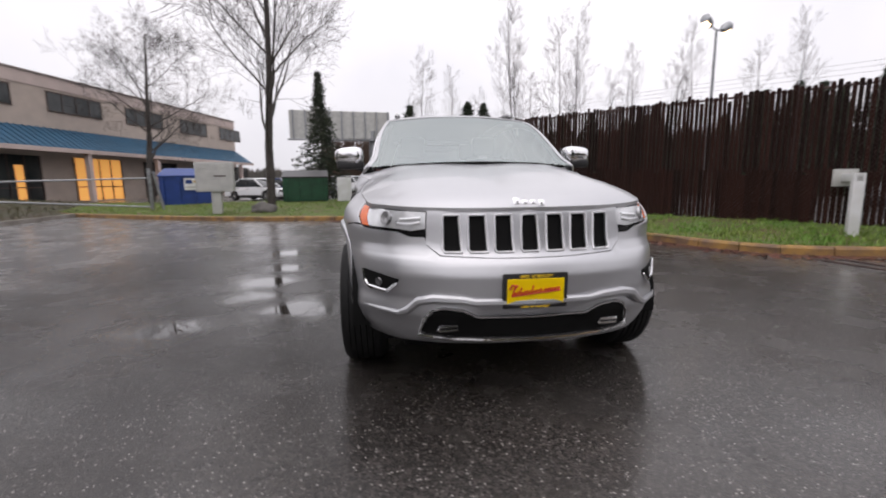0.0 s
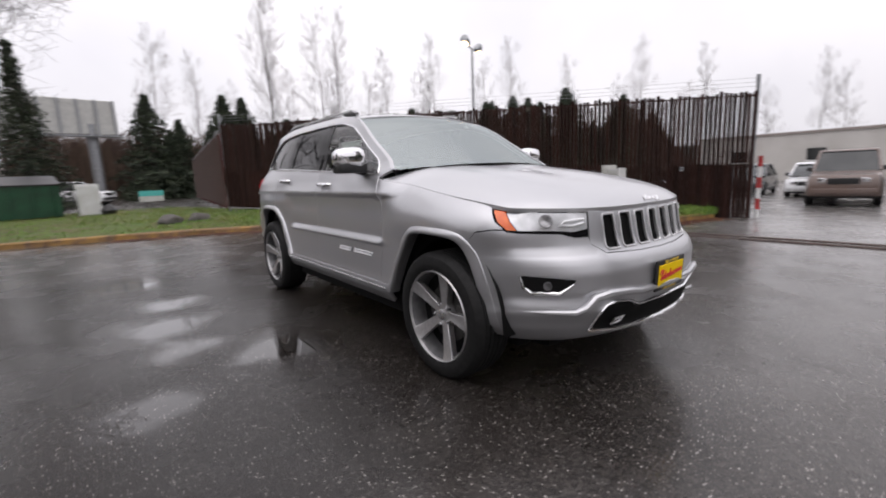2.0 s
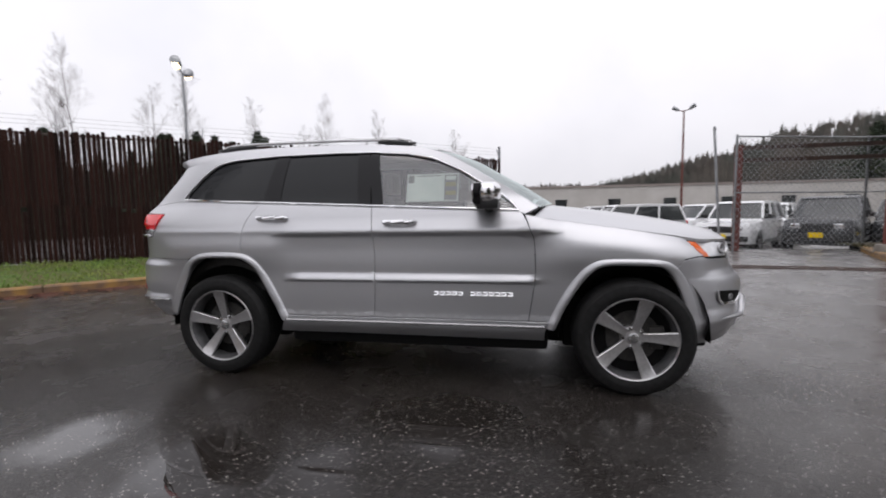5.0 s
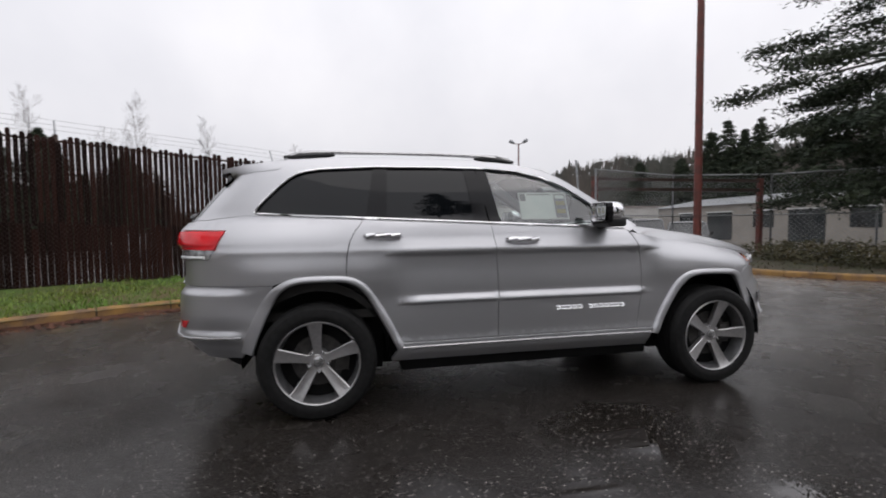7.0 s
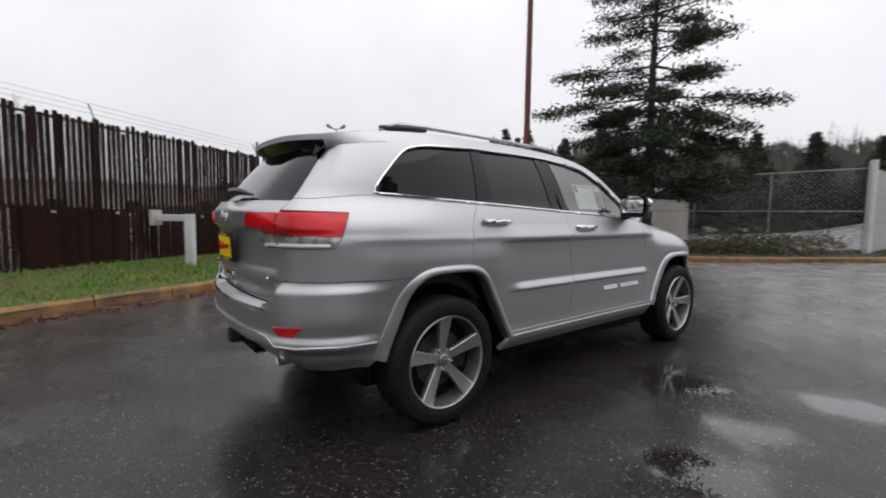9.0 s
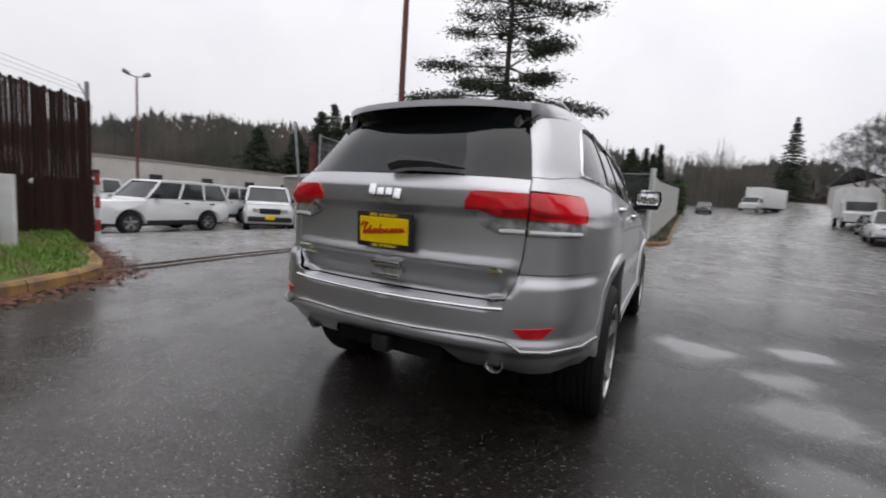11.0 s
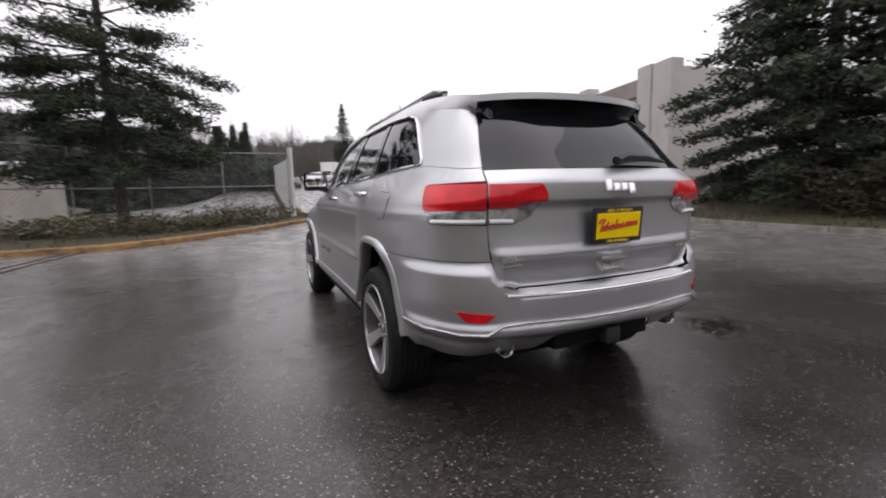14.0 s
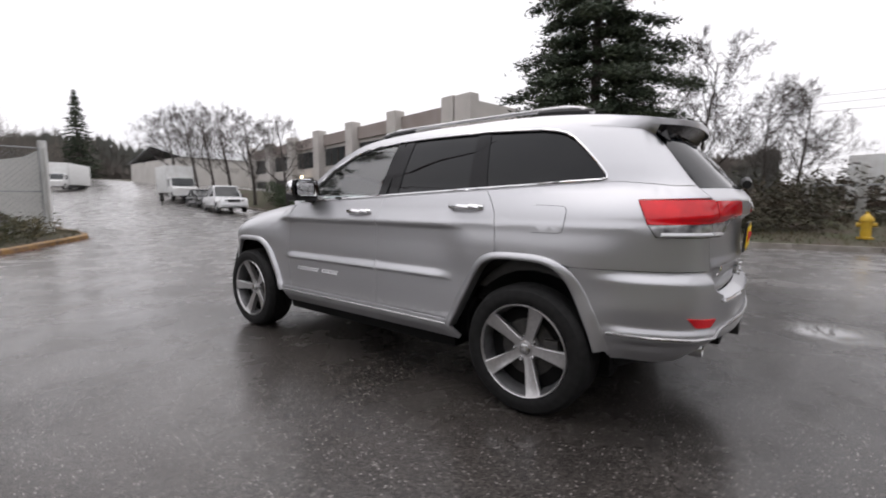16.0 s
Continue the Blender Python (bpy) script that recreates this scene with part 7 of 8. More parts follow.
hyd = thing("fire_hydrant", "yellow fire hydrant in the grass", "hydrant", pose(-12.9, 4.3, 0.2))
part("barrel", lathe([(0, 0.0), (0, 0.17), (0.05, 0.17), (0.06, 0.11), (0.45, 0.11), (0.47, 0.15), (0.52, 0.15), (0.6, 0.11), (0.66, 0.04), (0.72, 0.03), (0.72, 0)], 18, "z"), YELLOW_PAINT, hyd)
for s in (-1, 1):
    part("outlet", tube([(0, s * 0.08, 0.38), (0, s * 0.2, 0.38)], 0.06, 10), YELLOW_PAINT, hyd)

yard = thing("yard_sign", "small teal and white lawn sign", "sign", pose(-0.75, 16.5, 0.22, 0, 0, 6))
part("panel", box(-0.4, 0.4, -0.01, 0.01, 0.4, 0.8), WHITE_PAINT, yard)
part("header", box(-0.4, 0.4, -0.016, -0.01, 0.6, 0.8), TEAL_SIGN, yard)
for s in (-0.3, 0.3):
    part("leg", tube([(s, 0, -0.1), (s, 0, 0.45)], 0.012, 6), STEEL, yard)


def boulder(x, y, r, label, seed):
    bm = bmesh.new()
    bmesh.ops.create_icosphere(bm, subdivisions=3, radius=1)
    for v in bm.verts:
        v.co *= 1 + 0.35 * noise.noise(v.co * 1.3 + Vector((seed, 0, 0)))
        v.co = Vector((v.co.x * r, v.co.y * r * 0.8, max(v.co.z, -0.3) * r * 0.6))
    ob = tagged(part("boulder", bm, ROCK), label, "rock", "boulders on the lawn")
    ob.location = (x, y, 0.22)


boulder(-4.9, 11.4, 0.42, "dark rounded boulder at the foot of a tree", 1)
boulder(-0.9, 10.5, 0.3, "dark boulder on the lawn", 4)
boulder(-0.15, 10.8, 0.28, "dark boulder on the lawn", 9)

# pipe gate standing open on the left of the lawn
pg = thing("pipe_gate", "open galvanised pipe gate with a red board", "gate")
ga, gb = Vector((-9.3, 13.2, 0.0)), Vector((-16.5, 9.4, 0.0))
for z0, z1 in ((1.35, 1.15), (0.3, 0.95)):
    part("gate_pipe", tube([ga + Vector((0, 0, z0)), gb + Vector((0, 0, z1))], 0.03, 8), STEEL, pg)
part("gate_post", tube([ga + Vector((0, 0, -0.1)), ga + Vector((0, 0, 1.7))], 0.06, 10), STEEL, pg)
part("gate_post", tube([ga + Vector((0.35, 0.2, -0.1)), ga + Vector((0.1, 0.1, 1.6))], 0.045, 10), STEEL, pg)
part("red_board", box(-0.5, 0.5, -0.02, 0.02, -0.1, 0.1), RED_PAINT, pg).matrix_basis = Matrix.Translation(gb + Vector((0.3, 0.15, 1.05))) @ Matrix.Rotation(math.atan2(3.8, 7.2), 4, "Z")

cab = thing("utility_cabinet", "white metal utility cabinet on the grass", "cabinet", pose(-2.6, 16.4, 0.2, 0, 0, 6))
part("case", box(-0.32, 0.32, 0, 0.4, 0, 1.15, 0.02), WHITE_PAINT, cab)
part("door", box(-0.28, 0.28, -0.012, 0.0, 0.08, 1.08, 0.006, 1), WHITE_PAINT, cab)
bag = tagged(part("rubbish_bag", lathe([(0, 0.0), (0.02, 0.2), (0.2, 0.24), (0.36, 0.12), (0.42, 0.03), (0.44, 0.0)], 14, "z"), BLACK_PLASTIC), "black tied rubbish bag beside a cabinet", "bag")
bag.location = (-2.1, 16.3, 0.2)

bb = thing("billboard", "grey billboard seen from behind on a steel column", "billboard", pose(-4.6, 43, 0, 0, 0, 8))
part("column", tube([(2.6, 0, -0.2), (2.6, 0, 6.4)], 0.38, 14), STEEL, bb)
part("panel", box(-5.6, 4.4, -0.3, 0.3, 5.6, 8.3, 0.02, 1), GREY_BOX, bb)
for i in range(9):
    part("brace", box(-5.3 + i * 1.18, -5.15 + i * 1.18, -0.5, -0.3, 5.5, 8.3), STEEL, bb)
part("catwalk", box(-5.8, 4.6, -1.1, -0.3, 5.35, 5.45), STEEL, bb)

# yard gate with a parked trailer behind the hydrant
yg = thing("yard_gate", "weathered grey timber gate posts with steel rails", "gate", pose(-17.4, 4.6, 0.35, 0, 0, 80))
for x, h in ((0, 2.1), (-1.4, 1.7), (1.6, 2.0)):
    part("gate_post", box(x - 0.11, x + 0.11, -0.11, 0.11, -0.2, h, 0.015), GREY_BOX, yg)
for z in (0.5, 1.4):
    part("rail", tube([(-1.4, 0, z), (3.6, 0, z)], 0.03, 8), STEEL, yg)
tr = thing("trailer", "white box trailer behind a gate", "trailer", pose(-25, 7.2, 0.3, 0, 0, 70))
part("box_body", box(-2.2, 2.2, -1.1, 1.1, 0.9, 3.0, 0.03), WHITE_PAINT, tr)
part("frame", box(-2.4, 2.4, -0.9, 0.9, 0.65, 0.9), DARK_STEEL, tr)
for s in (-1, 1):
    wheel_parts(tr, 0.0, 0.0, 0.38, 0.24, s).matrix_basis = pose(0.2, s * 0.95, 0.38, 0, 0, 90 * s)
ub = thing("utility_pedestal", "small pale green utility pedestal on the bank", "cabinet", pose(-13.4, 1.2, 0.3))
part("case", box(-0.14, 0.14, -0.14, 0.14, 0, 0.75, 0.03), GREY_BOX, ub)
# wires overhead beyond the bank
for k in range(3):
    a, b = Vector((-60, -8, 11 + k * 0.8)), Vector((-50, 60, 12 + k * 0.8))
    tagged(part("overhead_wire", tube([a.lerp(b, i / 8) - Vector((0, 0, 1.2 * (1 - (i / 4 - 1) ** 2))) for i in range(9)], 0.02, 4), DARK_STEEL), "thin dark overhead power wire", "wire", "overhead wires")
lean = thing("leaning_pole", "thin leaning white-grey pole by the wire fence", "pole", spot(8.9, -5.9))
part("shaft", tube([(0, 0, 0), (0.35, 0.1, 3.3)], 0.035, 8), STEEL, lean)
beam = thing("gate_frame", "rust-brown overhead gate beam on two posts", "gate frame")
for y in (-6.3, -12.6):
    part("upright", box(8.9, 9.05, y - 0.07, y + 0.07, -0.1, 2.75), RUST, beam)
for z in (2.3, 2.62):
    part("beam", box(8.92, 9.03, -12.7, -6.2, z, z + 0.10), DARK_STEEL, beam)

# ---- trees ----


def bare_tree(name, label, m, height, seed, mat, spread=0.5, levels=4, trunk=0.16, group="", lean=0.0, first=0.22, fan=7, twig=0.006, category="tree", sides=6, limb=0.55, bushy=6, thin=0.45):
    """Trunk, then limbs that fork into finer and finer twigs."""
    rng = random.Random(seed)
    o = thing(name, label, category, m, group)
    bm_t, bm_l = bmesh.new(), bmesh.new()

    def grow(start, way, length, radius, level):
        n = 5 if level < 2 else 3
        pts, rad, p, d = [start], [radius], start.copy(), way.copy()
        for i in range(n):
            d = (d + Vector((rng.uniform(-1, 1), rng.uniform(-1, 1), rng.uniform(-0.5, 0.8))) * (0.07 if level == 0 else 0.16) + Vector((0, 0, 0.05 if level else 0))).normalized()
            p = p + d * (length / n)
            pts.append(p.copy())
            rad.append(max(twig * 0.6, radius * (1 - 0.8 * (i + 1) / n)))
        add_tube(bm_t if level == 0 else bm_l, pts, rad, sides if level == 0 else (5 if level == 1 else 3), False)
        if level >= levels:
            return
        kids = fan if level == 0 else (bushy if level == 1 else 5)
        kids = kids * 2 if level == 0 else kids
        for k in range(kids):
            t = (first + (1 - first) * (k + rng.random() * 0.7) / kids) if level == 0 else 0.25 + 0.75 * (k + rng.random()) / kids
            i = min(n - 1, int(t * n))
            q = pts[i].lerp(pts[i + 1], t * n - i)
            a = rng.random() * math.tau
            axis = (pts[i + 1] - pts[i]).normalized()
            side = axis.cross(Vector((math.cos(a), math.sin(a), 0.3))).normalized()
            w = (axis * (0.75 if level == 0 else 0.8) + side * (spread * 1.6)).normalized()
            share = (limb * (1.15 - 0.75 * t)) if level == 0 else 0.55 * (1.1 - 0.5 * t)
            r = max(twig, (radius * (1 - 0.8 * t)) * thin)
            grow(q, w, length * share * rng.uniform(0.75, 1.2), r, level + 1)
    grow(Vector((0, 0, -0.1)), Vector((lean, lean * 0.5, 1)).normalized(), height, trunk, 0)
    part("trunk", bm_t, mat, o, smooth=2)
    part("branchwork", bm_l, mat, o, smooth=2)
    return o


def clump_mesh(vs, fs, centre, size, count, rng, leaf, flat=0.6):
    for _ in range(count):
        c = centre + Vector((rng.gauss(0, 0.5), rng.gauss(0, 0.5), rng.gauss(0, 0.5) * flat)) * size
        a = Vector((rng.uniform(-1, 1), rng.uniform(-1, 1), rng.uniform(-0.6, 0.6))).normalized() * leaf * rng.uniform(0.5, 1.3)
        b = Vector((rng.uniform(-1, 1), rng.uniform(-1, 1), rng.uniform(-1, 1))).normalized() * leaf * 0.26
        k = len(vs)
        vs += [c - a * 0.5, c + b, c + a, c - b]
        fs.append((k, k + 1, k + 2, k + 3))


def conifer(name, label, m, height, radius, seed, kind="spruce", group="", density=1.0, leaf=0.3, mat=NEEDLES):
    """Straight trunk, whorls of drooping boughs, each hung with many small tufts."""
    rng = random.Random(seed)
    o = thing(name, label, "tree", m, group)
    part("trunk", tube([(0, 0, -0.2), (0.05, 0, height * 0.5), (0, 0, height)], [height * 0.011 + 0.04, height * 0.007 + 0.02, 0.02], 10), BARK, o)
    vs, fs = [], []
    boughs = bmesh.new()
    lowest = 0.19 if kind == "pine" else 0.06
    z = height * lowest
    while z < height * 0.98:
        t = (z / height - lowest) / (1 - lowest)
        reach = radius * ((1 - t) ** (1.2 if radius < 3.9 else 0.9) * rng.uniform(0.72, 1.08) + 0.02) if kind == "spruce" else radius * (1.05 if t < 0.32 else 0.50 + 0.5 * math.sin(math.pi * min(1, t * 1.05 + 0.05))) * rng.uniform(0.65, 1.1)
        n = rng.randint(5, 7) if kind == "spruce" else (8 if t < 0.32 else rng.randint(3, 5))
        a0 = rng.random() * math.tau
        for k in range(n):
            a = a0 + k * math.tau / n + rng.uniform(-0.4, 0.4)
            r = reach * rng.uniform(0.65, 1.15)
            d = Vector((math.cos(a), math.sin(a), 0))
            droop = -0.25 if kind == "spruce" else (rng.uniform(-0.35, -0.1) if t < 0.32 else rng.uniform(-0.1, 0.25))
            tip = Vector((0, 0, z)) + d * r + Vector((0, 0, droop * r))
            mid = Vector((0, 0, z)) + d * r * 0.5 + Vector((0, 0, droop * r * 0.35))
            add_tube(boughs, [(0, 0, z), mid, tip], [0.03 + r * 0.008, 0.02, 0.008], 4, False)
            steps = max(3, int(r / 0.42 * density))
            for i in range(steps):
                u = (0.22 if kind == "spruce" else 0.42) + (1 - (0.22 if kind == "spruce" else 0.42)) * (i + rng.random()) / steps
                c = Vector((0, 0, z)).lerp(mid, u * 2) if u < 0.5 else mid.lerp(tip, u * 2 - 1)
                side = Vector((-d.y, d.x, 0)) * rng.uniform(-1, 1) * r * 0.22 * (1.15 - u)
                clump_mesh(vs, fs, c + side, (0.12 + 0.12 * min(r, 3.0)) if kind == "spruce" else 0.50, int((26 if kind == "spruce" or t < 0.4 else 24) * density), rng, leaf * (0.75 + 0.1 * min(r, 3.0)), 0.40 if r > 1.6 or kind == "pine" else 1.0)
        z += height * (0.032 if kind == "spruce" else 0.045) * rng.uniform(0.8, 1.3)
    part("branchwork", boughs, BARK, o, smooth=2)
    me = bpy.data.meshes.new("crown")
    me.from_pydata(vs, [], fs)
    me.materials.append(mat)
    crown = new("crown", me)
    crown.parent = o
    return o


def bush(name, label, pts, size, count, mat, seed, leaf=0.09, kind="stuff", category="shrub"):
    """Leaves heaped along a line, one object."""
    rng = random.Random(seed)
    vs, fs = [], []
    line = resample([Vector((x, y, 0)) for x, y in pts], 0.35)
    for p in line:
        for _ in range(count):
            c = p + Vector((rng.uniform(-1, 1) * size[0], rng.uniform(-1, 1) * size[0], 0))
            h = size[1] * (0.75 + 0.35 * noise.noise(Vector((c.x, c.y, seed)) * 0.7))
            c.z = ground_height(c.x, c.y) + 0.05 + rng.random() ** 0.7 * h
            clump_mesh(vs, fs, c, 0.16, 7, rng, leaf, 1.0)
    me = bpy.data.meshes.new(name)
    me.from_pydata(vs, [], fs)
    me.materials.append(mat)
    return tagged(new(name, me), label, category, kind=kind)


bare_tree("bare_tree", "leafless wet brown tree with upswept limbs on the lawn", pose(-4.75, 12.0, 0.2), 11.5, 24, BARK, 0.46, 4, 0.16, lean=-0.02, fan=12, first=0.17, twig=0.006, limb=0.46, bushy=12, thin=0.36)
bare_tree("bare_tree", "leafless spreading tree in front of the offices", pose(-16.4, 27.5, 0), 11.0, 5, BARK, 0.6, 4, 0.24, fan=11, first=0.22, twig=0.007, bushy=11, thin=0.33)
rng = random.Random(11)
alder = bare_tree("alder_tree", "tall thin leafless pale alder beyond the fence", pose(14, 46, 0), 21, 31, PALE_BARK, 0.32, 3, 0.11, "far alders", fan=14, first=0.3, twig=0.009, limb=0.24, bushy=8, thin=0.22)
alder2 = bare_tree("alder_tree", "tall thin leafless pale alder beyond the fence", pose(20, 47, 0), 18, 38, PALE_BARK, 0.36, 3, 0.10, "far alders", fan=14, first=0.28, twig=0.009, limb=0.27, bushy=8, thin=0.22)
for i in range(21):
    a = radians(86 - i * 4.0 + rng.uniform(-1.2, 1.2))
    r = 56 + rng.uniform(-6, 10)
    s = rng.uniform(0.72, 1.02) * (1 - 0.3 * smooth_step(9, 13, i))
    copy_thing(alder if i % 2 else alder2, pose(r * math.cos(a), r * math.sin(a), -0.3, 0, 0, rng.uniform(0, 360)) @ Matrix.Diagonal((s, s, s, 1)))
fir = conifer("fir_tree", "small dark fir beyond the fence", pose(10, 44, 0), 9.5, 4.3, 51, "spruce", "far firs", 0.8, 0.26)
for i in range(30):
    a = radians(88 - i * 2.1 + rng.uniform(-1, 1))
    r = 44 + rng.uniform(-3, 6)
    s = rng.uniform(0.72, 1.12)
    copy_thing(fir, pose(r * math.cos(a), r * math.sin(a), -0.8, 0, 0, rng.uniform(0, 360)) @ Matrix.Diagonal((s, s, s, 1)))
conifer("spruce_tree", "slim dark spruce behind the lawn", pose(-4.6, 24, 0), 7.8, 2.4, 71, "spruce", "", 0.8, 0.17)
conifer("pine_tree", "tall dark pine with layered boughs in a bed", pose(5.2, -13.0, 0.1), 13.0, 3.4, 81, "pine", "", 2.3, 0.115)
conifer("spruce_tree", "big dense dark green spruce beside the road", pose(-14.6, -3.6, 0.3), 18.0, 4.3, 91, "spruce", "", 2.3, 0.15)
for i, (bearing, h) in enumerate(((-38.5, 9.0), (-43, 9.2), (-46, 12.3), (-47.6, 13.2), (-49.2, 11.8), (-50.6, 12.8), (-55.3, 11.8), (-59.7, 13.6), (-62.3, 14.6), (-66, 12.4), (-71, 11.5), (-76, 11.0), (-81, 10.5), (-86, 9.5))):
    conifer("fir_tree", "tall dark fir on the skyline", pose(58 * math.cos(radians(bearing)), 2 + 58 * math.sin(radians(bearing)), 0), h, 5.2, 100 + i, "spruce", "skyline firs", 0.8, 0.30)
for i, (x, y, h) in enumerate(((1.5, -54, 7), (2.5, -58, 8), (1.0, -62, 9), (-21.9, -109, 17.5))):
    conifer("fir_tree", "dark conifer at the roadside", pose(x, y, ground_height(x, y)), h, 2.0 if i < 3 else 4.4, 120 + i, "spruce", "roadside conifers", 0.6, 0.36)
road_tree = bare_tree("bare_tree", "leafless roadside tree with spreading twigs", spot(-15.2, -26), 6.2, 140, BARK, 0.6, 4, 0.13, "roadside trees", fan=7, first=0.25, twig=0.01)
for x, y, s in ((-15.4, -31, 1.1), (-16, -36, 1.2), (-16.4, -40, 1.2), (-17.0, -45, 1.3), (-17.4, -51, 1.3)):
    copy_thing(road_tree, spot(x, y, x * 40) @ Matrix.Diagonal((s, s, s, 1)))
thicket = bare_tree("bare_tree", "leafless grey thicket tree behind the bank", pose(-19.0, -0.6, 0.5), 6.6, 150, BARK, 0.55, 4, 0.12, "bank trees", fan=9, first=0.12, twig=0.01)
for x, y, t in ((-21.5, 1.6, 70), (-18.0, -2.6, 200), (-23.0, 3.0, 300)):
    k = 0.8 if x < -20 else 1.0
    copy_thing(thicket, pose(x, y, 0.5, 0, 0, t) @ Matrix.Diagonal((k, k, k, 1)))

bush("bed_shrubs", "low olive-brown shrubs mounded round a pine", [(7.2, -11.0), (5.0, -11.2), (3.4, -11.8), (1.8, -13.4), (0.8, -14.8)], (0.95, 0.75), 75, SHRUB, 1)
bush("clipped_hedge", "clipped dark green hedge before the offices", [(-15.6, -19.0), (-15.7, -22), (-16.0, -26), (-16.6, -30)], (0.95, 1.9), 130, HEDGE, 2, 0.1)
bush("foundation_shrubs", "low dark shrubs along the foot of the offices", [(-17.0, -9.0), (-17.5, -12.0), (-18.1, -15.5)], (0.45, 0.45), 30, HEDGE, 7, 0.1)
bush("bank_thicket", "dark brown and green thicket under the spruce", [(-12.9, -2.6), (-12.8, -0.8), (-13.6, 1.5), (-14.6, 3.2)], (0.9, 1.9), 80, BRAMBLE, 3, 0.12)
bush("brown_thicket", "brown bramble thicket along the bank", [(-17, 2.0), (-17.5, 5), (-18.5, 9), (-20, 14)], (1.2, 2.2), 40, BRAMBLE, 4, 0.14)
bush("roadside_hedge", "dark conifer hedge beside the road", [(-1.0, -51), (-1.2, -60), (-1.5, -70)], (1.2, 4.5), 30, HEDGE, 5, 0.4)


def far_woods():
    """A wooded ridge all round, far behind the rest, its haze put into the colour."""
    r = random.Random(77)

    def ridge_at(a):
        b = (math.degrees(a) + 180) % 360 - 180
        high = 22 * smooth_step(0, -36, b) * (1 - 0.45 * smooth_step(-72, -105, b)) if b < 0 else 0.0
        return 5.5 + high + math.sin(a * 3 + 1) + 4.0 * noise.noise(Vector((math.cos(a) * 5.7, math.sin(a) * 5.7, 1))) + 2.0 * noise.noise(Vector((math.cos(a) * 23, math.sin(a) * 23, 4)))

    vs, fs = [], []
    for i in range(60000):
        a = r.random() * math.tau
        d = r.uniform(180, 196)
        x, y = d * math.cos(a), d * math.sin(a)
        ridge = ridge_at(a)
        if abs(a - 4.75) < 0.06 and d < 200:
            continue
        c = Vector((x, y, r.uniform(0.45, 0.98) * ridge))
        k = len(vs)
        w, h = r.uniform(0.15, 0.55), r.uniform(1.2, 4.2)
        t = Vector((-math.sin(a), math.cos(a), 0))
        vs += [c - t * w, c + t * w, c + t * w * 0.7 + Vector((0, 0, h * 0.45)), c + Vector((0, 0, h)), c - t * w * 0.7 + Vector((0, 0, h * 0.45))]
        fs.append((k, k + 1, k + 2, k + 3, k + 4))
    for i in range(720):
        a0, a1 = i * math.tau / 720, (i + 1) * math.tau / 720
        k = len(vs)
        tops = [0.90 * ridge_at(a) for a in (a0, a1)]
        vs += [Vector((195 * math.cos(a0), 195 * math.sin(a0), -2)), Vector((195 * math.cos(a1), 195 * math.sin(a1), -2)), Vector((200 * math.cos(a1), 200 * math.sin(a1), tops[1])), Vector((200 * math.cos(a0), 200 * math.sin(a0), tops[0]))]
        fs.append((k, k + 1, k + 2, k + 3))
    me = bpy.data.meshes.new("far_woods")
    me.from_pydata(vs, [], fs)
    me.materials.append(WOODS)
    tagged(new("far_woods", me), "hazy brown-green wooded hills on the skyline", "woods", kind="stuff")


far_woods()


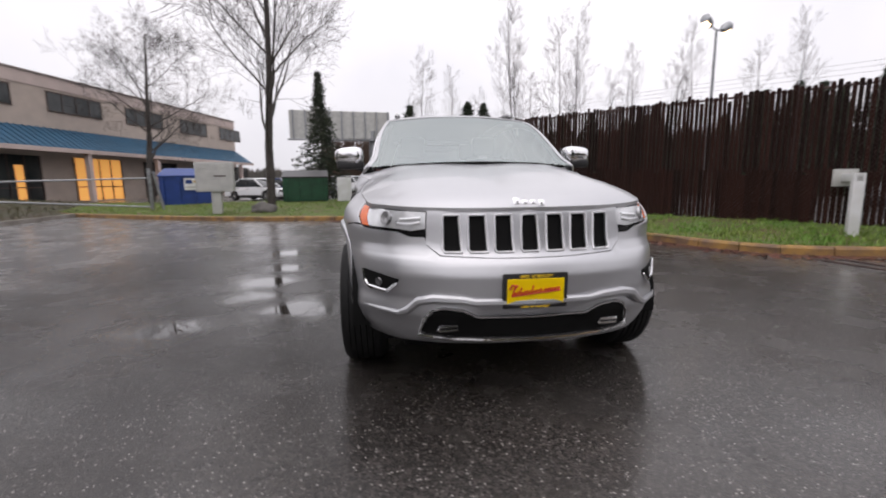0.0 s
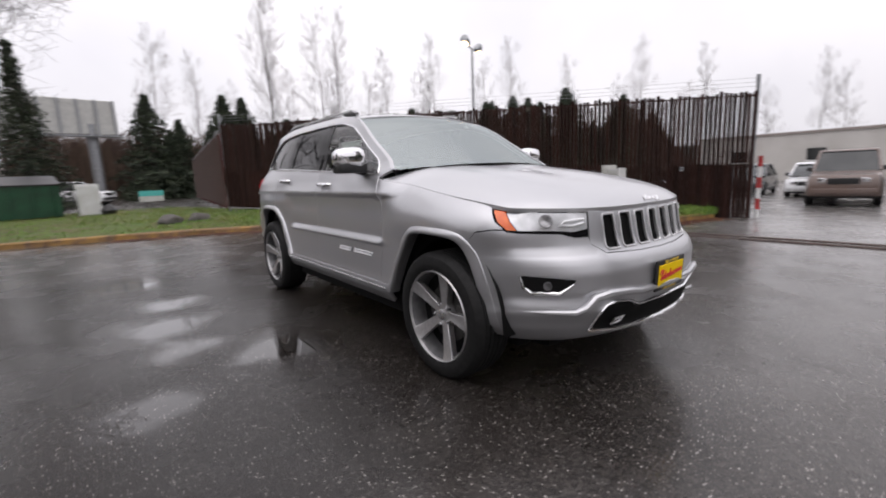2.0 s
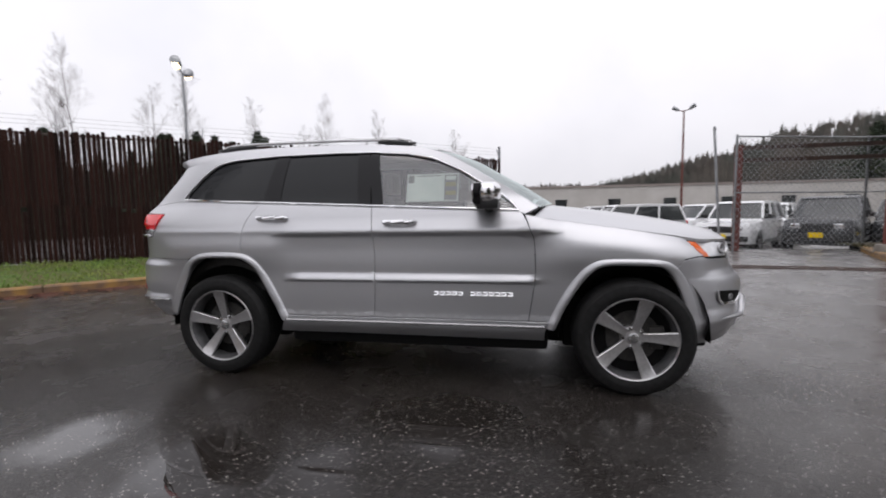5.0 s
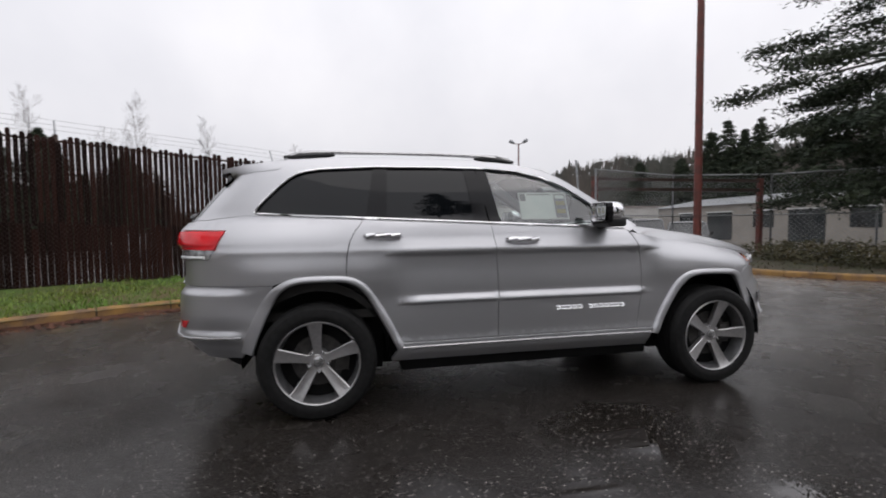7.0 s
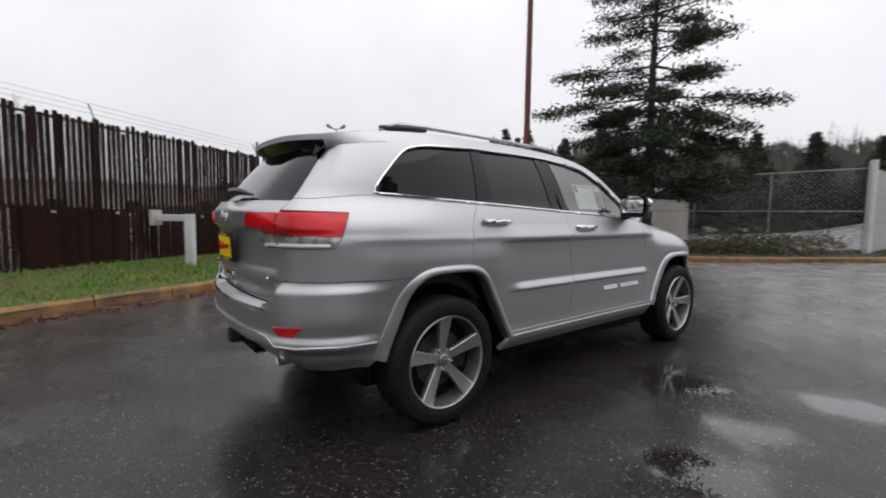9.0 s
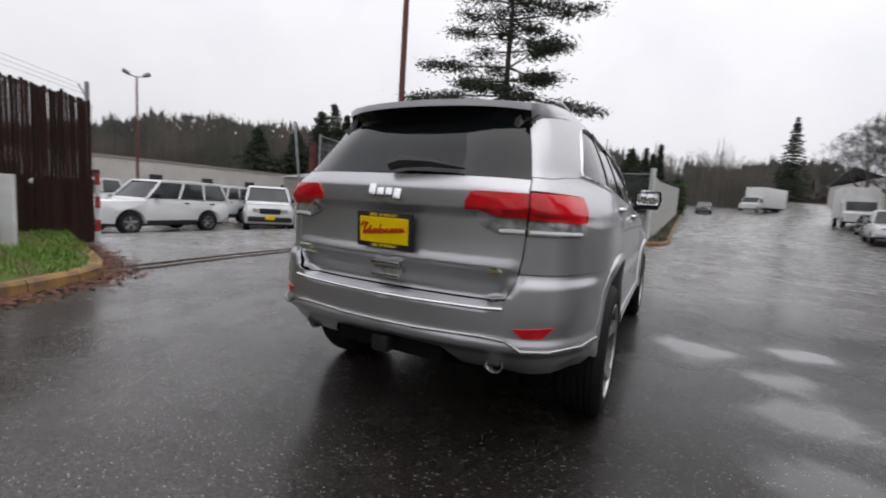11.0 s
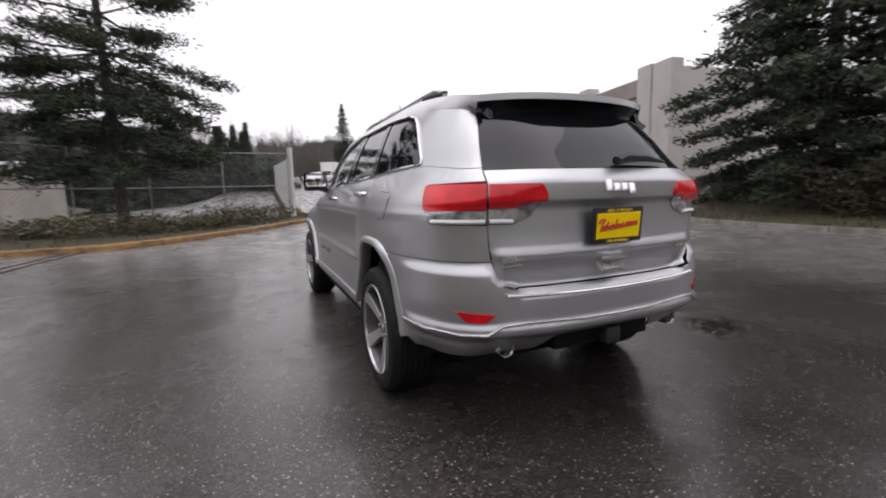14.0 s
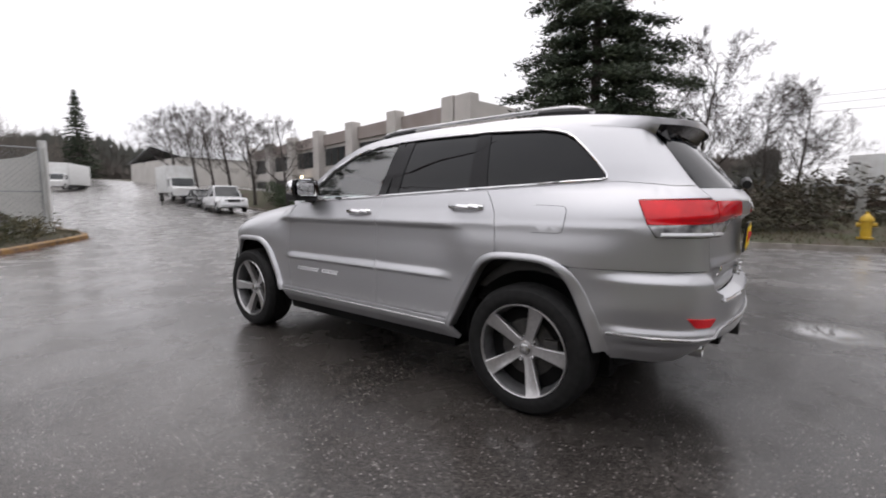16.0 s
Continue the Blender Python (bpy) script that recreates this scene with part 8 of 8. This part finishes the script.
def bare_woods(name, label, seed, a0, a1, d0, d1, tall, count, mat):
    """A dense leafless wood: thin upright stems with side twigs, between two bearings."""
    r = random.Random(seed)
    vs, fs = [], []
    for _ in range(count):
        a, d = radians(r.uniform(a0, a1)), r.uniform(d0, d1)
        x, y = d * math.cos(a), d * math.sin(a)
        edge = smooth_step(0, 5, math.degrees(a) - a0) if a0 > 0 else smooth_step(a1, a1 - 26, math.degrees(a))
        h = tall * (0.25 + 0.75 * edge) * (0.72 + 0.34 * noise.noise(Vector((x * 0.16, y * 0.16, seed))) + r.uniform(-0.12, 0.2))
        t = Vector((-math.sin(a), math.cos(a), 0))
        base = Vector((x, y, -0.6))
        top = base + Vector((0, 0, h)) + t * r.uniform(-0.5, 0.5)
        w = r.uniform(0.05, 0.11)
        k = len(vs)
        vs += [base - t * w, base + t * w, top + t * 0.02, top - t * 0.02]
        fs.append((k, k + 1, k + 2, k + 3))
        for j in range(7):
            u = r.uniform(0.15, 0.98)
            p = base.lerp(top, u)
            q = p + t * r.uniform(-1, 1) * 1.1 + Vector((0, 0, r.uniform(0.2, 1.1)))
            k = len(vs)
            vs += [p - t * 0.05, p + t * 0.05 + Vector((0, 0, 0.05)), q]
            fs.append((k, k + 1, k + 2))
    me = bpy.data.meshes.new(name)
    me.from_pydata(vs, [], fs)
    me.materials.append(mat)
    return tagged(new(name, me), label, "woods", kind="stuff")


bare_woods("brown_woods", "dense dark brown leafless wood beyond the lot", 41, 20.0, 99.0, 50, 60, 7.8, 6900, BROWN_TWIG)
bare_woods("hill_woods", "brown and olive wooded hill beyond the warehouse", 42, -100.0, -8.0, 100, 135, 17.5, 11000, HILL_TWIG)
blades("grass", KERB_NORTH, BACK_NORTH, 26000, 0.09, GRASS, "short wet lawn grass", wide=0.010)
blades("bed_litter", KERB_SOUTH, BACK_SOUTH, 7000, 0.10, SHRUB, "dry stalks and moss in the bed", 0.1, 0.18, category="ground cover")
blades("bank_grass", KERB_WEST, BACK_WEST, 9000, 0.16, SHRUB, "rough brown grass on the bank", 0.1, 0.9, 0.0, 0.5)


def leaf_litter(name, line, count, label, seed, spread):
    """Fallen leaves lying on the ground beside a line."""
    r = random.Random(seed)
    pts = curve_through([(x, y, 0) for x, y in line], 0.3)
    vs, fs = [], []
    for _ in range(count):
        i = r.randrange(len(pts) - 1)
        p = pts[i].lerp(pts[i + 1], r.random())
        d = (pts[i + 1] - pts[i]).normalized()
        q = p + Vector((d.y, -d.x, 0)) * abs(r.gauss(0, spread)) + Vector((0, 0, ground_height(p.x, p.y) + 0.004 + r.random() * 0.01))
        a, w = r.random() * math.tau, r.uniform(0.02, 0.045)
        u, v = Vector((math.cos(a), math.sin(a), r.uniform(-0.3, 0.3))) * w, Vector((-math.sin(a), math.cos(a), r.uniform(-0.3, 0.3))) * w * 0.6
        k = len(vs)
        vs += [q - u, q + v, q + u, q - v]
        fs.append((k, k + 1, k + 2, k + 3))
    me = bpy.data.meshes.new(name)
    me.from_pydata(vs, [], fs)
    me.materials.append(LEAVES)
    tagged(new(name, me), label, "leaves", kind="stuff")


leaf_litter("fallen_leaves", KERB_NORTH[3:], 6500, "wet red-brown fallen leaves along the kerb", 5, 0.17)
leaf_litter("fallen_leaves", KERB_SOUTH[2:7], 700, "wet brown fallen leaves along the kerb", 6, 0.12)
